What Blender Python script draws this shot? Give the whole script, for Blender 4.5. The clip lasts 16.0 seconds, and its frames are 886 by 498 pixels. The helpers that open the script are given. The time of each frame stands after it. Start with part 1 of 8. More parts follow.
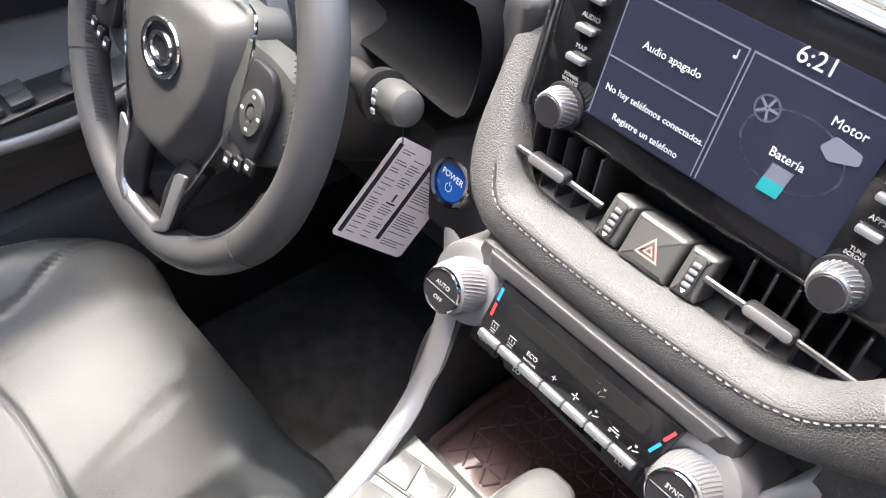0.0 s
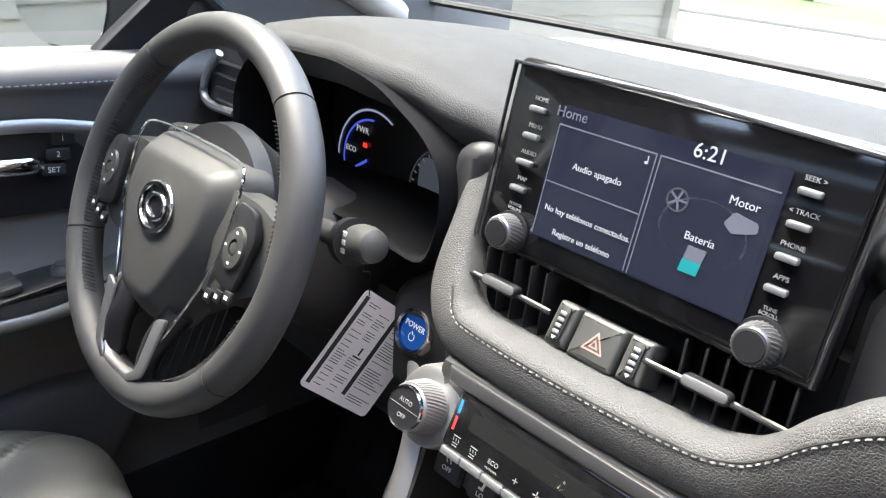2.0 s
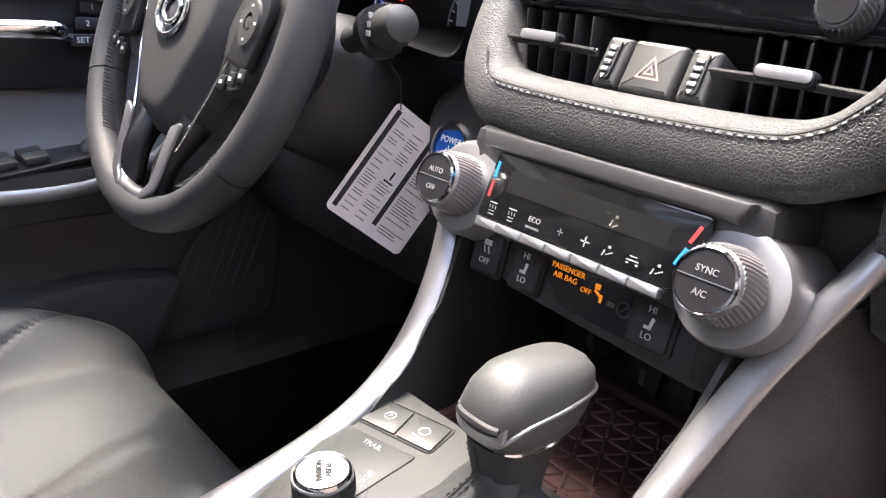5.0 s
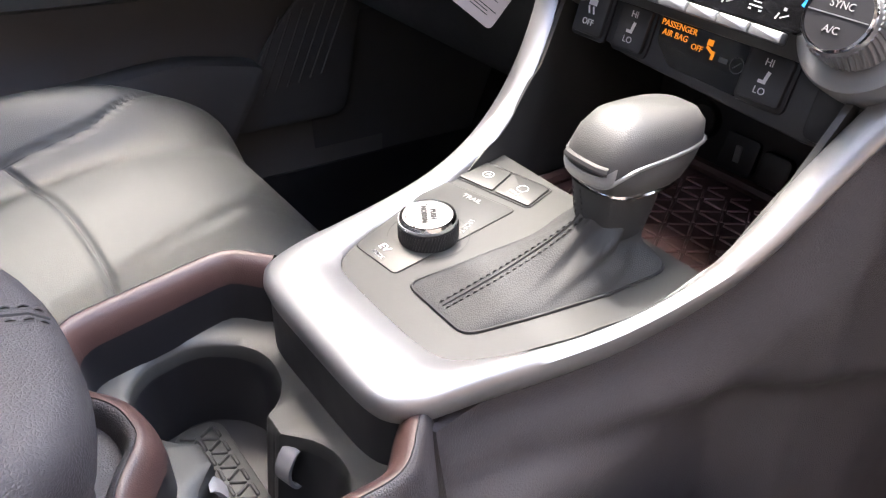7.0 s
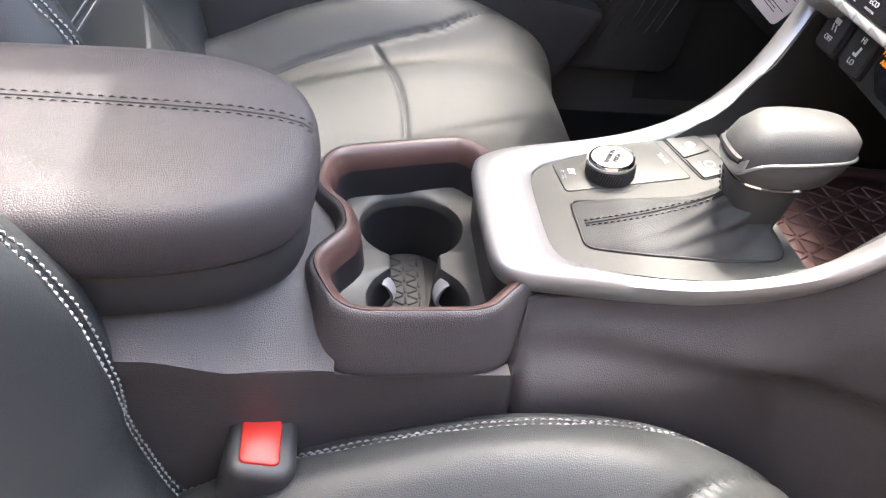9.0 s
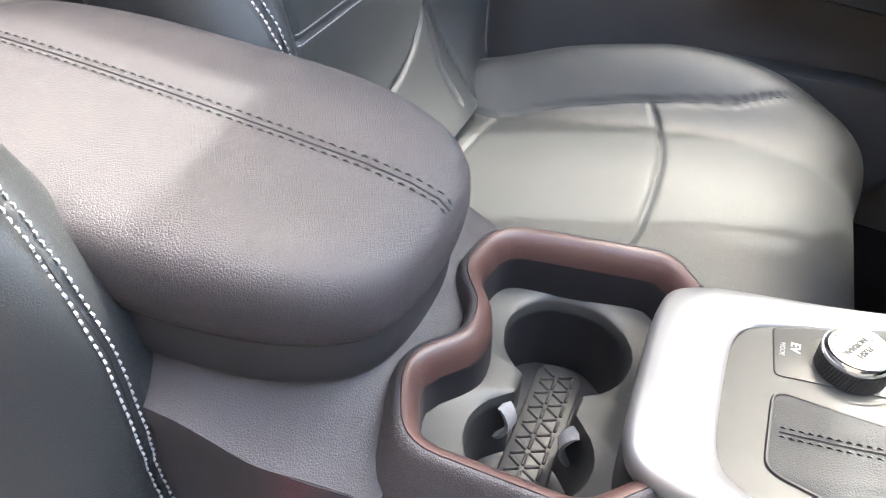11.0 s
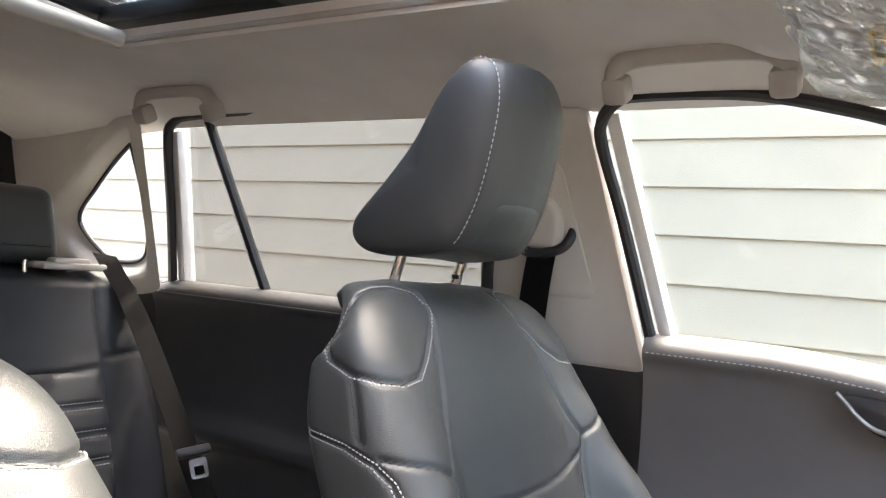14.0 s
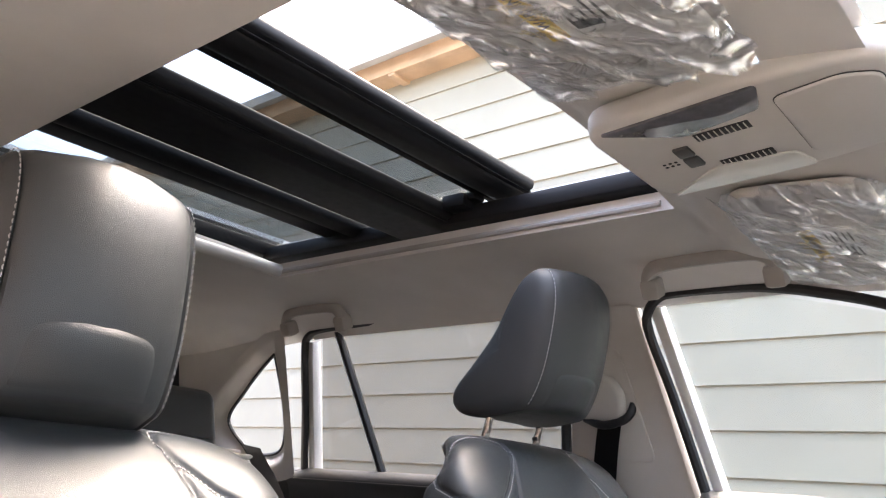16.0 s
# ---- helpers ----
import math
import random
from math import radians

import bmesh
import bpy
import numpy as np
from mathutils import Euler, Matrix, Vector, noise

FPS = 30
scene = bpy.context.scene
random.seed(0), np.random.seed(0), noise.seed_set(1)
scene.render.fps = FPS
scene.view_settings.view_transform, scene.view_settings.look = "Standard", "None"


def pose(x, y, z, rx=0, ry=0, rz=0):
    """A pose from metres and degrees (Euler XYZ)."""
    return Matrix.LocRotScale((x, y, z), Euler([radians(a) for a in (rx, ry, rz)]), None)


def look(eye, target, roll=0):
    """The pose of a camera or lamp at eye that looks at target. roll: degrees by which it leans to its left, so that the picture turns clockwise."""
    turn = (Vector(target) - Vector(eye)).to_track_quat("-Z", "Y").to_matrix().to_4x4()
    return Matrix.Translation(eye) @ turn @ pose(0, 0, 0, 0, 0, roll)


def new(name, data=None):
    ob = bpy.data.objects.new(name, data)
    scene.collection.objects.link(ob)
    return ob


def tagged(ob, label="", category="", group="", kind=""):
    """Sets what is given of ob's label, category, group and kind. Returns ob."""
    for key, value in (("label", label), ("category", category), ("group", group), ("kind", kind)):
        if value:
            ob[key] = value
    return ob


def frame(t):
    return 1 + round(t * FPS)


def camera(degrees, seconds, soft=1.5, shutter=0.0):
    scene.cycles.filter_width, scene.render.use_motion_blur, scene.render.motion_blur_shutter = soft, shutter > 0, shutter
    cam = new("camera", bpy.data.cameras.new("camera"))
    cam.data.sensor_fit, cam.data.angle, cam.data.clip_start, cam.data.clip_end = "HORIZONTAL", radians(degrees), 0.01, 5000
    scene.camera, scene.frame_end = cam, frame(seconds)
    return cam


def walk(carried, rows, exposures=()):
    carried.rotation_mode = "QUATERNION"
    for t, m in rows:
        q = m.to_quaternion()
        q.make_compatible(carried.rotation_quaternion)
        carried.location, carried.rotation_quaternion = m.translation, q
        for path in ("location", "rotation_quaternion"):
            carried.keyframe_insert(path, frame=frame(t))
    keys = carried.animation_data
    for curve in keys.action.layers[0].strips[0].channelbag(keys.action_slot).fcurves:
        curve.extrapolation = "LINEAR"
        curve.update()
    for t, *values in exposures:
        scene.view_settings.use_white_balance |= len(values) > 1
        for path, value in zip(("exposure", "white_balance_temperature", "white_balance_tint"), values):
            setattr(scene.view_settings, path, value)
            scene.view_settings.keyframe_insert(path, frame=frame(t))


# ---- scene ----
from mathutils.bvhtree import BVHTree

cam = camera(58.0, 16.0, soft=1.2)
# exposure drifts as the view swings from the bright dash to the dark cabin and back
EXPOSURES = [(0.0, 4.2, 6500, 9), (2.5, 3.85, 6450, 4), (5.5, 4.15, 6550, 12), (7.0, 4.35, 6550, 12), (8.5, 4.55, 6600, 11), (11.0, 4.65, 6500, 6), (11.5, 4.7, 6500, 5), (12.0, 4.75, 6550, 4), (12.5, 5.3, 7450, 4), (13.0, 5.05, 7400, 4), (13.5, 4.72, 7250, 5), (14.5, 4.4, 7100, 9), (16.0, 4.12, 6850, 11)]
PATH = [
    (0, (0.161, 0.241, 1.091), (-0.827, 1.298, -0.29), 7.4),
    (0.5, (0.177, 0.24, 1.108), (-0.821, 1.333, -0.237), 7.4),
    (1, (0.202, 0.205, 1.104), (-0.893, 1.403, -0.064), 7.0),
    (1.5, (0.228, 0.195, 1.076), (-0.973, 1.486, 0.132), 6.6),
    (2, (0.251, 0.172, 1.018), (-1.013, 1.518, 0.248), 6.6),
    (2.5, (0.269, 0.161, 0.976), (-1.023, 1.537, 0.315), 6.6),
    (3, (0.275, 0.155, 0.935), (-1.033, 1.546, 0.341), 6.6),
    (5.5, (0.282, 0.197, 0.801), (-1.122, 1.401, 0.042), 3.6),
    (6, (0.278, 0.187, 0.795), (-1.084, 1.353, -0.092), 3.7),
    (6.5, (0.281, 0.172, 0.785), (-1.047, 1.294, -0.204), 4.0),
    (7, (0.285, 0.157, 0.771), (-1.037, 1.215, -0.294), 4.5),
    (7.5, (0.312, 0.145, 0.764), (-1.054, 1.091, -0.349), 5.0),
    (8, (0.368, 0.144, 0.788), (-1.058, 0.911, -0.385), 6.4),
    (8.6, (0.443, 0.175, 0.837), (-1.068, 0.643, -0.387), 7.2),
    (10.8, (0.345, 0.28, 0.828), (-1.131, -0.108, -0.465), 8.4),
    (11, (0.313, 0.279, 0.819), (-1.154, -0.155, -0.469), 8.3),
    (11.4, (0.265, 0.23, 0.863), (-1.204, -0.288, -0.393), 8.9),
    (12, (0.267, 0.175, 0.951), (-1.223, -0.514, -0.191), 7.3),
    (12.5, (0.272, 0.198, 1.034), (-1.294, -0.644, 0.118), 6.3),
    (13, (0.29, 0.219, 1.031), (-1.369, -0.734, 0.446), 5.7),
    (13.5, (0.373, 0.229, 0.979), (-1.331, -0.789, 0.733), 5.1),
    (14, (0.461, 0.272, 0.925), (-1.234, -0.788, 0.978), 4.7),
    (14.5, (0.551, 0.338, 0.888), (-1.096, -0.759, 1.179), 4.4),
    (15, (0.617, 0.397, 0.865), (-0.965, -0.741, 1.315), 4.4),
    (15.5, (0.668, 0.441, 0.84), (-0.846, -0.749, 1.379), 4.3),
    (16, (0.701, 0.481, 0.825), (-0.751, -0.766, 1.404), 4.1),
]
walk(cam, [(t, look(eye, target, roll)) for t, eye, target, roll in PATH], EXPOSURES)

# ---- light ----
SUN_WAY = Vector((0.40, 0.05, -1.0)).normalized()
world = bpy.data.worlds.new("sky")
scene.world = world
world.use_nodes = True
sky = world.node_tree.nodes.new("ShaderNodeTexSky")
sky.sky_type = "NISHITA"
sky.sun_disc = False
sky.air_density, sky.dust_density, sky.ozone_density = 1.0, 5.0, 1.0
sky.sun_elevation = math.asin(-SUN_WAY.z)
sky.sun_rotation = math.atan2(-SUN_WAY.x, -SUN_WAY.y)
world.node_tree.links.new(sky.outputs[0], world.node_tree.nodes["Background"].inputs[0])
world.node_tree.nodes["Background"].inputs[1].default_value = 0.15
sun = new("sun", bpy.data.lights.new("sun", "SUN"))
sun.data.energy, sun.data.angle, sun.data.color = 0.36, radians(1.2), (1.0, 0.975, 0.94)
sun.matrix_world = Matrix.Translation((-4, -0.5, 9)) @ SUN_WAY.to_track_quat("-Z", "Y").to_matrix().to_4x4()

# ---- tools ----
WORLD_OF = {}


def thing(name, loc=(0, 0, 0), label="", category="", group="", kind=""):
    """An empty at the base of a thing."""
    ob = new(name)
    ob.empty_display_size = 0.05
    ob.location = loc
    WORLD_OF[ob] = Matrix.Translation(loc)
    return tagged(ob, label, category, group, kind)


class Shape:
    """Vertices and faces gathered for one mesh."""

    def __init__(self):
        self.v, self.f, self.n = [], [], []

    def add(self, verts, faces):
        n = len(self.v)
        self.v += [tuple(map(float, p)) for p in verts]
        self.f += [tuple(i + n for i in face) for face in faces]
        return self

    def bm(self, bm, m=None):
        bm.verts.index_update()
        m = m or Matrix()
        self.add([m @ v.co for v in bm.verts], [[v.index for v in f.verts] for f in bm.faces])
        bm.free()
        return self

    def box(self, at, size, r=0.0, m=None, seg=2):
        """A box with rounded edges; m turns it about its own middle."""
        bm = bmesh.new()
        bmesh.ops.create_cube(bm, size=1.0, matrix=Matrix.Diagonal((*size, 1)))
        if r > 0:
            bmesh.ops.bevel(bm, geom=bm.edges[:], offset=min(r, 0.49 * min(size)), segments=seg, profile=0.5, affect="EDGES")
        return self.bm(bm, Matrix.Translation(at) @ (m or Matrix()))

    def grid(self, f, nu, nv, wrap=False):
        vs = [f(i / nu, j / nv) for j in range(nv + 1) for i in range(nu if wrap else nu + 1)]
        w = nu if wrap else nu + 1
        return self.add(vs, [(j * w + i, j * w + (i + 1) % w, (j + 1) * w + (i + 1) % w, (j + 1) * w + i) for j in range(nv) for i in range(nu)])

    def loft(self, rings, caps=True):
        n, faces = len(rings[0]), []
        for j in range(len(rings) - 1):
            faces += [(j * n + i, j * n + (i + 1) % n, (j + 1) * n + (i + 1) % n, (j + 1) * n + i) for i in range(n)]
        if caps:
            faces += [tuple(range(n - 1, -1, -1)), tuple(range((len(rings) - 1) * n, len(rings) * n))]
        return self.add([p for r in rings for p in r], faces)

    def tube(self, pts, r, n=10, flat=1.0, up=(0, 0, 1), caps=True):
        """A tube along pts; r is a radius or one for each point; flat squeezes it along up."""
        pts = [Vector(p) for p in pts]
        rings = []
        for i, p in enumerate(pts):
            t = (pts[min(i + 1, len(pts) - 1)] - pts[max(i - 1, 0)]).normalized()
            a = t.cross(Vector(up))
            a = a.normalized() if a.length > 1e-4 else t.orthogonal().normalized()
            b = a.cross(t).normalized()
            rr = r[i] if isinstance(r, (list, tuple)) else r
            rings.append([p + a * rr * math.cos(k * 2 * math.pi / n) + b * rr * flat * math.sin(k * 2 * math.pi / n) for k in range(n)])
        return self.loft(rings, caps)

    def lathe(self, profile, m=None, n=32):
        """Turns (radius, height) pairs about z; m places it."""
        m = m or Matrix()
        rings = [[m @ Vector((r * math.cos(k * 2 * math.pi / n), r * math.sin(k * 2 * math.pi / n), h)) for k in range(n)] for r, h in profile]
        return self.loft(rings)

    def prism(self, outline, depth, m=None, r=0.0, seg=2):
        """An outline in x, y raised along z from 0 to depth, its top and bottom edges rounded by r; m places it."""
        m = m or Matrix()
        pts = [Vector((x, y, 0)) for x, y in outline]
        if sum(a.x * b.y - b.x * a.y for a, b in zip(pts, pts[1:] + pts[:1])) < 0:
            pts.reverse()
        n = len(pts)

        def inset(d):
            out = []
            for i, p in enumerate(pts):
                a, b = (p - pts[i - 1]).normalized(), (pts[(i + 1) % n] - p).normalized()
                na, nb = Vector((-a.y, a.x, 0)), Vector((-b.y, b.x, 0))
                k = na + nb
                out.append(p + k * (d / max(0.35, 1 + na.dot(nb))))
            return out

        steps = [(r * (1 - math.sin(a)), r * (1 - math.cos(a))) for a in (math.pi / 2 * i / seg for i in range(seg + 1))] if r else [(0, 0)]
        low = [(ins, h) for ins, h in steps]
        rings = [[m @ (p + Vector((0, 0, h))) for p in inset(ins)] for ins, h in low]
        rings += [[m @ (p + Vector((0, 0, depth - h))) for p in inset(ins)] for ins, h in reversed(low)]
        return self.loft(rings)

    def shell(self, f, nu, nv, t):
        """A sheet of thickness t along z-like offset vector t."""
        t = Vector(t)
        w = nu + 1
        top = [Vector(f(i / nu, j / nv)) for j in range(nv + 1) for i in range(w)]
        n = len(top)
        faces = []
        for j in range(nv):
            for i in range(nu):
                q = (j * w + i, j * w + i + 1, (j + 1) * w + i + 1, (j + 1) * w + i)
                faces += [q, tuple(k + n for k in reversed(q))]
        rim = [i for i in range(w)] + [j * w + nu for j in range(1, nv + 1)] + [nv * w + i for i in range(nu - 1, -1, -1)] + [j * w for j in range(nv - 1, 0, -1)]
        faces += [(rim[i - 1], rim[i], rim[i] + n, rim[i - 1] + n) for i in range(len(rim))]
        return self.add(top + [p + t for p in top], faces)


def part(name, shape, material, parent=None, label="", sharp=38, tidy=True):
    """One mesh object, under a thing or a part when a parent is given."""
    me = bpy.data.meshes.new(name)
    me.from_pydata(shape.v, [], shape.f)
    if tidy:
        bm = bmesh.new()
        bm.from_mesh(me)
        bmesh.ops.recalc_face_normals(bm, faces=bm.faces[:])
        bm.to_mesh(me)
        bm.free()
    me.materials.append(material)
    me.shade_smooth()
    me.set_sharp_from_angle(angle=radians(sharp))
    ob = new(name, me)
    WORLD_OF[ob] = Matrix()
    if parent is not None:
        ob.parent = parent
        ob.matrix_parent_inverse = WORLD_OF[parent].inverted()
    if label:
        ob["label"] = label
    return ob


def solo(name, shape, material, label, category, group="", kind="", sharp=38, tidy=True):
    return tagged(part(name, shape, material, None, "", sharp, tidy), label, category, group, kind)


def letters(text, m, size, parent, material, name="lettering", label="", align="CENTER", depth=0.0002, bold=0.0):
    """Raised lettering with the built-in font, in the x, y plane of m, as a mesh."""
    cu = bpy.data.curves.new("text", "FONT")
    cu.body, cu.size, cu.extrude, cu.align_x, cu.align_y, cu.offset = text, size, depth, align, "CENTER", bold
    cu.resolution_u = 3
    tmp = bpy.data.objects.new("text", cu)
    scene.collection.objects.link(tmp)
    me = bpy.data.meshes.new_from_object(tmp.evaluated_get(bpy.context.evaluated_depsgraph_get()))
    bpy.data.objects.remove(tmp)
    me.transform(m)
    me.name = name
    me.materials.clear()
    me.materials.append(material)
    ob = new(name, me)
    WORLD_OF[ob] = Matrix()
    if parent is not None:
        ob.parent = parent
        ob.matrix_parent_inverse = WORLD_OF[parent].inverted()
    if label:
        ob["label"] = label
    return ob


def plane_at(at, normal, up=(0, 0, 1)):
    """A frame whose z is the normal and whose y is near up, at a place."""
    z = Vector(normal).normalized()
    x = Vector(up).cross(z).normalized()
    y = z.cross(x)
    return Matrix.Translation(at) @ Matrix((x, y, z)).transposed().to_4x4()


def rounded(w, h, r, n=5):
    """A rounded rectangle's outline about 0, 0."""
    out = []
    for cx, cy, a0 in ((w / 2 - r, h / 2 - r, 0), (-w / 2 + r, h / 2 - r, 90), (-w / 2 + r, -h / 2 + r, 180), (w / 2 - r, -h / 2 + r, 270)):
        out += [(cx + r * math.cos(radians(a0 + 90 * i / n)), cy + r * math.sin(radians(a0 + 90 * i / n))) for i in range(n + 1)]
    return out


def rounded_poly(pts, r, n=4):
    """Rounds the corners of a polygon; r is one radius or one for each corner."""
    out, k = [], len(pts)
    for i in range(k):
        p, a, b = Vector(pts[i]), Vector(pts[i - 1]), Vector(pts[(i + 1) % k])
        rr = r[i] if isinstance(r, (list, tuple)) else r
        da, db = min(rr, (a - p).length * 0.48), min(rr, (b - p).length * 0.48)
        pa, pb = p + (a - p).normalized() * da, p + (b - p).normalized() * db
        for j in range(n + 1):
            s = j / n
            q = pa * (1 - s) ** 2 + p * 2 * s * (1 - s) + pb * s * s
            out.append(tuple(q))
    return out


def curve_pts(pts, n=8):
    """A smooth line through pts (Catmull-Rom)."""
    p = [Vector(q) for q in pts]
    p = [2 * p[0] - p[1]] + p + [2 * p[-1] - p[-2]]
    out = []
    for i in range(1, len(p) - 2):
        for j in range(n):
            t = j / n
            out.append(0.5 * (2 * p[i] + (p[i + 1] - p[i - 1]) * t + (2 * p[i - 1] - 5 * p[i] + 4 * p[i + 1] - p[i + 2]) * t * t + (3 * p[i] - p[i - 1] - 3 * p[i + 1] + p[i + 2]) * t ** 3))
    return out + [p[-2]]


def lerp_table(table, x):
    """Smooth reading of (x, value) pairs."""
    if x <= table[0][0]:
        return table[0][1]
    for (a, va), (b, vb) in zip(table, table[1:]):
        if x <= b:
            t = (x - a) / (b - a)
            t = t * t * (3 - 2 * t) * 0.5 + t * 0.5
            return va + (vb - va) * t
    return table[-1][1]


def smooth(a, b, x):
    t = min(1, max(0, (x - a) / (b - a)))
    return t * t * (3 - 2 * t)


def dashes(pts, normals, length=0.0042, gap=0.0024, w=0.0005, lift=0.0004):
    """Stitches along a line: short rounded threads that lie on the surface."""
    sh = Shape()
    pts = [Vector(p) for p in pts]
    acc, on = 0.0, []
    for i in range(len(pts) - 1):
        seg = pts[i + 1] - pts[i]
        L = seg.length
        if L < 1e-7:
            continue
        pos = -acc
        while pos < L:
            if pos >= 0:
                a = pts[i] + seg * (pos / L)
                n = Vector(normals[i]).normalized()
                t = seg.normalized()
                s = t.cross(n).normalized() * w
                b, mid = a + t * length, a + t * length / 2
                h = n * (lift + w)
                sh.add([a - s, a + s, mid - s * 1.2 + h, mid + s * 1.2 + h, b - s, b + s, a - n * w, b - n * w],
                       [(0, 1, 3, 2), (2, 3, 5, 4), (0, 2, 4, 7, 6), (1, 6, 7, 5, 3)])
            pos += length + gap
        acc = (L - (pos - length - gap)) - (length + gap)
        acc = max(-(length + gap), acc)
        acc = -(pos - L)
    return sh

# ---- materials ----
def mat(name, col, rough=0.5, metal=0.0, bump=0.0, scale=300.0, tex="noise", var=0.08, vscale=9.0, rvar=0.08, spec=0.5, coat=0.0, col2=None, c2=(0.5, 0.65), sheen=0.0):
    """A surface with colour variation at a large scale, grain relief at a fine one and uneven roughness."""
    m = bpy.data.materials.new(name)
    m.use_nodes = True
    nt = m.node_tree
    N, L = nt.nodes, nt.links
    b = N["Principled BSDF"]
    b.inputs["Metallic"].default_value = metal
    b.inputs["Specular IOR Level"].default_value = spec
    b.inputs["Coat Weight"].default_value = coat
    b.inputs["Coat Roughness"].default_value = 0.08
    b.inputs["Sheen Weight"].default_value = sheen
    tc = N.new("ShaderNodeTexCoord")
    n1 = N.new("ShaderNodeTexNoise")
    n1.inputs["Scale"].default_value, n1.inputs["Detail"].default_value = vscale, 5.0
    L.new(tc.outputs["Object"], n1.inputs["Vector"])
    ramp = N.new("ShaderNodeValToRGB")
    lo, hi = [c * (1 - var) for c in col], [min(1, c * (1 + var)) for c in (col2 or col)]
    ramp.color_ramp.elements[0].color, ramp.color_ramp.elements[1].color = (*lo, 1), (*hi, 1)
    ramp.color_ramp.elements[0].position, ramp.color_ramp.elements[1].position = (0.35, 0.65) if not col2 else c2
    L.new(n1.outputs["Fac"], ramp.inputs["Fac"])
    L.new(ramp.outputs["Color"], b.inputs["Base Color"])
    rr = N.new("ShaderNodeMapRange")
    rr.inputs["To Min"].default_value, rr.inputs["To Max"].default_value = max(0.02, rough - rvar), min(1, rough + rvar)
    n3 = N.new("ShaderNodeTexNoise")
    n3.inputs["Scale"].default_value, n3.inputs["Detail"].default_value = vscale * 7, 4.0
    L.new(tc.outputs["Object"], n3.inputs["Vector"])
    L.new(n3.outputs["Fac"], rr.inputs["Value"])
    L.new(rr.outputs["Result"], b.inputs["Roughness"])
    if bump:
        if tex == "leather":
            t = N.new("ShaderNodeTexVoronoi")
            t.feature = "DISTANCE_TO_EDGE"
            t.inputs["Scale"].default_value = scale
            out = t.outputs["Distance"]
            w = N.new("ShaderNodeTexNoise")
            w.inputs["Scale"].default_value = scale * 0.5
            mixv = N.new("ShaderNodeVectorMath")
            mixv.operation = "MULTIPLY_ADD"
            L.new(w.outputs["Color"], mixv.inputs[0])
            mixv.inputs[1].default_value = (0.9 / scale,) * 3
            L.new(tc.outputs["Object"], w.inputs["Vector"])
            L.new(tc.outputs["Object"], mixv.inputs[2])
            L.new(mixv.outputs[0], t.inputs["Vector"])
            sm = N.new("ShaderNodeMapRange")
            sm.inputs["From Max"].default_value = 0.25
            L.new(out, sm.inputs["Value"])
            out = sm.outputs["Result"]
        elif tex == "weave":
            t = N.new("ShaderNodeTexWave")
            t.inputs["Scale"].default_value, t.inputs["Distortion"].default_value = scale, 1.5
            L.new(tc.outputs["Object"], t.inputs["Vector"])
            out = t.outputs["Fac"]
        else:
            t = N.new("ShaderNodeTexNoise")
            t.inputs["Scale"].default_value, t.inputs["Detail"].default_value = scale, 3.0
            L.new(tc.outputs["Object"], t.inputs["Vector"])
            out = t.outputs["Fac"]
        bp = N.new("ShaderNodeBump")
        bp.inputs["Strength"].default_value, bp.inputs["Distance"].default_value = min(1.0, bump), 0.16 / scale
        L.new(out, bp.inputs["Height"])
        L.new(bp.outputs["Normal"], b.inputs["Normal"])
    return m


def glow(name, col, strength, rough=0.3):
    m = bpy.data.materials.new(name)
    m.use_nodes = True
    b = m.node_tree.nodes["Principled BSDF"]
    b.inputs["Base Color"].default_value = (*[c * 0.3 for c in col], 1)
    b.inputs["Emission Color"].default_value = (*col, 1)
    b.inputs["Emission Strength"].default_value = strength
    b.inputs["Roughness"].default_value = rough
    return m


def skin_gloss(nt):
    """Share of gloss on a thin sheet: low face on, high at a grazing angle, alike from both sides."""
    N, L = nt.nodes, nt.links
    lw, pw, ma = N.new("ShaderNodeLayerWeight"), N.new("ShaderNodeMath"), N.new("ShaderNodeMath")
    lw.inputs["Blend"].default_value = 0.5
    pw.operation, ma.operation = "POWER", "MULTIPLY_ADD"
    pw.inputs[1].default_value = 5.0
    ma.inputs[1].default_value, ma.inputs[2].default_value = 0.45, 0.03
    L.new(lw.outputs["Facing"], pw.inputs[0])
    L.new(pw.outputs[0], ma.inputs[0])
    return ma


def glass(name, tint, rough=0.0, clear=0.9):
    """Thin pane: clear glass mixed with a glossy skin by the angle of view."""
    m = bpy.data.materials.new(name)
    m.use_nodes = True
    nt = m.node_tree
    N, L = nt.nodes, nt.links
    N.remove(N["Principled BSDF"])
    tr, gl, mx, fr = N.new("ShaderNodeBsdfTransparent"), N.new("ShaderNodeBsdfGlossy"), N.new("ShaderNodeMixShader"), skin_gloss(nt)
    tr.inputs["Color"].default_value = (*tint, 1)
    gl.inputs["Roughness"].default_value = rough
    gl.inputs["Color"].default_value = (clear, clear, clear, 1)
    L.new(fr.outputs[0], mx.inputs[0])
    L.new(tr.outputs[0], mx.inputs[1])
    L.new(gl.outputs[0], mx.inputs[2])
    L.new(mx.outputs[0], N["Material Output"].inputs["Surface"])
    return m


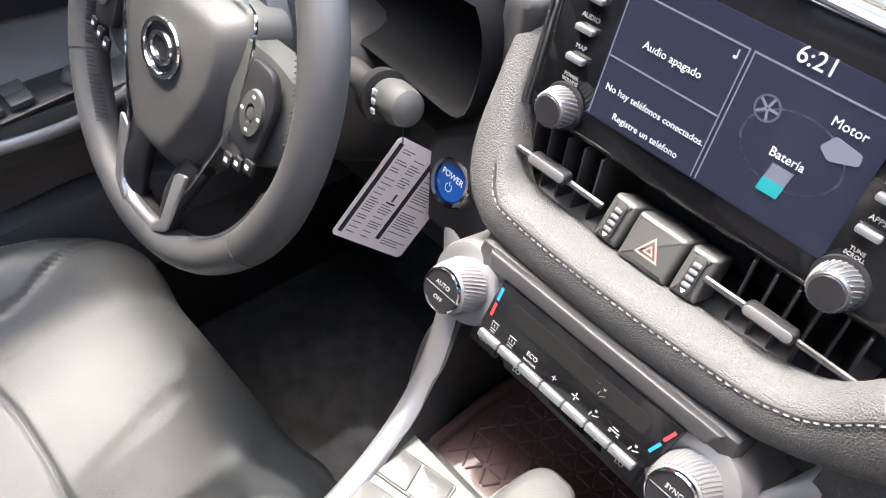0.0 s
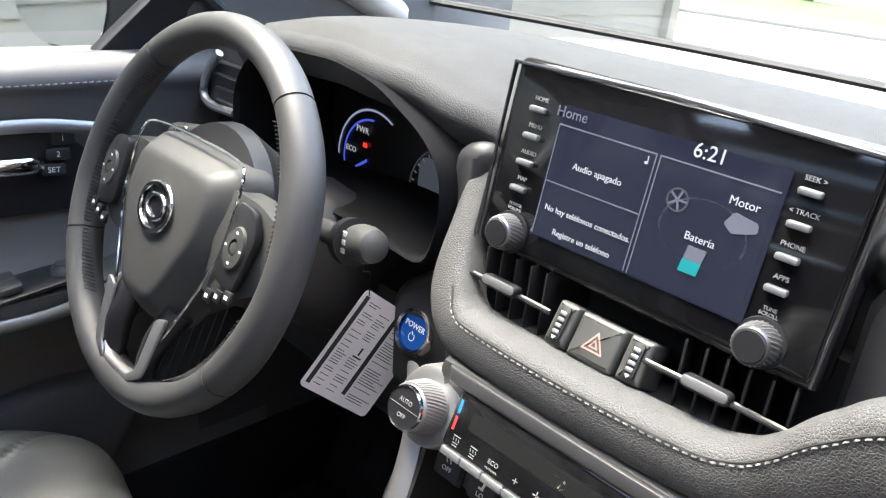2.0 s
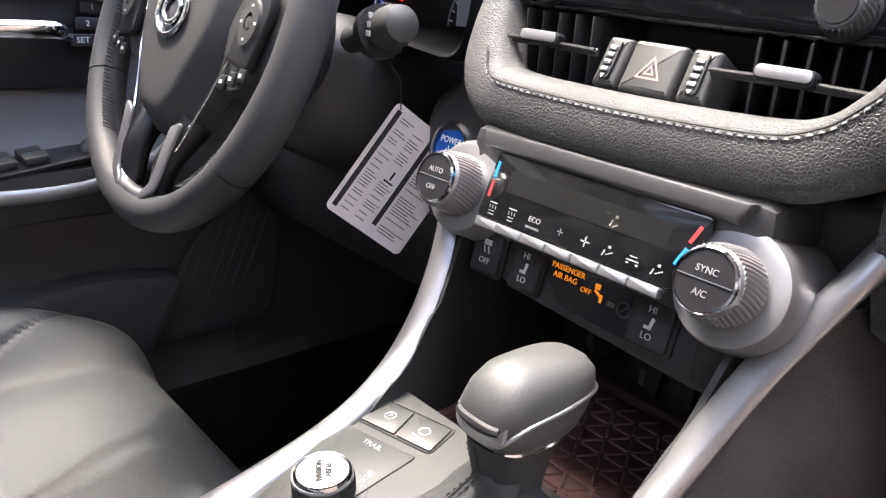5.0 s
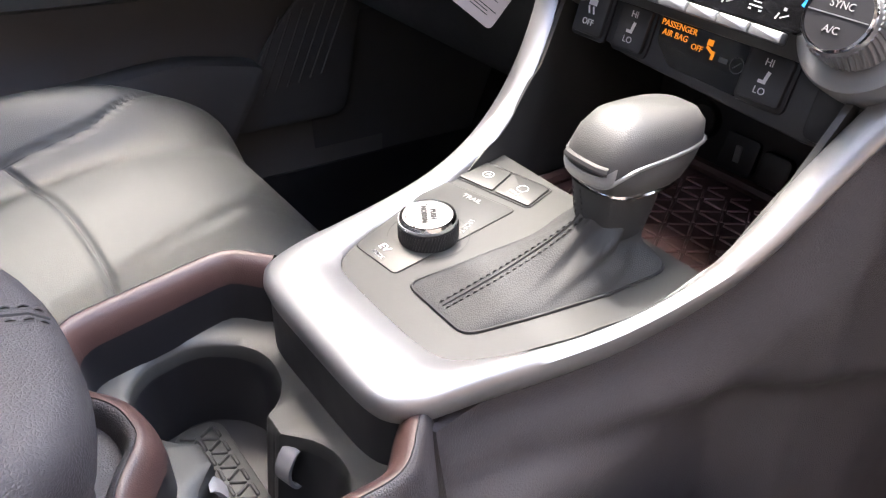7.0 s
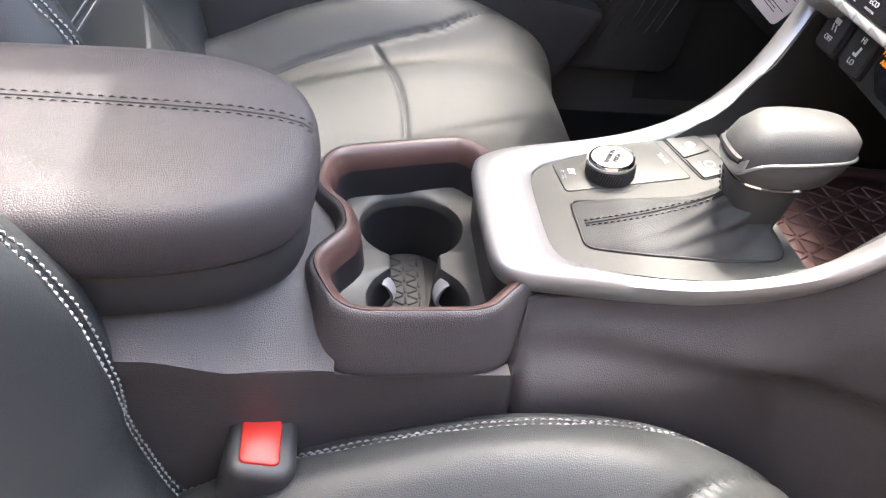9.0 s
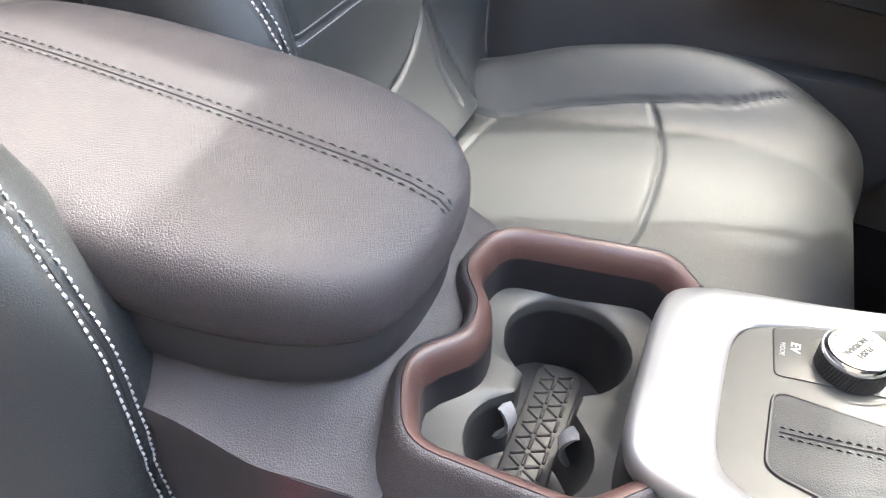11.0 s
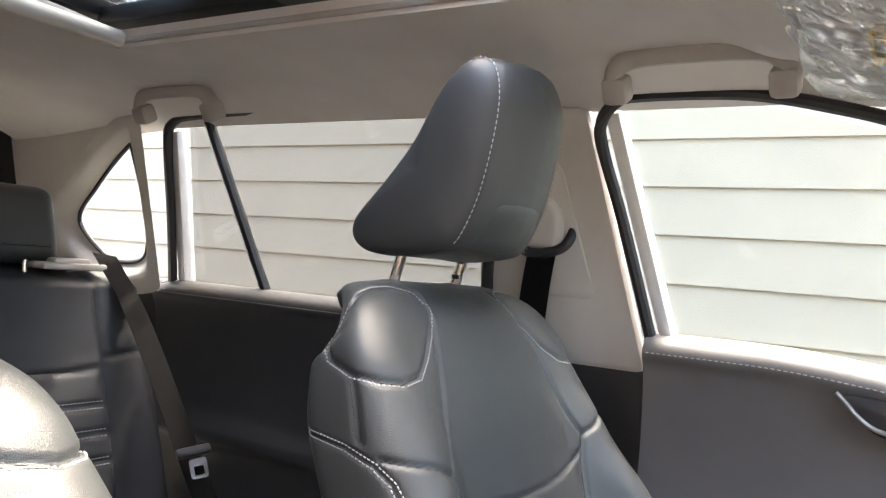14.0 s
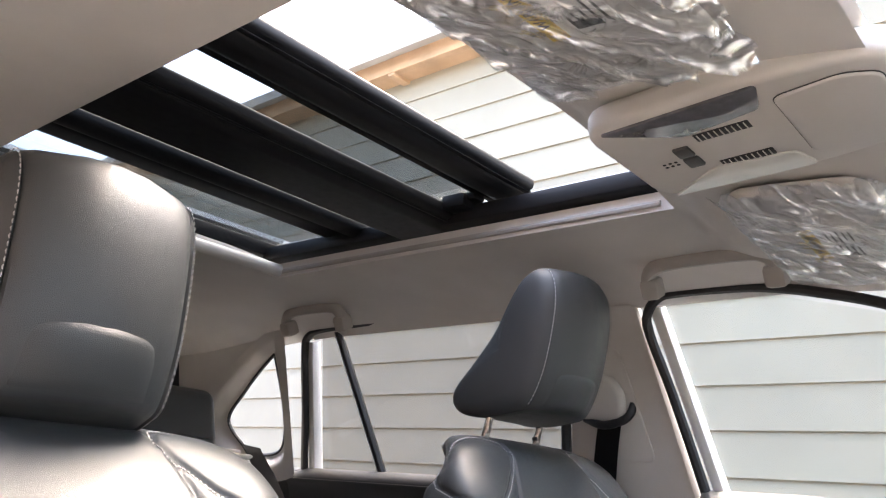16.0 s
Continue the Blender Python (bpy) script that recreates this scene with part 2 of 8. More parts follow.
LEATHER = mat("black leather", (0.042, 0.0445, 0.045), 0.36, bump=0.5, scale=700, tex="leather", var=0.06, rvar=0.06)
LEATHER_B = mat("bench leather", (0.042, 0.045, 0.050), 0.48, bump=0.5, scale=700, tex="leather", var=0.06, rvar=0.06, spec=0.3)
LEATHER_G = mat("grained black soft trim", (0.074, 0.074, 0.075), 0.55, bump=1.0, scale=480, tex="leather", var=0.06, spec=0.35)
PAD_L = mat("fine grained airbag cover", (0.062, 0.062, 0.061), 0.5, bump=0.25, scale=700, tex="leather", var=0.06, spec=0.35)
# front door trim: window light is put into its paler base colour
DOOR_F_LIT = mat("satin front door trim paled for window light", (0.125, 0.118, 0.114), 0.42, bump=0.5, scale=640, tex="leather", var=0.06, spec=0.45)
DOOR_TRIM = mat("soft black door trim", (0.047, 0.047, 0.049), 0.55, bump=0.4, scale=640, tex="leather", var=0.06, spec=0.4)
ARM_TRIM = mat("grained armrest trim", (0.056, 0.051, 0.054), 0.46, bump=0.7, scale=680, tex="leather", var=0.07)
GRIP_L = mat("dull black leather", (0.040, 0.041, 0.041), 0.58, bump=0.45, scale=800, tex="leather", var=0.08, spec=0.3)
HEAD_L = mat("satin grip leather", (0.062, 0.062, 0.061), 0.48, bump=0.4, scale=900, tex="leather", var=0.08)
WHEEL_L = mat("smooth wheel leather", (0.050, 0.050, 0.051), 0.48, bump=0.12, scale=900, tex="leather", var=0.06)
PLASTIC = mat("black grained plastic", (0.028, 0.028, 0.030), 0.5, bump=0.3, scale=900, var=0.07)
PLASTIC_M = mat("mid black door plastic", (0.075, 0.075, 0.077), 0.5, bump=0.3, scale=900, var=0.07)
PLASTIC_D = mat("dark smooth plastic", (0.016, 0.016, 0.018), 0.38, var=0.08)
PLASTIC_G = mat("charcoal satin plastic", (0.050, 0.051, 0.049), 0.46, bump=0.12, scale=900, var=0.05)
PANEL_G = mat("satin grey panel plastic", (0.036, 0.037, 0.0355), 0.44, bump=0.15, scale=900, var=0.05)
DASH_TOP = mat("soft dash top", (0.042, 0.043, 0.044), 0.72, bump=0.8, scale=500, tex="leather", var=0.05, spec=0.3)
GLOSS = mat("piano black", (0.006, 0.006, 0.007), 0.07, var=0.1, rvar=0.03, coat=0.3)
SILVER = mat("satin silver paint", (0.37, 0.37, 0.372), 0.40, metal=0.8, bump=0.03, scale=900, var=0.03, rvar=0.05)
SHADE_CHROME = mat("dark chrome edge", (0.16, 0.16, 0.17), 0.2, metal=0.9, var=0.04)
KNOB_M = mat("grey knob metal", (0.22, 0.22, 0.23), 0.3, metal=0.85, var=0.05)
SILVER_D = mat("grey metallic trim", (0.40, 0.41, 0.42), 0.32, metal=0.8, var=0.04)
CHROME = mat("chrome", (0.85, 0.85, 0.86), 0.08, metal=1.0, var=0.02, rvar=0.04)
BROWN = mat("brown soft rim", (0.076, 0.042, 0.037), 0.36, bump=0.2, scale=700, tex="leather", var=0.08)
RUBBER = mat("brown rubber mat", (0.070, 0.036, 0.034), 0.40, bump=0.15, scale=600, var=0.1)
RUBBER_B = mat("black rubber", (0.018, 0.018, 0.019), 0.6, var=0.1)
CARPET = mat("black carpet", (0.028, 0.028, 0.030), 0.95, bump=1.0, scale=700, var=0.25, vscale=30, spec=0.1)
HEADLINER = mat("greige headliner", (0.61, 0.58, 0.545), 0.9, bump=0.35, scale=700, tex="weave", var=0.03, spec=0.2)
HANDLE = mat("greige handle plastic", (0.38, 0.355, 0.325), 0.6, bump=0.2, scale=800, var=0.03, spec=0.35)
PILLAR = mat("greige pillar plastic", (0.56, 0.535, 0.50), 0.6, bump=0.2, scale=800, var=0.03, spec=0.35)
THREAD = mat("white thread", (0.42, 0.41, 0.40), 0.7, var=0.08, vscale=60)
THREAD_D = mat("dark thread", (0.03, 0.03, 0.032), 0.7, var=0.1, vscale=60)
WHITE_INK = mat("white lettering", (0.75, 0.75, 0.75), 0.5, var=0.02)
GREY_INK = mat("grey lettering", (0.30, 0.30, 0.30), 0.5, var=0.02)
BLACK_INK = mat("black print", (0.02, 0.02, 0.02), 0.6, var=0.02)
PAPER = mat("coated card", (0.80, 0.72, 0.69), 0.5, var=0.03)
BELT = mat("black seat belt webbing", (0.009, 0.0088, 0.0092), 0.9, bump=0.2, scale=420, tex="weave", var=0.06, spec=0.1)
BODY_W = mat("white car paint", (0.78, 0.79, 0.78), 0.2, var=0.01, coat=0.6, rvar=0.02)
SIDING = mat("cream fibre board siding", (0.298, 0.266, 0.202), 0.7, bump=0.3, scale=120, var=0.05, vscale=2.5)
RED = mat("red plastic", (0.55, 0.03, 0.02), 0.35, var=0.04)
BLUE = mat("blue button", (0.01, 0.07, 0.30), 0.25, var=0.04)
SMOKE = mat("smoked lens", (0.10, 0.10, 0.11), 0.12, var=0.2, vscale=60)
FOIL = mat("silver steel post", (0.70, 0.68, 0.64), 0.24, metal=1.0, var=0.04)
GLASS = glass("clear car glass", (0.94, 0.955, 0.94))
ROOF_GLASS = glass("grey sunroof glass", (0.42, 0.44, 0.45))
PRIVACY = glass("grey rear door glass", (0.72, 0.71, 0.70))
REAR_GLASS = glass("dark sunroof glass", (0.40, 0.42, 0.43))
FLOCK = mat("flocked black lining", (0.010, 0.010, 0.011), 0.95, var=0.1, spec=0.05)
FRAME_B = mat("matt black roof frame", (0.008, 0.008, 0.009), 0.55, var=0.1, spec=0.25)

# ---- body shell ----
def side_x(z):
    """The left body side's inner face leans in towards the roof."""
    return -0.70 + (z - 0.83) * 0.26


floor = solo("floor", Shape().box((0, -0.2, 0.03), (1.44, 2.7, 0.04), 0.005), CARPET, "black carpeted car floor in deep shade", "floor", kind="structure")
mat_d = thing("floor_mat", (-0.40, 0.62, 0.05), "black carpet floor mat with a moulded edge in the footwell", "floor mat")
part("pad", Shape().prism(rounded(0.46, 0.50, 0.05), 0.012, Matrix.Translation((-0.42, 0.62, 0.05)), 0.004), CARPET, mat_d)
part("eyelet", Shape().lathe([(0.004, 0.012), (0.014, 0.012), (0.018, 0.018), (0.012, 0.024), (0.005, 0.02)], Matrix.Translation((-0.585, 0.52, 0.055)), 20), RUBBER_B, mat_d, "black plastic fixing eyelet")

# firewall and toe board behind the pedals
toe = Shape().shell(lambda u, v: (-0.72 + 1.44 * u, 0.92 + 0.22 * v + 0.0 * u, 0.05 + 0.62 * v), 6, 4, (0, 0.03, 0))
cowl = Shape().box((-0.715, 0.98, 0.48), (0.04, 0.62, 0.88), 0.01)
solo("wall_cowl_left", cowl, PLASTIC_M, "dark kick panel beside the footwell", "kick panel", kind="structure")
solo("wall_cowl_right", Shape().box((0.735, 1.0, 0.48), (0.04, 0.50, 0.88), 0.01), PLASTIC_D, "dark kick panel beside the footwell", "kick panel", kind="structure")
solo("wall_bulkhead", Shape().box((0, 1.20, 0.415), (1.46, 0.04, 0.79), 0.0), PLASTIC_D, "dark bulkhead under the windscreen", "bulkhead", kind="structure")
solo("wall_front", toe, CARPET, "black carpeted toe board under the dash", "toe board", kind="structure")

solo("trim_sill_left", Shape().box((-0.712, -0.05, 0.12), (0.05, 2.3, 0.20), 0.012), PLASTIC_D, "dark door sill trim", "sill trim", kind="structure")

DOOR_IN = [(-0.735, 0.846), (-0.712, 0.858), (-0.690, 0.857), (-0.674, 0.848), (-0.667, 0.836), (-0.668, 0.826), (-0.676, 0.812), (-0.684, 0.78), (-0.690, 0.72), (-0.690, 0.66),
           (-0.682, 0.61), (-0.668, 0.580), (-0.662, 0.566), (-0.664, 0.55), (-0.680, 0.53), (-0.692, 0.48), (-0.698, 0.36), (-0.692, 0.16)]


def belt_drop(y):
    """The belt falls towards the mirror."""
    return 0.032 * smooth(0.05, 0.46, y)


def door_skin(y0, y1, dx=0.0, pts=DOOR_IN):
    """A door's inner trim: its section drawn along y, with thickness."""
    line = curve_pts([(x, 0, z) for x, z in pts], 4)
    n = len(line) - 1
    sh = Shape()
    return sh.shell(lambda u, v: (line[round(v * n)].x + dx, y0 + (y1 - y0) * u, line[round(v * n)].z - belt_drop(y0 + (y1 - y0) * u) * smooth(0.70, 0.80, line[round(v * n)].z)), 24, n, (-0.035, 0, 0))


def belt_line(y0, y1, x=-0.6665, z=0.832, name="stitching", parent=None):
    pts = [(x, y0 + (y1 - y0) * i / 200, z - belt_drop(y0 + (y1 - y0) * i / 200)) for i in range(201)]
    return part(name, dashes(pts, [(1, 0, 0.2)] * 201, 0.005, 0.003, 0.0006), THREAD, parent, "white stitched seam")


door_f = thing("door_1", (-0.68, 0.3, 0.16), "closed front door with dark padded trim and silver strip", "car door", kind="structure")
part("trim_panel", door_skin(-0.085, 0.80), DOOR_F_LIT, door_f)
belt_line(-0.08, 0.58, parent=door_f)
door_r = thing("door_2", (-0.68, -0.75, 0.16), "closed rear door with dark padded trim", "car door", kind="structure")
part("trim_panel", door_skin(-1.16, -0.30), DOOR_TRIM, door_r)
belt_line(-1.14, -0.32, parent=door_r)
# finger scoop of the front door and the rear door
for y, d in ((0.235, door_f), (-0.50, door_r)):
    sh = Shape().prism(rounded_poly([(-0.07, 0), (0.07, 0), (0.05, -0.045), (-0.02, -0.05)], 0.02), 0.012, plane_at((-0.682, y, 0.81), (1, 0, 0.1)), 0.004)
    part("pull_scoop", sh, PLASTIC_D, d)
    part("scoop_trim", Shape().tube(curve_pts([(-0.668, y - 0.068, 0.812), (-0.666, y - 0.02, 0.772), (-0.666, y + 0.06, 0.77)], 6), 0.003, 8), SILVER_D, d)

# armrest with switches and silver trim on the front door
arm = Shape()
rings = []
for i in range(25):
    y = 0.16 + 0.50 * i / 24
    k = smooth(0.16, 0.30, y)
    w, top, low = 0.018 + 0.045 * k, 0.560 + 0.012 * k + 0.03 * smooth(0.48, 0.66, y), 0.500 + 0.03 * (1 - k)
    rings.append([(-0.69, y, top), (-0.69 + w * 0.8, y, top), (-0.69 + w, y, top - 0.006), (-0.69 + w * 1.04, y, top - 0.016), (-0.69 + w * 0.9, y, low + 0.01), (-0.69 + w * 0.5, y, low), (-0.69, y, low)])
part("armrest", arm.loft(rings), PLASTIC_G, door_f)
strip = curve_pts([(-0.664, 0.17, 0.556), (-0.640, 0.27, 0.552), (-0.622, 0.37, 0.545), (-0.618, 0.47, 0.548), (-0.622, 0.55, 0.575), (-0.634, 0.585, 0.62), (-0.648, 0.59, 0.68), (-0.660, 0.56, 0.735), (-0.668, 0.50, 0.752), (-0.672, 0.42, 0.755), (-0.674, 0.34, 0.752)], 8)
part("silver_trim", Shape().tube(strip, 0.0055, 10, 1.5), SILVER, door_f, "satin silver trim strip")
recess = Shape().prism(rounded_poly([(-0.20, -0.05), (0.06, -0.055), (0.085, 0.0), (0.03, 0.045), (-0.20, 0.05)], 0.02), 0.012, plane_at((-0.692, 0.47, 0.70), (1, 0, 0)), 0.004)
part("handle_recess", recess, PLASTIC_D, door_f)
part("inner_handle", Shape().tube(curve_pts([(-0.672, 0.33, 0.712), (-0.662, 0.40, 0.714), (-0.658, 0.455, 0.713), (-0.672, 0.475, 0.708)], 6), [0.006] * 19, 10, 1.6), CHROME, door_f, "chrome inner door handle")
for i, t in enumerate(("1", "2", "SET")):
    mm = plane_at((-0.676, 0.503 - 0.006 * i, 0.736 - 0.018 * i), (1, -0.2, 0.1))
    b = part("memory_button", Shape().prism(rounded(0.026, 0.014, 0.003), 0.006, mm, 0.0015), PLASTIC_D, door_f)
    letters(t, mm @ Matrix.Translation((0, 0, 0.0064)), 0.009, b, WHITE_INK)
sw = Shape().prism(rounded_poly([(-0.075, -0.026), (0.075, -0.022), (0.085, 0.016), (-0.075, 0.026)], 0.01), 0.006, plane_at((-0.650, 0.44, 0.573), (0.15, -0.12, 1), (-1, 0, 0)), 0.002)
plate = part("switch_plate", sw, PLASTIC_D, door_f)
for dx, dy in ((-0.052, -0.011), (-0.052, 0.011), (-0.02, -0.011), (-0.02, 0.011)):
    part("window_switch", Shape().box((0, 0, 0), (0.026, 0.019, 0.010), 0.003, plane_at((-0.650 - dy, 0.44 + dx, 0.583 + dx * 0.12), (0.15, -0.12, 1), (-1, 0, 0))), PLASTIC_G, plate)
part("mirror_switch", Shape().lathe([(0.0, 0.012), (0.008, 0.012), (0.010, 0.008), (0.013, 0.006), (0.015, 0.0)], Matrix.Translation((-0.648, 0.482, 0.582)), 20), PLASTIC_G, plate)
# speaker grille and pocket low on the door
pocket = part("door_pocket", Shape().prism(rounded_poly([(-0.33, -0.10), (0.05, -0.10), (0.14, 0.06), (0.02, 0.08), (-0.25, 0.05)], 0.03), 0.045, plane_at((-0.70, 0.46, 0.34), (1, 0, 0)), 0.012), PLASTIC_M, door_f)
grille = Shape().prism(rounded_poly([(-0.10, -0.10), (0.085, -0.10), (0.11, 0.09), (0.04, 0.11), (-0.04, 0.02)], 0.03), 0.008, plane_at((-0.685, 0.64, 0.40), (1, 0, 0)), 0.003)
gp = part("speaker_grille", grille, PLASTIC_M, door_f)
for i in range(7):
    part("grille_bar", Shape().tube([(-0.676, 0.575 + 0.018 * i, 0.345 + 0.004 * i), (-0.676, 0.62 + 0.018 * i, 0.455 + 0.004 * i)], 0.0014, 6), PLASTIC_M, gp)

# pillars and window surrounds of the left side
def side_panel(outline, depth=0.035, r=0.006, out=0.0):
    """A flat-sided piece on the leaning body side; outline in (y, z)."""
    m = plane_at((side_x(0.83) - out - depth, 0, 0.83), (1, 0, -0.26), (0, 0, 1))
    inv = m.inverted()
    pts = []
    for y, z in outline:
        p = inv @ Vector((side_x(z) - out - depth, y, z))
        pts.append((p.x, p.y))
    return Shape().prism(pts, depth, m, r)


wall_left = thing("wall_left", (-0.70, -0.3, 0.05), "left body side with greige pillar trims round the windows", "car body side", kind="structure")
part("pillar_trim", side_panel(rounded_poly([(-0.090, 0.80), (-0.175, 1.185), (-0.31, 1.185), (-0.36, 0.80)], 0.02), 0.03, 0.010), PILLAR, wall_left)
part("pillar_inset", side_panel(rounded_poly([(-0.165, 0.90), (-0.215, 1.10), (-0.30, 1.115), (-0.33, 0.90)], 0.02), 0.006, 0.003, -0.005), PILLAR, wall_left)
part("pillar_base", side_panel(rounded_poly([(-0.085, 0.12), (-0.088, 0.812), (-0.362, 0.812), (-0.40, 0.12)], 0.02), 0.04, 0.012), PLASTIC, wall_left)
for o in (0.0,):
    seal = curve_pts([(side_x(z) + 0.004, y, z) for y, z in ((-0.066, 0.70), (-0.072, 0.80), (-0.088, 0.88), (-0.122, 1.02), (-0.150, 1.12), (-0.150, 1.155), (-0.128, 1.180), (-0.09, 1.187), (0.04, 1.184), (0.14, 1.166), (0.25, 1.134), (0.40, 1.07), (0.60, 0.955), (0.72, 0.87))], 6)
    part("door_seal", Shape().tube(seal, 0.009, 8), RUBBER_B, wall_left, "black rubber door seal")
    seal = curve_pts([(side_x(z) + 0.004, y, z) for y, z in ((-0.36, 0.80), (-0.34, 1.0), (-0.315, 1.14), (-0.33, 1.18), (-0.37, 1.194), (-0.70, 1.196), (-1.00, 1.190), (-1.065, 1.175), (-1.085, 1.14), (-1.10, 1.00), (-1.125, 0.83))], 6)
    part("door_seal", Shape().tube(seal, 0.010, 8), RUBBER_B, wall_left, "black rubber door seal")
# painted door frames outside the seals
part("door_frame", side_panel([(-0.066, 0.84), (-0.150, 1.175), (-0.128, 1.175), (-0.046, 0.84)], 0.03, 0.004, 0.004), BODY_W, wall_left, "white painted door frame")
part("door_frame", side_panel([(-1.115, 0.85), (-1.082, 1.17), (-1.062, 1.17), (-1.092, 0.85)], 0.03, 0.004, 0.004), BODY_W, wall_left, "white painted door frame")
mull = Shape().tube([(side_x(0.85) - 0.012, -0.862, 0.85), (side_x(1.19) - 0.012, -0.977, 1.19)], 0.013, 8, 0.8)
part("window_bar", mull, PLASTIC_D, wall_left, "black bar that divides the rear window")
# rear pillar with the quarter window left open
def quarter(u, v):
    a = -math.pi * 0.92 + 2 * math.pi * u
    hole = [(-1.205, 1.140), (-1.185, 1.02), (-1.185, 0.945), (-1.215, 0.895), (-1.30, 0.885), (-1.36, 0.905), (-1.425, 0.975), (-1.34, 1.05), (-1.27, 1.10)]
    ring = curve_pts([(0, *p) for p in hole + hole[:1]], 6)[:-1]
    k = round(u * (len(ring))) % len(ring)
    p = ring[k]
    c = Vector((0, -1.28, 1.0))
    d = p - c
    q = c + Vector((0, d.y * 2.2, d.z * 1.6))
    q = Vector((0, max(-1.75, min(-1.125, q.y)), max(0.80, min(1.20, q.z))))
    w = p + (q - p) * v
    bulge = -0.030 * (1 - smooth(0.0, 0.55, v))
    return (side_x(w.z) + 0.035 + bulge + 0.0 * u, w.y, w.z)


part("quarter_trim", Shape().grid(lambda u, v: quarter(u, v), 54, 10, True), PILLAR, wall_left, "greige trim round the quarter window", tidy=False)
part("quarter_seal", Shape().tube([Vector(quarter(i / 54, 0.0)) + Vector((-0.002, 0, 0)) for i in range(55)], 0.005, 6), RUBBER_B, wall_left)
part("rear_pillar_trim", side_panel([(-1.47, 0.82), (-1.75, 0.82), (-1.75, 1.255), (-1.20, 1.255), (-1.22, 1.175), (-1.47, 0.99)], 0.02, 0.004, -0.02), PILLAR, wall_left)
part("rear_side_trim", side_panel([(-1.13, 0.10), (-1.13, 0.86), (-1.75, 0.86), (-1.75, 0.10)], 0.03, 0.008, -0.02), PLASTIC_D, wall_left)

def mirror_shape(s):
    s.v = [(-x, y, z) for x, y, z in s.v]
    s.f = [tuple(reversed(f)) for f in s.f]
    return s


# windows of the left side
win = thing("window_1", (-0.70, 0.3, 0.84), "clear front door glass, closed", "car window", kind="structure")
pane = part("pane", side_panel([(-0.05, 0.84), (-0.135, 1.18), (0.05, 1.18), (0.25, 1.13), (0.60, 0.95), (0.72, 0.85)], 0.004, 0.0, 0.03), GLASS, win)
pane.visible_shadow = False
win = thing("window_2", (-0.70, -0.7, 0.84), "clear rear door glass, closed", "car window", kind="structure")
pane = part("pane", side_panel([(-1.09, 0.84), (-1.05, 1.19), (-0.33, 1.19), (-0.36, 0.84)], 0.004, 0.0, 0.03), PRIVACY, win)
part("pane", mirror_shape(side_panel([(-1.09, 0.84), (-1.05, 1.19), (-0.33, 1.19), (-0.36, 0.84)], 0.004, 0.0, 0.03)), PRIVACY, thing("window_4", (0.70, -0.7, 0.84), "grey right rear door glass, closed", "car window", kind="structure"))

# right side: rear door, pillar and sill; the front door stands open
wall_right = thing("wall_right", (0.70, -0.6, 0.05), "right body side with closed rear door and open front doorway", "car body side", kind="structure")
part("rear_door_trim", mirror_shape(door_skin(-1.16, -0.30)), LEATHER_G, wall_right)
part("pillar_trim", mirror_shape(side_panel([(-0.20, 0.10), (-0.25, 1.20), (-0.36, 1.20), (-0.40, 0.10)], 0.05, 0.01)), PILLAR, wall_right)
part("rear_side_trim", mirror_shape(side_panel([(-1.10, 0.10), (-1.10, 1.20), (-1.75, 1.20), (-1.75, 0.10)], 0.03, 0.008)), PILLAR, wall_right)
part("sill", Shape().box((0.74, 0.35, 0.03), (0.10, 1.2, 0.12), 0.02), PLASTIC, wall_right)
tail = Shape().shell(lambda u, v: (-0.68 + 1.36 * u, -1.62 - 0.10 * v, 1.20 - 1.15 * v), 8, 6, (0, -0.03, 0))
solo("wall_rear", tail, PLASTIC_D, "dark tailgate trim behind the rear seats", "tailgate", kind="structure")

# ---- roof ----
HOLE_X, HOLE_F, HOLE_R = 0.326, 0.030, -0.862


def roof_z(x, y):
    a = abs(x)
    z = lerp_table([(0.0, 1.246), (0.20, 1.243), (0.326, 1.235), (0.42, 1.227), (0.48, 1.219), (0.53, 1.212), (0.57, 1.198), (0.60, 1.186), (0.62, 1.172)], a)
    z -= 0.050 * smooth(0.030, 0.115, y) * (1 - smooth(0.38, 0.60, a)) + 0.07 * max(0, y - 0.10) + 0.10 * max(0, y - 0.30) * smooth(0.3, 0.6, a)
    z -= 0.035 * smooth(-0.95, -1.6, y)
    return z


xs = [-0.625 + (0.29) * i / 16 for i in range(16)] + [-HOLE_X + 2 * HOLE_X * i / 20 for i in range(21)] + [HOLE_X + 0.29 * i / 16 for i in range(1, 17)]
ys = [0.365 - (0.365 - HOLE_F) * i / 18 for i in range(18)] + [HOLE_F - (HOLE_F - HOLE_R) * i / 20 for i in range(21)] + [HOLE_R - 0.75 * i / 14 for i in range(1, 15)]
head = Shape()
idx = {}
verts, faces = [], []
for j, y in enumerate(ys):
    for i, x in enumerate(xs):
        # the front edge of the opening bows forward in the middle and its corners are rounded
        yy = y
        if y >= HOLE_F - 0.001 and abs(x) < HOLE_X + 0.001:
            yy = y + 0.012 * (1 - (x / HOLE_X) ** 2) * (1 - (y - HOLE_F) / 0.45)
        idx[i, j] = len(verts)
        verts.append((x, yy, roof_z(x, y)))
n0 = len(verts)
verts += [(x, y, z + 0.03) for x, y, z in verts]
i0, i1 = xs.index(-HOLE_X), min(range(len(xs)), key=lambda i: abs(xs[i] - HOLE_X))
j0, j1 = 18, 38
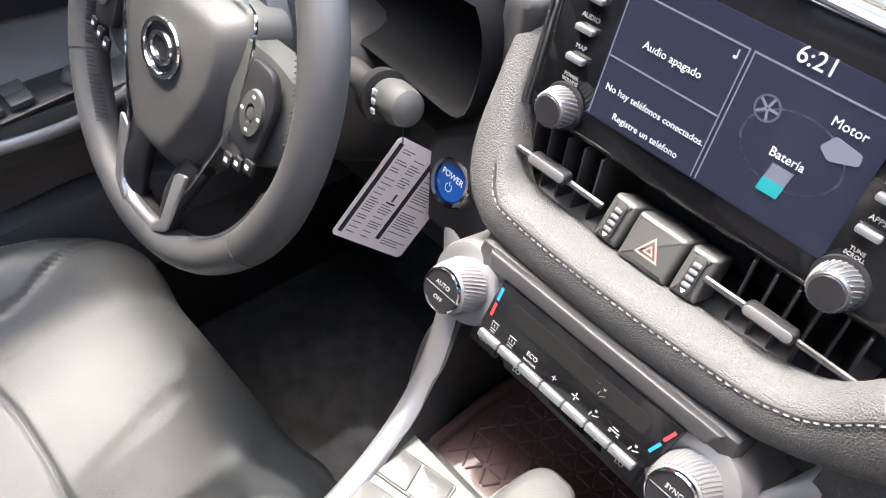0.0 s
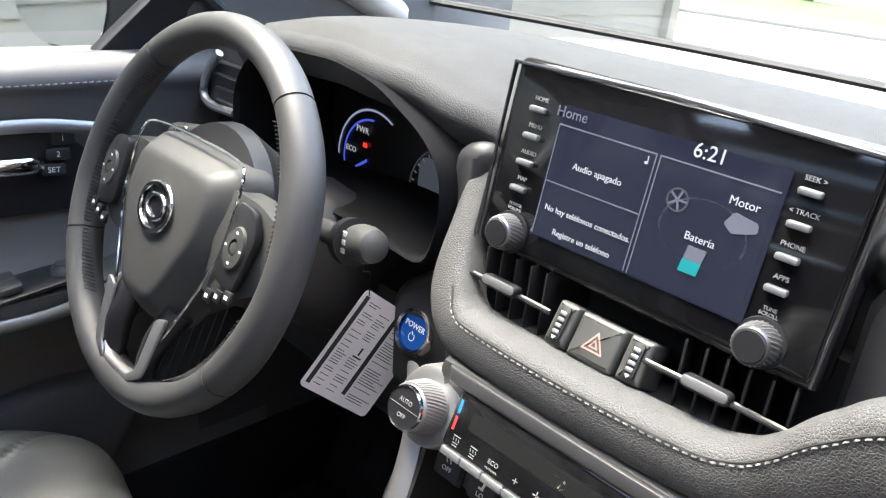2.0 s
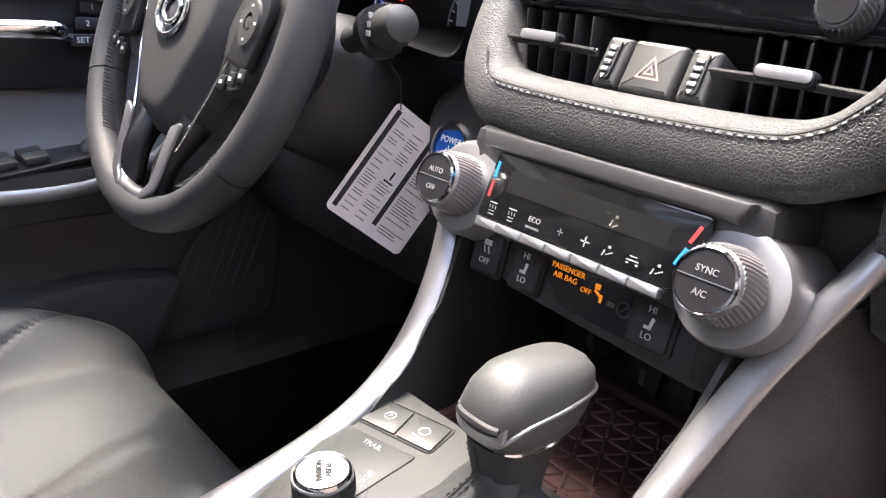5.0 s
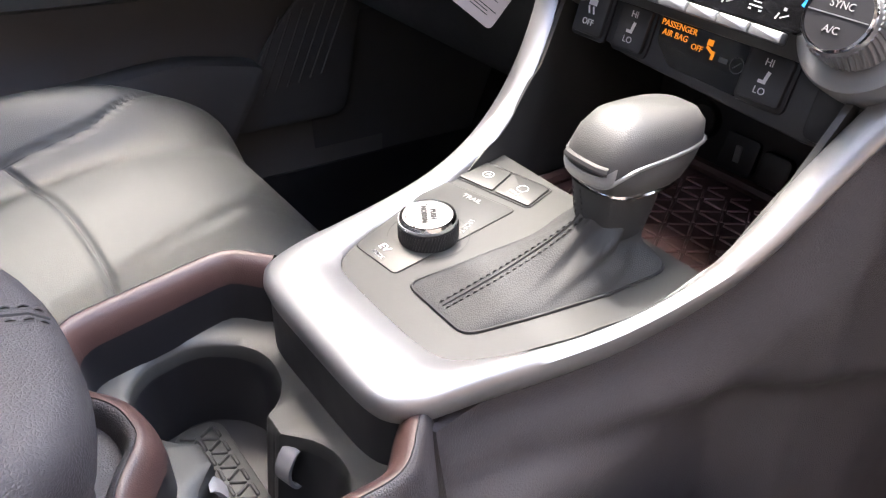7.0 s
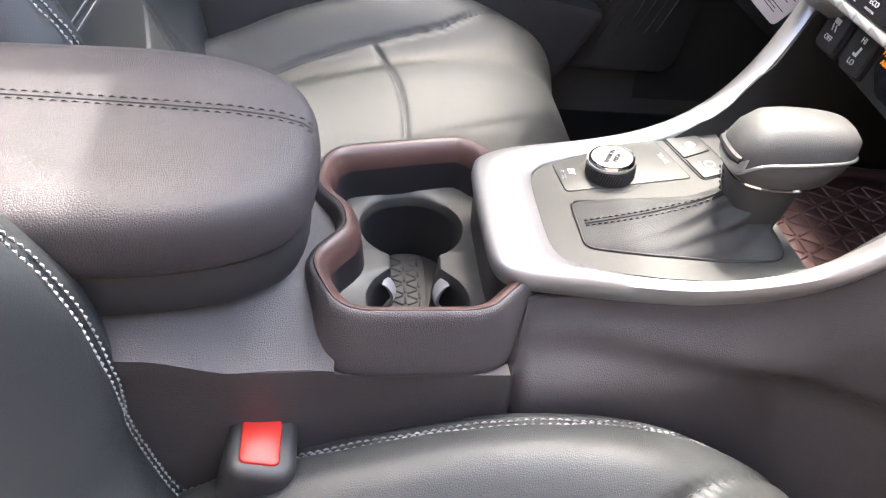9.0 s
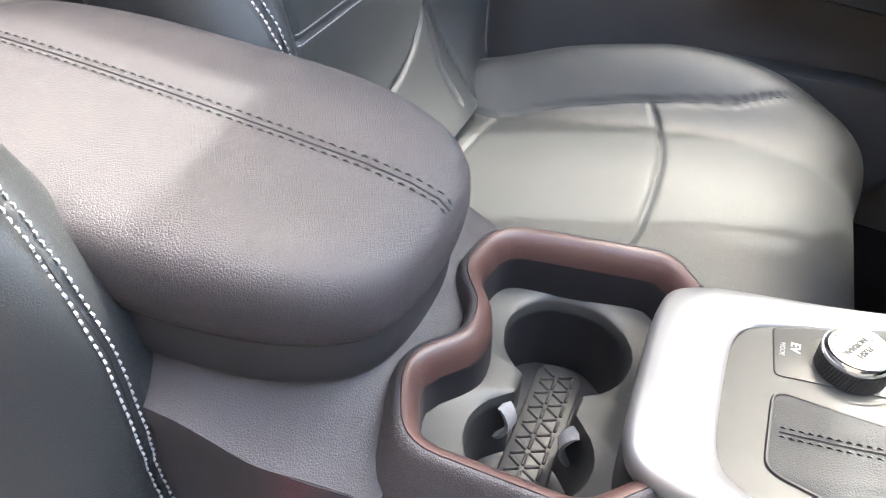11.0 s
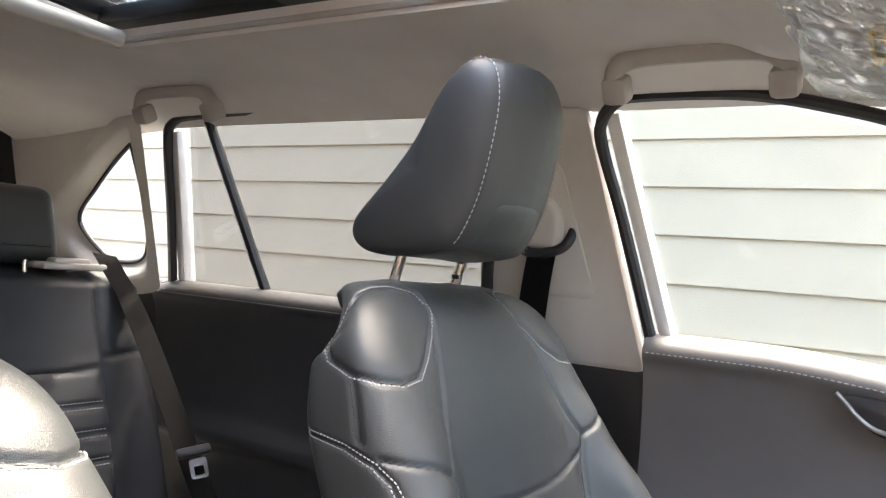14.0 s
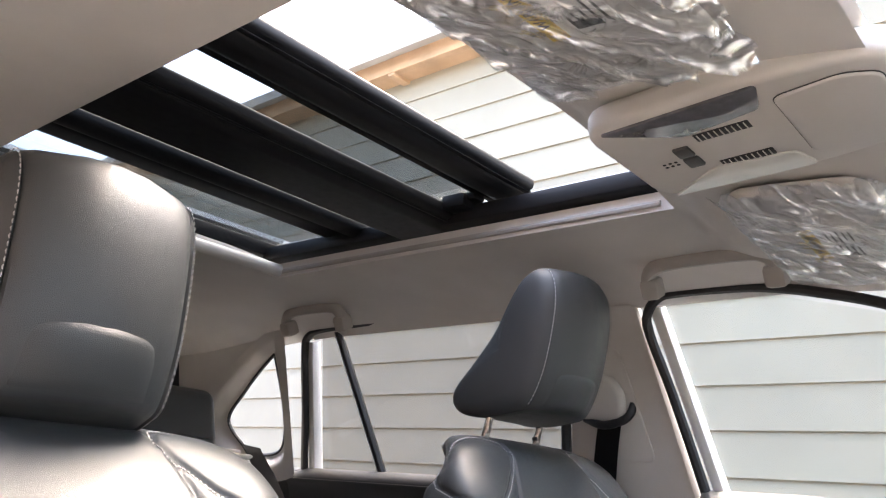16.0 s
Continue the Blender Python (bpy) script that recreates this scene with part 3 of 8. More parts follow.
for j in range(len(ys) - 1):
    for i in range(len(xs) - 1):
        if i0 <= i < i1 and j0 <= j < j1:
            continue
        q = (idx[i, j], idx[i + 1, j], idx[i + 1, j + 1], idx[i, j + 1])
        faces += [q, tuple(k + n0 for k in reversed(q))]
rim = [(i, j0) for i in range(i0, i1)] + [(i1, j) for j in range(j0, j1)] + [(i, j1) for i in range(i1, i0, -1)] + [(i0, j) for j in range(j1, j0, -1)]
for a, b in zip(rim, rim[1:] + rim[:1]):
    faces.append((idx[a], idx[b], idx[b] + n0, idx[a] + n0))
head.add(verts, faces)
solo("ceiling", head, HEADLINER, "greige woven headliner with a sunroof opening", "headliner", kind="structure", sharp=60)

sunroof = thing("sunroof", (0, -0.42, 1.26), "panoramic sunroof with its front glass slid back", "sunroof")
# trim lip round the opening
lip = [Vector((-HOLE_X, HOLE_F, 0)), Vector((-HOLE_X, HOLE_R, 0))]
part("side_rail", Shape().box((-0.343, -0.43, 1.285), (0.075, 0.93, 0.030), 0.006), FRAME_B, sunroof)
part("side_rail", Shape().box((0.343, -0.43, 1.285), (0.075, 0.93, 0.030), 0.006), FRAME_B, sunroof)
part("edge_trim", Shape().tube([(-HOLE_X + 0.002, HOLE_F - 0.02, 1.246), (-HOLE_X + 0.002, HOLE_R, 1.246)], 0.005, 8), HANDLE, sunroof)
part("edge_trim", Shape().tube([(HOLE_X - 0.002, HOLE_F - 0.02, 1.246), (HOLE_X - 0.002, HOLE_R, 1.246)], 0.005, 8), HANDLE, sunroof)
part("shade_roller", Shape().tube([(-HOLE_X + 0.005, HOLE_R + 0.012, 1.248), (HOLE_X - 0.005, HOLE_R + 0.012, 1.248)], 0.014, 12), PILLAR, sunroof, "greige end bar of the rolled sunshade")
# cross beams, each with a stepped section
def beam(y0, y1, z0, z1, name, label=""):
    sec = rounded_poly([(y0, z0 + 0.010), (y0 + 0.018, z0), (y1 - 0.02, z0), (y1, z0 + 0.008), (y1, z1), (y0, z1)], 0.006)
    m = Matrix(((0, 0, 1, -0.34), (1, 0, 0, 0), (0, 1, 0, 0), (0, 0, 0, 1)))
    return part(name, Shape().prism(sec, 0.68, m, 0.002), FRAME_B, sunroof, label)


beam(-0.302, -0.236, 1.303, 1.332, "glass_front_frame", "black front frame of the sliding glass")
beam(-0.244, -0.222, 1.312, 1.336, "wind_seal")
beam(-0.318, -0.298, 1.312, 1.332, "frame_step")
beam(-0.525, -0.385, 1.268, 1.303, "cross_beam", "broad black beam across the opening")
beam(-0.392, -0.366, 1.276, 1.303, "beam_lip")
beam(-0.640, -0.590, 1.284, 1.308, "rear_frame")
beam(-0.715, -0.634, 1.294, 1.314, "rear_frame")
for x in (-0.30, 0.30):
    part("glide_block", Shape().box((x, -0.345, 1.300), (0.05, 0.05, 0.025), 0.006).box((x, -0.325, 1.307), (0.03, 0.04, 0.014), 0.004), FRAME_B, sunroof)
pane = part("sliding_pane", Shape().box((0, -0.43, 1.337), (0.70, 0.40, 0.005), 0.0), ROOF_GLASS, sunroof, "grey tinted glass")
pane = part("rear_pane", Shape().box((0, -0.77, 1.318), (0.70, 0.30, 0.005), 0.0), REAR_GLASS, sunroof, "grey tinted glass")
part("rear_rim", Shape().box((0, -0.915, 1.297), (0.70, 0.07, 0.03), 0.006), FRAME_B, sunroof)
roof_skin = Shape().box((0.0, -1.30, 1.345), (1.10, 0.72, 0.01), 0.0).box((-0.47, -0.43, 1.335), (0.16, 1.1, 0.01), 0.0).box((0.47, -0.43, 1.335), (0.16, 1.1, 0.01), 0.0).box((0, 0.19, 1.30), (1.05, 0.30, 0.01), 0.0, Matrix.Rotation(-0.22, 4, "X"))
solo("roof_panel", roof_skin, BODY_W, "white painted steel car roof", "car roof", kind="structure")


def grab_handle(y, L, z0=1.205):
    """A folded grab handle along the roof rail."""
    t = thing("grab_handle", (-0.545, y, z0), "greige folding grab handle on the roof rail", "grab handle", "grab handles")
    x, z = -0.508, z0 - 0.006
    pts = curve_pts([(x - 0.015, y - L / 2, z - 0.035), (x, y - L / 2 + 0.004, z - 0.008), (x + 0.006, y - L / 2 + 0.03, z + 0.008), (x + 0.01, y, z + 0.010), (x + 0.006, y + L / 2 - 0.03, z + 0.008), (x, y + L / 2 - 0.004, z - 0.008), (x - 0.015, y + L / 2, z - 0.035)], 6)
    part("grip", Shape().tube(pts, 0.011, 10, 1.25), HANDLE, t)
    for s in (-1, 1):
        part("mount", Shape().box((x - 0.012, y + s * (L / 2 - 0.006), z - 0.026), (0.035, 0.034, 0.036), 0.008, Matrix.Rotation(0.5, 4, "Y")), HANDLE, t)


grab_handle(0.005, 0.215, 1.208)
grab_handle(-0.945, 0.20, 1.208)

# ---- front seats ----
class Pad:
    """An upholstered body: rings across a spine in the y, z plane. q is the way round a ring from the middle of its show face, v the way along the spine."""

    def __init__(self, spine, width, thick, bolster, bump, rows=230, cols=150, power=0.45):
        line = curve_pts([(0, y, z) for y, z in spine], 10)
        d = [0.0]
        for a, b in zip(line, line[1:]):
            d.append(d[-1] + (b - a).length)
        self.length = d[-1]
        vs = np.linspace(0, self.length, rows + 1)
        sy, sz = np.interp(vs, d, [p.y for p in line]), np.interp(vs, d, [p.z for p in line])
        ty, tz = np.gradient(sy, vs), np.gradient(sz, vs)
        tl = np.hypot(ty, tz)
        ny, nz = tz / tl, -ty / tl
        self.vs, self.rows, self.cols = vs, rows, cols
        a = np.linspace(np.pi / 2, -np.pi / 2, 500)
        self.P, self.Q = np.zeros((rows + 1, cols + 1, 3)), np.zeros((rows + 1, cols + 1))
        keys = [(sy[r], sz[r], v / self.length) for r, v in enumerate(vs)]
        soft = np.hanning(31) / np.hanning(31).sum()
        table = [np.convolve(np.pad([g(*k) for k in keys], 15, "edge"), soft, "valid") for g in (width, thick, bolster)]
        for r, v in enumerate(vs):
            w, t, b = table[0][r], table[1][r], table[2][r]
            x = w * np.abs(np.cos(a)) ** power
            s = np.sign(np.sin(a)) * np.abs(np.sin(a)) ** power
            n = t / 2 * s - t / 2 + np.where(s > 0, b * bump(x / w) * s, 0)
            q = np.r_[0, np.cumsum(np.hypot(np.diff(x), np.diff(n)))]
            qq = np.linspace(0, 1, cols + 1) ** 1.0 * q[-1]
            xi, ni = np.interp(qq, q, x), np.interp(qq, q, n)
            self.P[r] = np.stack([xi, sy[r] + ny[r] * ni, sz[r] + nz[r] * ni], -1)
            self.Q[r] = qq
        du, dv = np.gradient(self.P, axis=1), np.gradient(self.P, axis=0)
        nn = np.cross(dv, du)
        nn /= np.linalg.norm(nn, axis=-1, keepdims=True) + 1e-12
        if (nn[rows // 2, 0] @ np.array([0, ny[rows // 2], nz[rows // 2]])) < 0:
            nn = -nn
        self.N = nn

    def groove(self, lines, depth=0.0045, width=0.0045):
        V = np.repeat(self.vs[:, None], self.cols + 1, 1)
        cut = np.zeros_like(V)
        for line in lines:
            line = np.array(line, float)
            best = np.full_like(V, 9.0)
            for (qa, va), (qb, vb) in zip(line, line[1:]):
                dq, dv = qb - qa, vb - va
                L2 = dq * dq + dv * dv + 1e-12
                k = np.clip(((self.Q - qa) * dq + (V - va) * dv) / L2, 0, 1)
                best = np.minimum(best, np.hypot(self.Q - qa - k * dq, V - va - k * dv))
            cut = np.maximum(cut, np.exp(-((best / width) ** 2)) + 0.05 * np.exp(-((best / (width * 4)) ** 2)))
        self.P = self.P - self.N * (cut * depth)[..., None]

    def puff(self, poly, height, reach):
        """Raises what lies inside a closed seam into a soft dome."""
        V = np.repeat(self.vs[:, None], self.cols + 1, 1)
        far, inner = np.full_like(V, 9.0), np.zeros_like(V, bool)
        for (qa, va), (qb, vb) in zip(poly, poly[1:]):
            dq, dv = qb - qa, vb - va
            k = np.clip(((self.Q - qa) * dq + (V - va) * dv) / (dq * dq + dv * dv + 1e-12), 0, 1)
            far = np.minimum(far, np.hypot(self.Q - qa - k * dq, V - va - k * dv))
            cross = ((va > V) != (vb > V)) & (self.Q < (qb - qa) * (V - va) / (vb - va + 1e-12) + qa)
            inner ^= cross
        self.P = self.P + self.N * (np.where(inner, height * (1 - np.exp(-((far / reach) ** 2))), 0))[..., None]

    def face(self):
        """Normals of the body as it stands after its seams are cut."""
        du, dv = np.gradient(self.P, axis=1), np.gradient(self.P, axis=0)
        nn = np.cross(dv, du)
        nn /= np.linalg.norm(nn, axis=-1, keepdims=True) + 1e-12
        s = np.sign((nn * self.N).sum(-1, keepdims=True))
        nn = nn * np.where(s == 0, 1, s)
        nn[:, 0, 0] = 0
        return nn / (np.linalg.norm(nn, axis=-1, keepdims=True) + 1e-12)

    def at(self, q, v, side=1, lift=0.0):
        r = np.interp(v, self.vs, np.arange(self.rows + 1))
        r0 = min(int(r), self.rows - 1)
        f = r - r0
        out = []
        for k in (r0, r0 + 1):
            c = np.interp(abs(q), self.Q[k], np.arange(self.cols + 1))
            c0 = min(int(c), self.cols - 1)
            g = c - c0
            out.append((self.P[k, c0] * (1 - g) + self.P[k, c0 + 1] * g, self.N[k, c0]))
        p = out[0][0] * (1 - f) + out[1][0] * f
        n = out[0][1]
        s = side * (1 if q >= 0 else -1)
        return Vector((p[0] * s, p[1], p[2])) + Vector((n[0] * s, n[1], n[2])) * lift, Vector((n[0] * s, n[1], n[2]))

    def pieces(self, region):
        """Splits the body into Shapes by region(q, v) for each side; q is positive."""
        out = {}
        nn = self.face()
        r, c = self.rows // 2, self.cols // 6
        flip = np.cross(self.P[r, c + 1] - self.P[r, c], self.P[r + 1, c] - self.P[r, c]) @ nn[r, c] < 0
        for side in (1, -1):
            ids = {}
            for r in range(self.rows):
                for c in range(self.cols):
                    name = region((self.Q[r, c] + self.Q[r + 1, c + 1]) / 2, (self.vs[r] + self.vs[r + 1]) / 2)
                    key = name if name.startswith("centre") else (name, side)
                    sh, seen = out.setdefault(key, (Shape(), {}))
                    if not seen:
                        sh.n = []
                    face = []
                    for rr, cc in ((r, c), (r, c + 1), (r + 1, c + 1), (r + 1, c)):
                        k = (rr, cc, side if cc else 0)
                        if k not in seen:
                            seen[k] = len(sh.v)
                            x, y, z = self.P[rr, cc]
                            sh.v.append((float(x) * side, float(y), float(z)))
                            a, b, c2 = nn[rr, cc]
                            sh.n.append((float(a) * side, float(b), float(c2)))
                        face.append(seen[k])
                    sh.f.append(tuple(face) if (side > 0) != flip else tuple(reversed(face)))
        # close the first and last ring
        return out

    def stitches(self, line, side, offs=(0.0,), **kw):
        sh = Shape()
        for o in offs:
            dense = []
            for (qa, va), (qb, vb) in zip(line, line[1:]):
                L = math.hypot(qb - qa, vb - va)
                nq, nv = -(vb - va) / L, (qb - qa) / L
                k = max(2, int(L / 0.004))
                dense += [(qa + (qb - qa) * i / k + nq * o, va + (vb - va) * i / k + nv * o) for i in range(k)]
            res = [self.at(q, v, side, 0.0006) for q, v in dense]
            d = dashes([p for p, _ in res], [n for _, n in res], **kw)
            sh.add(d.v, d.f)
        return sh


BACK_SPINE = [(0.055, 0.335), (0.015, 0.37), (-0.012, 0.41), (-0.026, 0.45), (-0.040, 0.51), (-0.056, 0.56), (-0.080, 0.622), (-0.112, 0.70), (-0.152, 0.80), (-0.183, 0.86), (-0.203, 0.885), (-0.226, 0.900), (-0.255, 0.908), (-0.285, 0.906), (-0.305, 0.897)]
back_pad = Pad(BACK_SPINE,
               lambda y, z, k: lerp_table([(0.0, 0.235), (0.12, 0.285), (0.25, 0.298), (0.40, 0.282), (0.62, 0.250), (0.72, 0.240), (0.79, 0.230), (0.84, 0.216), (0.90, 0.188), (0.95, 0.160), (1.0, 0.125)], k),
               lambda y, z, k: lerp_table([(0.0, 0.04), (0.25, 0.055), (0.42, 0.075), (0.55, 0.10), (0.72, 0.118), (0.82, 0.10), (0.92, 0.06), (1.0, 0.03)], k),
               lambda y, z, k: lerp_table([(0.0, -0.02), (0.10, 0.030), (0.20, 0.066), (0.30, 0.082), (0.45, 0.066), (0.60, 0.034), (0.72, 0.014), (0.85, 0.0), (1.0, 0.0)], k),
               lambda u: np.clip((u - 0.50) / 0.34, 0, 1) ** 2 * (3 - 2 * np.clip((u - 0.50) / 0.34, 0, 1)))
INSERT = [(0.112, 0.02), (0.128, 0.10), (0.131, 0.142), (0.131, 0.19), (0.135, 0.275), (0.140, 0.34), (0.150, 0.40), (0.163, 0.435), (0.148, 0.465), (0.133, 0.505), (0.118, 0.55), (0.100, 0.60), (0.088, 0.645)]
YOKE = [(0.0, 0.391), (0.05, 0.392), (0.09, 0.396), (0.12, 0.402), (0.14, 0.409), (0.155, 0.416)]
LOW = [(0.0, 0.088), (0.035, 0.092), (0.08, 0.105), (0.11, 0.122), (0.131, 0.142)]
LOW_SIDE = [(0.131, 0.142), (0.150, 0.10), (0.154, 0.05), (0.150, 0.01)]
CHANNELS = [[(0.0, v), (0.133, v)] for v in (0.197, 0.263, 0.321)]
SIDE = [(0.335, 0.520), (0.310, 0.505), (0.286, 0.487), (0.266, 0.465), (0.257, 0.445), (0.257, 0.40), (0.266, 0.33), (0.267, 0.27), (0.262, 0.19), (0.248, 0.10), (0.238, 0.03)]
SHOULDER = [(0.258, 0.468), (0.235, 0.458), (0.210, 0.450), (0.185, 0.440), (0.163, 0.435)]
PATCH = [(0.200, 0.531), (0.224, 0.538), (0.246, 0.553), (0.260, 0.578), (0.256, 0.605), (0.240, 0.622), (0.215, 0.636), (0.187, 0.647), (0.150, 0.654), (0.122, 0.653), (0.100, 0.640), (0.094, 0.615), (0.106, 0.592), (0.140, 0.556), (0.168, 0.536), (0.200, 0.531)]
PATCH_DROP = [(0.246, 0.553), (0.256, 0.52), (0.268, 0.487)]
back_pad.groove([INSERT, YOKE, LOW, LOW_SIDE, SIDE, SHOULDER, PATCH, PATCH_DROP], 0.0042, 0.0030)
back_pad.groove(CHANNELS, 0.0034, 0.0040)
back_pad.puff(PATCH, 0.0022, 0.018)


def inside(poly, q, v):
    c = False
    for (x0, y0), (x1, y1) in zip(poly, poly[1:]):
        if (y0 > v) != (y1 > v) and q < (x1 - x0) * (v - y0) / (y1 - y0) + x0:
            c = not c
    return c


def q_of(line, v):
    vs, qs = [p[1] for p in line], [p[0] for p in line]
    if vs[0] > vs[-1]:
        vs, qs = vs[::-1], qs[::-1]
    return np.interp(v, vs, qs)


def back_region(q, v):
    if q < q_of(INSERT, v) and v < 0.69:
        if v < np.interp(q, [p[0] for p in LOW], [p[1] for p in LOW]):
            return "centre_lower_panel"
        return "centre_insert" if v < np.interp(q, [p[0] for p in YOKE], [p[1] for p in YOKE]) else "centre_upper_panel"
    if inside(PATCH, q, v):
        return "shoulder_patch"
    if v < SIDE[0][1] and q > q_of(SIDE[::-1], v):
        return "side_panel"
    return "bolster" if v < 0.452 else "shoulder_panel"


CUSH_SPINE = [(-0.06, 0.30), (0.0, 0.312), (0.07, 0.325), (0.15, 0.348), (0.25, 0.372), (0.34, 0.386), (0.41, 0.389), (0.455, 0.380), (0.480, 0.358), (0.490, 0.325), (0.488, 0.28), (0.478, 0.235)]
cush_pad = Pad([(-y, z) for y, z in CUSH_SPINE][::1],
               lambda y, z, k: lerp_table([(0.0, 0.20), (0.1, 0.255), (0.3, 0.276), (0.55, 0.278), (0.68, 0.268), (0.78, 0.245), (0.88, 0.225), (1.0, 0.20)], k),
               lambda y, z, k: lerp_table([(0.0, 0.10), (0.5, 0.15), (0.72, 0.14), (0.85, 0.10), (1.0, 0.06)], k),
               lambda y, z, k: lerp_table([(0.0, 0.03), (0.18, 0.056), (0.36, 0.072), (0.5, 0.078), (0.62, 0.066), (0.74, 0.034), (0.86, 0.008), (1.0, 0.0)], k),
               lambda u: np.clip((u - 0.46) / 0.34, 0, 1) ** 2 * (3 - 2 * np.clip((u - 0.46) / 0.34, 0, 1)), rows=200, cols=140)
cush_pad.P[..., 1] *= -1
cush_pad.N[..., 1] *= -1
C_SEAM = [(0.156, 0.02), (0.150, 0.06), (0.134, 0.144), (0.150, 0.20), (0.158, 0.25), (0.166, 0.318), (0.178, 0.408), (0.206, 0.466), (0.222, 0.51), (0.232, 0.57)]
C_CROSS = [(0.0, 0.350), (0.06, 0.348), (0.10, 0.342), (0.123, 0.336), (0.145, 0.328), (0.166, 0.318)]
C_REAR = [(0.0, 0.128), (0.065, 0.132), (0.11, 0.137), (0.134, 0.144)]
C_SIDE = [(0.252, 0.03), (0.266, 0.16), (0.268, 0.32), (0.262, 0.42), (0.252, 0.48), (0.244, 0.56)]
cush_pad.groove([C_SEAM, C_CROSS, C_REAR, C_SIDE], 0.0040, 0.0030)


def cush_region(q, v):
    if q < q_of(C_SEAM, v):
        if v < np.interp(q, [p[0] for p in C_REAR], [p[1] for p in C_REAR]):
            return "centre_rear_panel"
        return "centre_insert" if v < np.interp(q, [p[0] for p in C_CROSS], [p[1] for p in C_CROSS]) else "centre_front_panel"
    return "side_panel" if q > q_of(C_SIDE, v) else "bolster"


def head_profile():
    return curve_pts([(0, y, z) for y, z in ((-0.196, 0.944), (-0.168, 0.955), (-0.145, 1.000), (-0.131, 1.06), (-0.126, 1.11), (-0.136, 1.143), (-0.160, 1.150), (-0.184, 1.128), (-0.225, 1.070), (-0.275, 1.006), (-0.302, 0.972), (-0.300, 0.952), (-0.280, 0.940), (-0.24, 0.938), (-0.196, 0.944))], 5)[:-1]


def headrest(parent, M, dz):
    x0, dy = 0.0, -0.016

    def put(name, sh, material, under, label="", sharp=38, tidy=True):
        sh.v = [tuple(M @ Vector(p)) for p in sh.v]
        return part(name, sh, material, under, label, sharp, tidy)

    prof = head_profile()
    cy, cz = -0.205, 1.035

    def ring(x, inset, groove=0.0):
        out = []
        for p in prof:
            d = Vector((0, p.y - cy, p.z - cz))
            L = d.length
            k = max(0.05, (L - inset - groove) / L)
            bow = (1 - (x / 0.118) ** 2)
            f = 0.3 + 0.7 * smooth(cy - 0.06, cy + 0.04, p.y)
            out.append((x0 + x, cy + d.y * k + 0.040 * bow * f - 0.018 * f + dy, cz + d.z * k + 0.016 * bow * smooth(1.05, 1.15, p.z) + dz))
        return out

    main = Shape().loft([ring(x, i) for x, i in ((-0.082, 0.004), (-0.080, 0.0), (-0.072, -0.001), (-0.06, 0.0), (-0.03, 0.0), (0, 0), (0.03, 0.0), (0.06, 0.0), (0.072, -0.001), (0.080, 0.0), (0.082, 0.004))], False)
    body = put("headrest", main, LEATHER, parent, "headrest in black leather")
    for s in (1, -1):
        rings = [ring(s * x, i) for x, i in ((0.0822, 0.004), (0.085, 0.0), (0.091, 0.003), (0.096, 0.010), (0.099, 0.022), (0.101, 0.045), (0.102, 0.075))]
        put("side_panel", Shape().loft(rings), LEATHER, body)
        pts = [Vector(p) + Vector((s * 0.0035, 0, 0)) for p in ring(s * 0.082, -0.0005)]
        pts = pts[5:46]
        nor = [(p - Vector((x0, cy + dy, cz + dz))).normalized() + Vector((s * 0.6, 0, 0)) for p in pts]
        put("stitching", dashes(pts, nor, 0.0042, 0.0024, 0.00055), THREAD, body, "white stitched seam")
    # lower pad on the front face
    pad = Shape()

    def padf(u, v):
        x = -0.070 + 0.140 * u
        edge = 1 - max(abs(2 * u - 1) ** 6, 0)
        z = 0.950 + 0.058 * v * (0.62 + 0.38 * edge)
        zz = np.interp(z, [0.944, 0.955, 1.000, 1.06], [-0.196, -0.168, -0.145, -0.131])
        puff = 0.0125 * math.sin(math.pi * min(1, max(0, u)) ** 1) ** 0.3 * math.sin(math.pi * (0.12 + 0.86 * v)) ** 0.4
        return (x0 + x, zz + 0.040 * (1 - (x / 0.118) ** 2) - 0.018 + dy + puff - 0.006, z + dz)

    pad.grid(padf, 22, 10)
    put("lower_pad", pad, LEATHER, body, tidy=False)
    for s in (-1, 1):
        px = x0 + 0.070 * s
        put("post", Shape().tube([(px, -0.258 + dy, 0.885), (px, -0.236 + dy, 0.965 + dz)], 0.0062, 14), FOIL, parent, "steel headrest post")
        if s < 0:
            for k in range(3):
                put("notch", Shape().box((px + 0.004, -0.250 + dy + 0.006 * k, 0.918 + 0.020 * k + min(0, dz)), (0.006, 0.010, 0.006), 0.001), RUBBER_B, parent)
        put("post_guide", Shape().lathe([(0.008, 0.0), (0.020, 0.0), (0.019, 0.007), (0.010, 0.009), (0.007, 0.009)], Matrix.Translation((px, -0.257 + dy, 0.900)) @ Matrix.Diagonal((1.15, 0.8, 1, 1)), 20), PLASTIC_D, parent)


BACK_PIECES, CUSH_PIECES = back_pad.pieces(back_region), cush_pad.pieces(cush_region)


def seam_line(pad, line, side):
    dense = []
    for (qa, va), (qb, vb) in zip(line, line[1:]):
        k = max(2, int(math.hypot(qb - qa, vb - va) / 0.006))
        dense += [(qa + (qb - qa) * i / k, va + (vb - va) * i / k) for i in range(k)]
    return Shape().tube([pad.at(q, v, side, -0.0004)[0] for q, v in dense + [line[-1]]], 0.0008, 5)


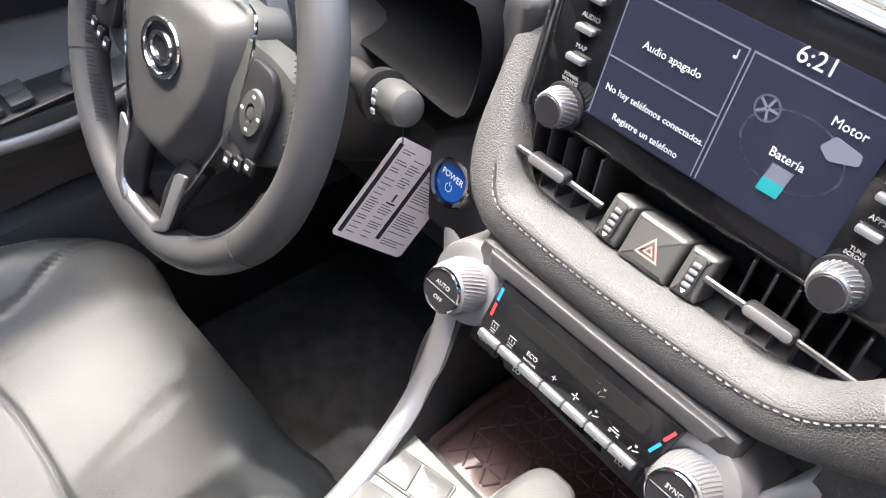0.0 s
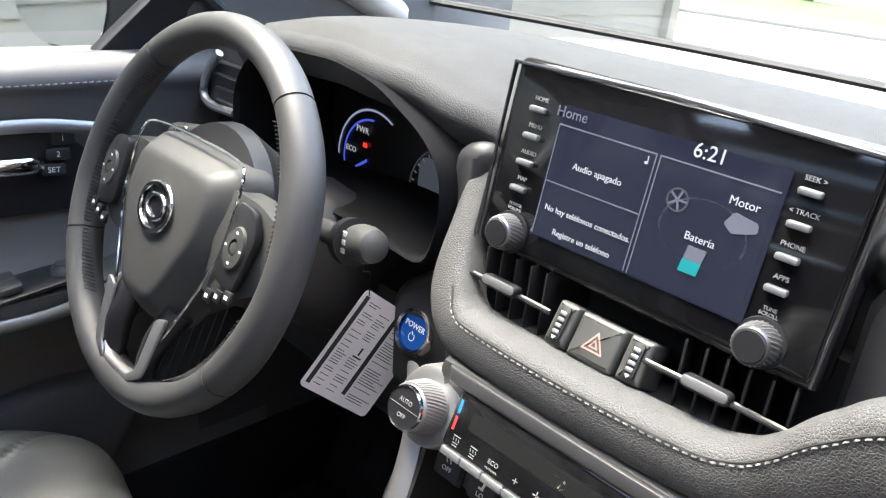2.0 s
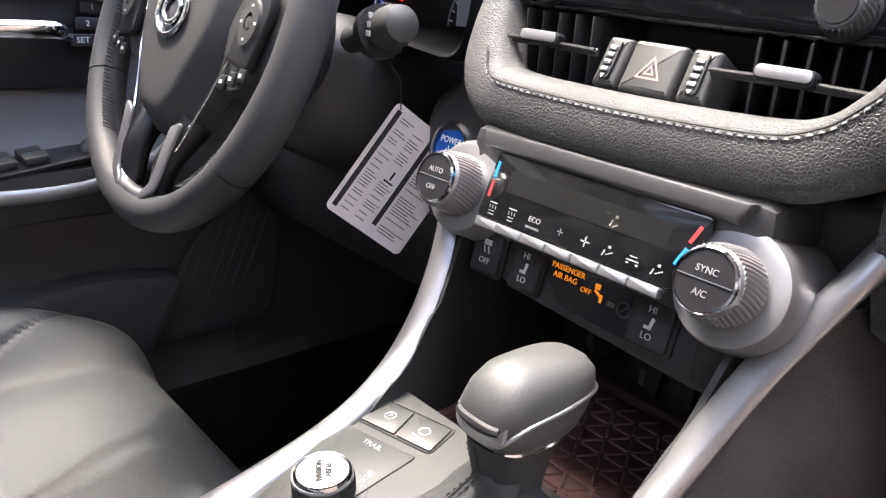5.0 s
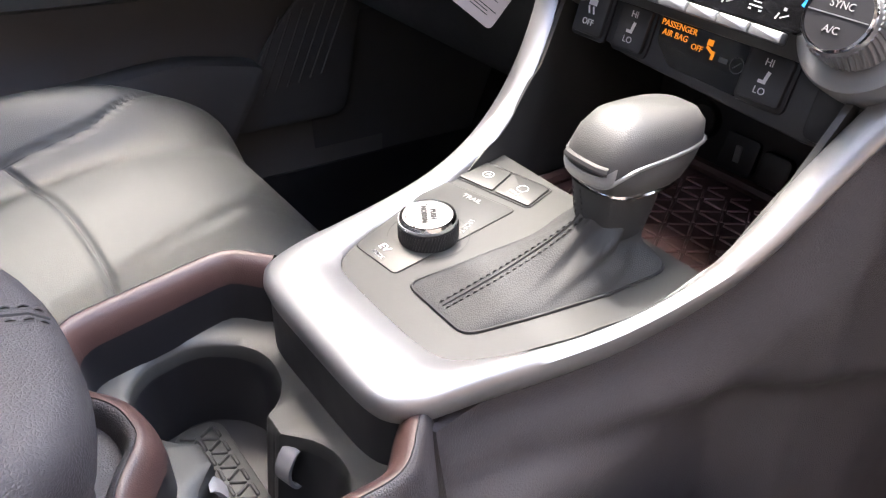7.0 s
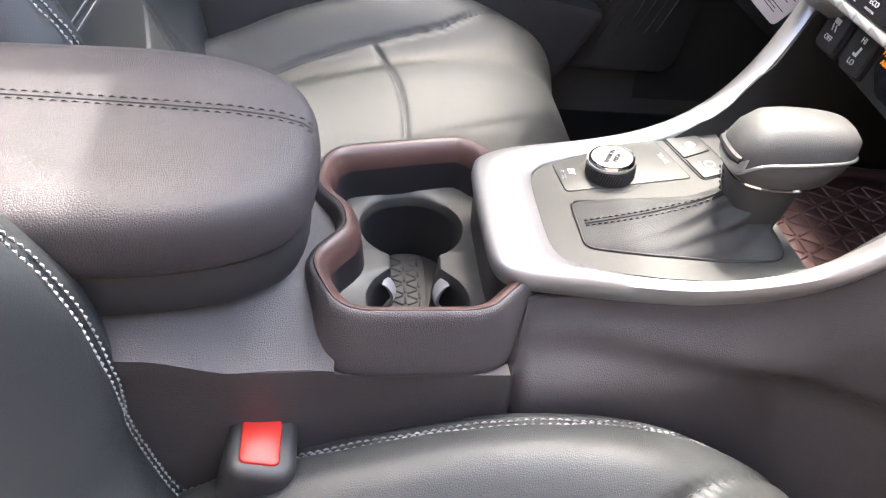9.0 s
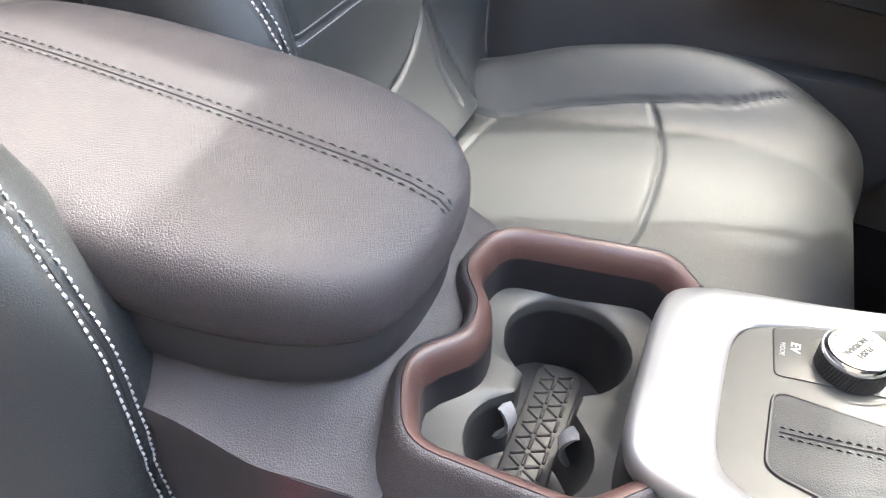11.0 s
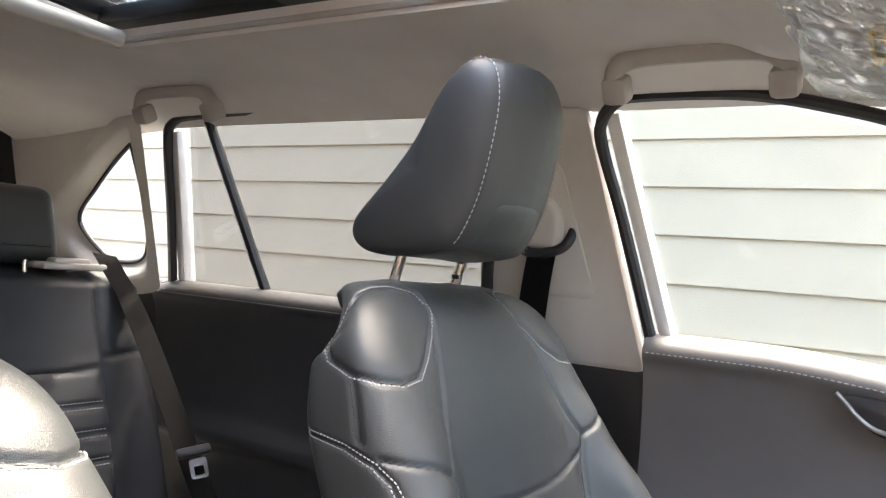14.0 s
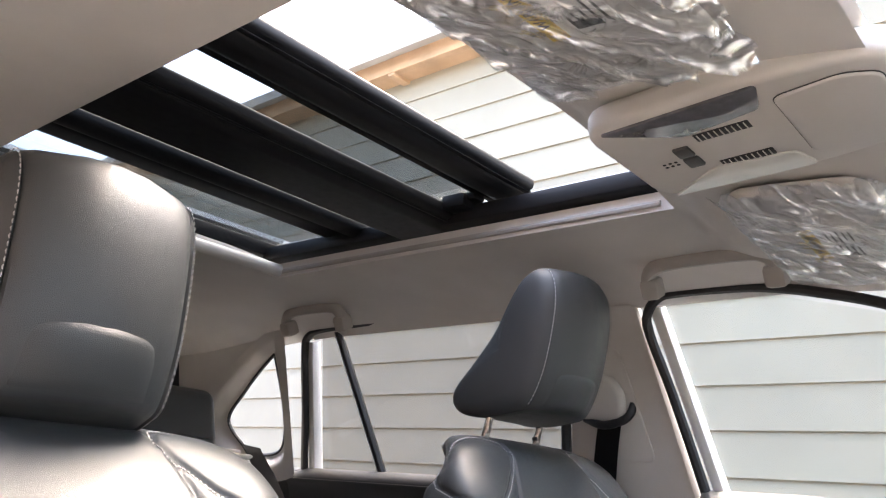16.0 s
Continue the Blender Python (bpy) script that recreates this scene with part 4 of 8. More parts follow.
def front_seat(x0, dy, dz, lean, hz, label):
    t = thing("car_seat", (x0, 0.2 + dy, 0.05), label, "car seat", "front seats")
    Mb = Matrix.Translation((x0, dy, dz * 0.5 + 0.40)) @ Matrix.Rotation(radians(lean), 4, "X") @ Matrix.Translation((0, 0, -0.40))
    Mc = Matrix.Translation((x0, dy * 0.5, dz * 0.4))
    names = {"centre_lower_panel": "lower_panel", "centre_insert": "insert", "centre_upper_panel": "upper_panel", "centre_rear_panel": "rear_panel", "centre_front_panel": "front_panel"}

    def put(name, sh, material, parent, label="", M=Mb):
        s2 = Shape()
        s2.v, s2.f = [tuple(M @ Vector(p)) for p in sh.v], sh.f
        ob = part(name, s2, material, parent, label, 60, False)
        if sh.n:
            ob.data.normals_split_custom_set_from_vertices([tuple((M.to_3x3() @ Vector(k)).normalized()) for k in sh.n])
        return ob

    core = put("backrest", Shape().box((0, -0.14, 0.60), (0.30, 0.05, 0.40), 0.02, Matrix.Rotation(0.32, 4, "X")), LEATHER, t)
    for key, (sh, _) in BACK_PIECES.items():
        name = key if isinstance(key, str) else key[0]
        put(names.get(name, name), sh, LEATHER, core)
    for side in (1, -1):
        put("stitching", back_pad.stitches(SIDE, side, (-0.0034, 0.0034), length=0.0034, gap=0.0014, w=0.0006), THREAD, core, "white double stitching")
        put("stitching", back_pad.stitches(PATCH, side, (-0.0035,), length=0.0034, gap=0.0016, w=0.0006), THREAD, core, "white stitched seam")
        put("stitching", back_pad.stitches(PATCH_DROP, side, (0.003,), length=0.0042, gap=0.0026, w=0.0004), THREAD_D, core)
        for ch in CHANNELS:
            put("stitching", back_pad.stitches(ch, side, (-0.0050, 0.0050), length=0.0036, gap=0.0014, w=0.0006), THREAD, core, "white double stitching")
        for line in (INSERT, YOKE, LOW, LOW_SIDE, SIDE, SHOULDER, PATCH, PATCH_DROP):
            put("seam", seam_line(back_pad, line, side), THREAD_D, core)
    base = put("cushion", Shape().box((0, 0.20, 0.22), (0.40, 0.46, 0.14), 0.03), LEATHER, t, "", Mc)
    for key, (sh, _) in CUSH_PIECES.items():
        name = key if isinstance(key, str) else key[0]
        put(names.get(name, name), sh, LEATHER, base, "", Mc)
    for side in (1, -1):
        put("stitching", cush_pad.stitches(C_SIDE, side, (-0.0032, 0.0032), length=0.0036, gap=0.0018, w=0.0005), THREAD, base, "white double stitching", Mc)
        for line in (C_SEAM, C_CROSS, C_REAR, C_SIDE):
            put("seam", seam_line(cush_pad, line, side), THREAD_D, base, "", Mc)
    headrest(t, Mb, hz)
    put("seat_shell", Shape().box((0, 0.19, 0.155), (0.47, 0.46, 0.12), 0.03), PLASTIC, t, "black plastic seat base", Mc)
    put("back_shell", Shape().loft([[(sx * w, yy, zz) for sx, yy in ((-1, y - 0.07), (-0.9, y - 0.085), (0.9, y - 0.085), (1, y - 0.07), (0.9, y - 0.055), (-0.9, y - 0.055))] for y, zz, w in ((0.055, 0.30, 0.20), (-0.010, 0.48, 0.225), (-0.060, 0.65, 0.21), (-0.15, 0.82, 0.18), (-0.19, 0.885, 0.13))]), PLASTIC, t)
    for s in (-1, 1):
        part("rail", Shape().box((x0 + 0.19 * s, 0.18 + dy, 0.075), (0.05, 0.52, 0.05), 0.006), PLASTIC_D, t)
    return t


front_seat(-0.37, 0.0, 0.0, 0.0, 0.0, "black leather driver seat with raised headrest and white stitching")
front_seat(0.37, 0.075, 0.04, 12.0, -0.045, "black leather passenger seat with lowered headrest and white stitching")

# ---- rear bench ----
bench = thing("rear_bench", (0, -0.75, 0.05), "black leather rear bench with pleated backrests and white stitching", "rear seat")


def bench_cushion(u, v):
    x = -0.64 + 1.28 * u
    lx = (abs(x) - 0.33) / 0.30
    p = curve_pts([(0, -1.06, 0.315), (0, -0.95, 0.352), (0, -0.80, 0.374), (0, -0.65, 0.392), (0, -0.55, 0.396), (0, -0.50, 0.386), (0, -0.475, 0.36), (0, -0.475, 0.31), (0, -0.49, 0.23)], 5)
    q = p[round(v * (len(p) - 1))]
    dip = -0.018 * math.cos(min(1.5, abs(lx) * 1.5)) + 0.012 * smooth(0.6, 1.0, abs(lx))
    seam = 0.005 * (math.exp(-((abs(lx) - 0.62) / 0.02) ** 2) + math.exp(-((q.y + 0.60 + 0.02 * lx * lx) / 0.006) ** 2) * (abs(lx) < 0.62))
    e = 0.03 * (max(abs(x) - 0.60, 0) / 0.04) ** 2
    return (x, q.y, q.z + dip * (v < 0.75) - seam - e)


bc = part("cushion", Shape().grid(bench_cushion, 320, 40), LEATHER_B, bench, tidy=False, sharp=60)
for x in (-0.516, -0.144, 0.144, 0.516):
    part("seam", Shape().tube([Vector(bench_cushion((x + 0.02 * (1 if x > 0 else -1) * k / 30 + 0.64) / 1.28, k / 40)) + Vector((0, 0, 0.0012)) for k in range(4, 31)], 0.0016, 5), THREAD_D, bc)
for x0, x1 in ((-0.516, -0.144), (0.144, 0.516)):
    for row, n in ((8, 40), (19, 40)):
        part("seam", Shape().tube([Vector(bench_cushion((x0 + (x1 - x0) * k / n + 0.64) / 1.28, row / 40)) + Vector((0, 0.012 * math.sin(math.pi * k / n), 0.0012)) for k in range(n + 1)], 0.0016, 5), THREAD_D, bc)
part("cushion_rear", Shape().box((0, -1.10, 0.30), (1.30, 0.12, 0.16), 0.02), LEATHER_B, bench)
part("cushion_base", Shape().box((0, -0.77, 0.16), (1.2, 0.52, 0.24), 0.03), CARPET, bench)


def rear_back(x0, s):
    def f(u, v):
        x = (u - 0.5) * 0.56
        z = 0.29 + 0.58 * v
        y = -1.00 + 0.027 - 0.177 * v - 0.02 * v * v
        side = smooth(0.62, 0.88, abs(2 * u - 1))
        y += 0.035 * side * (1 - 0.6 * v) - 0.06 * smooth(0.92, 1.0, abs(2 * u - 1)) - 0.09 * smooth(0.93, 1.0, v) ** 2
        g = math.exp(-((abs(2 * u - 1) - 0.60) / 0.02) ** 2)
        if abs(2 * u - 1) < 0.60:
            for zc in (0.515, 0.565, 0.615):
                g = max(g, math.exp(-((z - zc) / 0.0055) ** 2))
            g = max(g, math.exp(-((z - 0.675 - 0.02 * (2 * u - 1) ** 2) / 0.005) ** 2))
        else:
            g = max(g, math.exp(-((z - 0.70 - 0.05 * (abs(2 * u - 1) - 0.6)) / 0.005) ** 2))
        return (x0 + x, y - 0.006 * g, z)

    b = part("backrest", Shape().grid(f, 70, 90), LEATHER_B, bench, tidy=False, sharp=60)
    for zc in (0.515, 0.565, 0.615):
        for o in (-0.006, 0.006):
            pts = [Vector(f(0.22 + 0.56 * i / 60, (zc + o - 0.29) / 0.58)) + Vector((0, 0.001, 0)) for i in range(61)]
            part("stitching", dashes(pts, [(0, 1, 0.2)] * 61, 0.005, 0.003, 0.0009), THREAD, b, "white double stitching")
    part("back_core", Shape().box((x0, -1.14, 0.62), (0.52, 0.08, 0.46), 0.03, Matrix.Rotation(0.30, 4, "X")), LEATHER, b)
    h = part("headrest", Shape().prism(rounded_poly([(-0.13, 0), (0.13, 0), (0.115, 0.15), (-0.115, 0.15)], 0.035), 0.085, plane_at((x0, -1.285, 0.865), (0, 1, 0.18)), 0.028, 4), LEATHER, bench)
    for k in (-0.06, 0.06):
        part("post", Shape().tube([(x0 + k, -1.22, 0.84), (x0 + k, -1.225, 0.90)], 0.006, 10), FOIL, h)


rear_back(-0.36, -1)
rear_back(0.36, 1)
part("backrest", Shape().box((0, -1.09, 0.62), (0.16, 0.10, 0.48), 0.04, Matrix.Rotation(0.30, 4, "X")), LEATHER, bench)
part("latch_trim", Shape().box((-0.50, -1.21, 0.872), (0.14, 0.07, 0.014), 0.006).box((-0.50, -1.205, 0.882), (0.08, 0.035, 0.012), 0.004), PILLAR, bench, "greige backrest latch surround")


def belt(name, pts, w, label):
    """A strip of webbing through pts, w wide along each given side vector."""
    t = thing(name, pts[-1][0], label, "seat belt", "seat belts")
    ps = curve_pts([p for p, _ in pts], 8)
    ws = curve_pts([s for _, s in pts], 8)
    sh = Shape()
    rings = []
    for i, (p, s) in enumerate(zip(ps, ws)):
        s = s.normalized() * w / 2
        tt = (ps[min(i + 1, len(ps) - 1)] - ps[max(i - 1, 0)]).normalized()
        n = s.cross(tt).normalized() * 0.0007
        rings.append([p - s - n, p + s - n, p + s + n, p - s + n])
    part("webbing", sh.loft(rings), BELT, t)
    return t


rb = belt("rear_seat_belt", [((-0.575, -1.20, 0.90), (0.6, -0.40, 0.1)), ((-0.58, -1.10, 0.80), (0.6, -0.42, 0.1)), ((-0.575, -0.98, 0.66), (0.6, -0.42, 0.1)), ((-0.570, -0.885, 0.54), (0.6, -0.42, 0.1)), ((-0.575, -0.83, 0.46), (0.6, -0.42, 0.1)), ((-0.58, -0.80, 0.41), (0.6, -0.42, 0.1))], 0.047, "black rear seat belt with a steel tongue")
m = plane_at((-0.565, -0.868, 0.545), (0.45, 0.75, 0.35), (0.1, -0.2, 1))
part("tongue_grip", Shape().prism(rounded(0.062, 0.018, 0.006), 0.010, m @ Matrix.Translation((0, 0.012, -0.003)), 0.002), PLASTIC_D, rb)
tg = Shape()
out, inn = rounded(0.032, 0.036, 0.006), rounded(0.016, 0.014, 0.003)
mm = m @ Matrix.Translation((0.004, -0.020, 0.002))
tg.loft([[mm @ Vector((x, y, z)) for x, y in pts] for pts, z in ((out, 0), (out, 0.003), ([(x * 0.55, y * 0.45 - 0.004) for x, y in out], 0.003), ([(x * 0.55, y * 0.45 - 0.004) for x, y in out], 0), (out, 0))], False)
part("tongue", tg, FOIL, rb, "steel belt tongue")

fb = belt("front_seat_belt", [((-0.655, -0.245, 0.985), (0, 1, 0)), ((-0.655, -0.255, 0.90), (0, 1, 0)), ((-0.655, -0.262, 0.75), (0, 1, 0)), ((-0.66, -0.27, 0.45), (0, 1, 0)), ((-0.66, -0.27, 0.20), (0, 1, 0))], 0.047, "black front seat belt hanging from its height adjuster")
part("adjuster", Shape().prism(rounded_poly([(-0.045, 0), (0.04, 0), (0.045, 0.05), (0.02, 0.085), (-0.03, 0.085)], 0.016), 0.030, plane_at((-0.668, -0.255, 0.975), (1, 0, -0.26)), 0.010, 3), PILLAR, fb, "greige belt height adjuster")
part("guide_loop", Shape().tube(curve_pts([(-0.650, -0.295, 0.975), (-0.642, -0.255, 0.962), (-0.645, -0.212, 0.972), (-0.655, -0.200, 0.995), (-0.66, -0.205, 1.015)], 6), 0.008, 10), PLASTIC_D, fb, "black belt guide loop")

buckle = thing("belt_buckle", (0.135, 0.13, 0.30), "black seat belt buckle with a red release button", "belt buckle")
mb = plane_at((0.128, 0.136, 0.302), (0.05, 0.22, 1), (0, 1, 0))
part("stalk", Shape().prism(rounded(0.034, 0.022, 0.008), 0.09, mb, 0.004), PLASTIC, buckle)
part("housing", Shape().prism(rounded(0.050, 0.042, 0.012), 0.075, mb @ Matrix.Translation((0, 0, 0.062)), 0.006, 3), PLASTIC, buckle)
part("release_button", Shape().prism(rounded(0.034, 0.024, 0.004), 0.005, mb @ Matrix.Translation((0, -0.002, 0.134)), 0.002), RED, buckle, "red release button")

# ---- dashboard ----
SCREEN_MAT = glow("dim navy display", (0.030, 0.034, 0.062), 0.03, 0.08)
SCREEN_BOX = glow("display box", (0.034, 0.038, 0.066), 0.03, 0.08)
SCREEN_LINE = glow("display grey line", (0.22, 0.23, 0.30), 0.035)
SCREEN_INK = glow("display white text", (0.8, 0.82, 0.88), 0.034)
SCREEN_TEAL = glow("display teal", (0.03, 0.38, 0.42), 0.04)
SCREEN_GREY = glow("display dim grey", (0.10, 0.11, 0.14), 0.035)
AMBER = glow("amber indicator", (1.0, 0.30, 0.02), 0.045)
GAUGE_BLUE = glow("gauge blue", (0.08, 0.12, 0.75), 0.06)
GAUGE_PALE = glow("gauge pale ring", (0.45, 0.5, 0.75), 0.04)
GAUGE_RED = glow("gauge red", (0.9, 0.03, 0.02), 0.12)

dash = thing("dashboard", (0, 0.85, 0.45), "dark soft-touch dashboard with stitched pad below the screen", "dashboard")


def lip_z(x):
    return lerp_table([(-0.74, 0.80), (-0.66, 0.842), (-0.58, 0.862), (-0.50, 0.885), (-0.40, 0.899), (-0.32, 0.904), (-0.24, 0.897), (-0.17, 0.882), (-0.128, 0.868), (-0.10, 0.872), (0.0, 0.878), (0.14, 0.878), (0.17, 0.868), (0.3, 0.862), (0.74, 0.84)], x)


def lip_y(x):
    return lerp_table([(-0.74, 0.72), (-0.62, 0.70), (-0.54, 0.650), (-0.46, 0.622), (-0.30, 0.612), (-0.20, 0.625), (-0.13, 0.648), (-0.08, 0.672), (0.13, 0.672), (0.155, 0.640), (0.20, 0.615), (0.74, 0.60)], x)


def dash_top(u, v):
    x = -0.74 + 1.48 * u
    y0, z0 = lip_y(x), lip_z(x)
    if v < 0.16:
        a = (v / 0.16) * math.pi / 2
        return (x, y0 + 0.016 * (1 - math.cos(a)), z0 - 0.018 * (1 - math.sin(a)))
    k = (v - 0.16) / 0.84
    y = y0 + 0.016 + (1.17 - y0 - 0.016) * k
    crown = 0.018 * math.sin(math.pi * min(1, k * 1.1)) - 0.045 * k * k - 0.04 * smooth(0.45, 0.75, abs(x)) * k
    base = 0.897 - 0.03 * smooth(0.3, 0.74, abs(x))
    return (x, y, z0 + (base - z0) * smooth(0, 0.35, k) + crown + 0.012 * math.exp(-((x + 0.36) / 0.16) ** 2) * (1 - smooth(0, 0.5, k)))


part("top_pad", Shape().shell(dash_top, 120, 40, (0, 0.012, -0.02)), DASH_TOP, dash, "soft grained dash top", sharp=60)
# dark fascia behind everything, with a step for the glove side
part("fascia", Shape().box((0.43, 0.74, 0.735), (0.58, 0.22, 0.26), 0.03).box((-0.010, 0.76, 0.78), (0.31, 0.16, 0.18), 0.01), PLASTIC, dash)
part("under_panel", Shape().box((-0.44, 0.78, 0.60), (0.54, 0.22, 0.22), 0.04, Matrix.Rotation(0.25, 4, "X")), PLASTIC, dash)
part("lower_box", Shape().box((0.44, 0.76, 0.54), (0.56, 0.24, 0.20), 0.05), PLASTIC, dash)

# instrument hood: a tunnel from its lip to the dial plate
HOODLINE = [(-0.187, 0.742), (-0.175, 0.785), (-0.178, 0.825), (-0.200, 0.850), (-0.262, 0.879), (-0.317, 0.887), (-0.40, 0.883), (-0.455, 0.866), (-0.482, 0.830), (-0.482, 0.764), (-0.455, 0.738), (-0.304, 0.752)]
ring0 = rounded_poly(HOODLINE, 0.02, 4)


def hood_ring(grow, y, drop=0.0):
    cx, cz = -0.33, 0.815
    return [(cx + (x - cx) * grow, y + 0.10 * max(0, 0.80 - z) * 0.0, cz + (z - cz) * grow - drop) for x, z in ring0]


hood = Shape().loft([hood_ring(1.07, 0.69), hood_ring(1.075, 0.64), hood_ring(1.06, 0.618), hood_ring(1.03, 0.611), hood_ring(1.0, 0.616), hood_ring(0.985, 0.66), hood_ring(0.96, 0.735)], False)
part("instrument_hood", hood, FLOCK, dash, "charcoal instrument hood", tidy=False)
cluster = part("instrument_display", Shape().prism([(p[0], p[2]) for p in hood_ring(0.975, 0)], 0.01, Matrix(((1, 0, 0, 0), (0, 0, 1, 0.735), (0, 1, 0, 0), (0, 0, 0, 1)))), PLASTIC_D, dash, "black instrument cluster with a lit power dial")


def arc_band(c, r0, r1, a0, a1, m, n=40):
    sh = Shape()
    pts = []
    for i in range(n + 1):
        a = radians(a0 + (a1 - a0) * i / n)
        pts += [m @ Vector((c[0] + r0 * math.cos(a), c[1] + r0 * math.sin(a), 0)), m @ Vector((c[0] + r1 * math.cos(a), c[1] + r1 * math.sin(a), 0))]
    return sh.add(pts, [(2 * i, 2 * i + 1, 2 * i + 3, 2 * i + 2) for i in range(n)])


gm = plane_at((-0.400, 0.7335, 0.754), (0, -1, 0))
part("dial_ring", arc_band((0, 0), 0.058, 0.0605, 60, 255, gm), GAUGE_PALE, cluster, tidy=False)
part("dial_arc", arc_band((0, 0), 0.047, 0.0495, 90, 235, gm @ Matrix.Translation((0, 0, 0.0006))), GAUGE_BLUE, cluster, tidy=False)
part("dial_needle", Shape().prism([(-0.052, -0.027), (-0.008, -0.001), (-0.008, 0.003)], 0.001, gm), GAUGE_BLUE, cluster)
part("warning_light", Shape().box(gm @ Vector((-0.012, 0.018, 0.001)), (0.006, 0.001, 0.005), 0.0).box(gm @ Vector((0.004, -0.014, 0.001)), (0.007, 0.001, 0.004), 0.0), GAUGE_RED, cluster)
for tx, ty, s in (("PWR", (-0.018, 0.034), 0.010), ("ECO", (-0.036, 0.008), 0.009), ("CHG", (-0.026, -0.040), 0.010)):
    letters(tx, gm @ Matrix.Translation((*ty, 0.001)), s, cluster, SCREEN_INK)
part("dial_arc", arc_band((0.115, -0.005), 0.050, 0.0515, 100, 220, gm), SCREEN_GREY, cluster, tidy=False)
part("info_pane", Shape().prism(rounded(0.075, 0.075, 0.01), 0.001, gm @ Matrix.Translation((0.115, -0.006, 0.0))), SCREEN_GREY, cluster)
for i in range(9):
    a = radians(110 + 12 * i)
    part("dial_tick", Shape().box((0, 0, 0), (0.004, 0.0009, 0.0006), 0, gm @ Matrix.Translation((0.115 + 0.046 * math.cos(a), -0.005 + 0.046 * math.sin(a), 0.001)) @ Matrix.Rotation(a, 4, "Z")), SCREEN_LINE, cluster)

# power button panel beside the pad
side = Shape().prism(rounded_poly([(-0.245, 0.60), (-0.145, 0.60), (-0.140, 0.86), (-0.180, 0.85), (-0.178, 0.74), (-0.235, 0.70)], 0.02), 0.06, Matrix(((1, 0, 0, 0), (0, 0, 1, 0.627), (0, 1, 0, 0), (0, 0, 0, 1))), 0.012, 3)
part("side_panel", side, PLASTIC, dash)
pm = plane_at((-0.196, 0.628, 0.668), (-0.05, -1, 0.35))
pb = part("power_button", Shape().lathe([(0.0, 0.006), (0.0165, 0.006), (0.0175, 0.004), (0.0178, 0.0)], pm, 36), BLUE, dash, "blue round power button")
part("power_ring", Shape().lathe([(0.0180, 0.0), (0.0182, 0.008), (0.0215, 0.0085), (0.0235, 0.005), (0.024, -0.004)], pm, 36), CHROME, pb, "chrome ring")
letters("POWER", pm @ Matrix.Translation((0, 0.005, 0.0064)), 0.0075, pb, WHITE_INK)
part("power_mark", arc_band((0, -0.005), 0.0032, 0.0040, 120, 420, pm @ Matrix.Translation((0, 0, 0.0066)), 20).box(pm @ Vector((0, -0.0015, 0.0066)), (0.0008, 0.0004, 0.004), 0), WHITE_INK, pb, tidy=False)

# left side air vent
part("side_fascia", Shape().box((-0.60, 0.745, 0.775), (0.24, 0.07, 0.17), 0.015), PLASTIC, dash)
lv = part("side_vent", Shape().prism(rounded_poly([(-0.055, -0.045), (0.05, -0.045), (0.05, 0.04), (-0.02, 0.045)], 0.015), 0.03, plane_at((-0.625, 0.715, 0.80), (0.05, -1, 0.1)), 0.004), PLASTIC_D, dash, "side air vent")
part("vent_trim", Shape().tube(curve_pts([(-0.588, 0.674, 0.770), (-0.640, 0.674, 0.768), (-0.664, 0.675, 0.778), (-0.657, 0.677, 0.806), (-0.634, 0.680, 0.834)], 5), 0.0055, 8), SILVER, lv, "silver vent surround")
for i in range(4):
    part("slat", Shape().box((-0.612, 0.688, 0.775 + 0.016 * i), (0.06, 0.02, 0.003), 0.001), PLASTIC, lv)

# pad: a stitched roll that runs under the vents and up beside them
PAD_LINE = [(-0.152, 0.658, 0.850), (-0.149, 0.643, 0.828), (-0.145, 0.626, 0.802), (-0.138, 0.608, 0.774), (-0.127, 0.593, 0.749), (-0.111, 0.584, 0.733), (-0.085, 0.580, 0.727), (0.0, 0.578, 0.726), (0.09, 0.580, 0.729), (0.125, 0.580, 0.738), (0.150, 0.578, 0.755), (0.175, 0.578, 0.776), (0.22, 0.575, 0.795), (0.35, 0.570, 0.805), (0.74, 0.575, 0.81)]
pl = curve_pts(PAD_LINE, 8)
rings = []
for i, p in enumerate(pl):
    t = (pl[min(i + 1, len(pl) - 1)] - pl[max(i - 1, 0)]).normalized()
    a = Vector((0, -1, 0))
    b = a.cross(t).normalized()
    h = 0.0205 - 0.0065 * smooth(0.745, 0.80, p.z) * (p.x < 0) + 0.024 * smooth(0.13, 0.24, p.x)
    rings.append([p + b * (h * math.copysign(abs(math.cos(k * math.pi / 12)) ** 0.7, math.cos(k * math.pi / 12))) + a * (0.021 * math.copysign(abs(math.sin(k * math.pi / 12)) ** 0.6, math.sin(k * math.pi / 12))) + Vector((0, 0.005, 0)) for k in range(24)])
part("stitched_pad", Shape().loft(rings), LEATHER_G, dash, "grained stitched pad", sharp=60)
seam, nrm = [], []
for i, p in enumerate(pl):
    if p.z < 0.752 and -0.145 < p.x < 0.6 or p.x > 0.1 and p.x < 0.6:
        k = rings[i][4]
        n = (k - p - Vector((0, 0.005, 0))).normalized()
        seam.append(k + n * 0.0004)
        nrm.append(n)
part("stitching", dashes(seam, nrm, 0.0036, 0.0022, 0.00055), THREAD, dash, "pale stitched seam")
part("seam", Shape().tube([q + Vector((0, 0, 0.0022)) for q in seam], 0.0007, 5), BLACK_INK, dash)
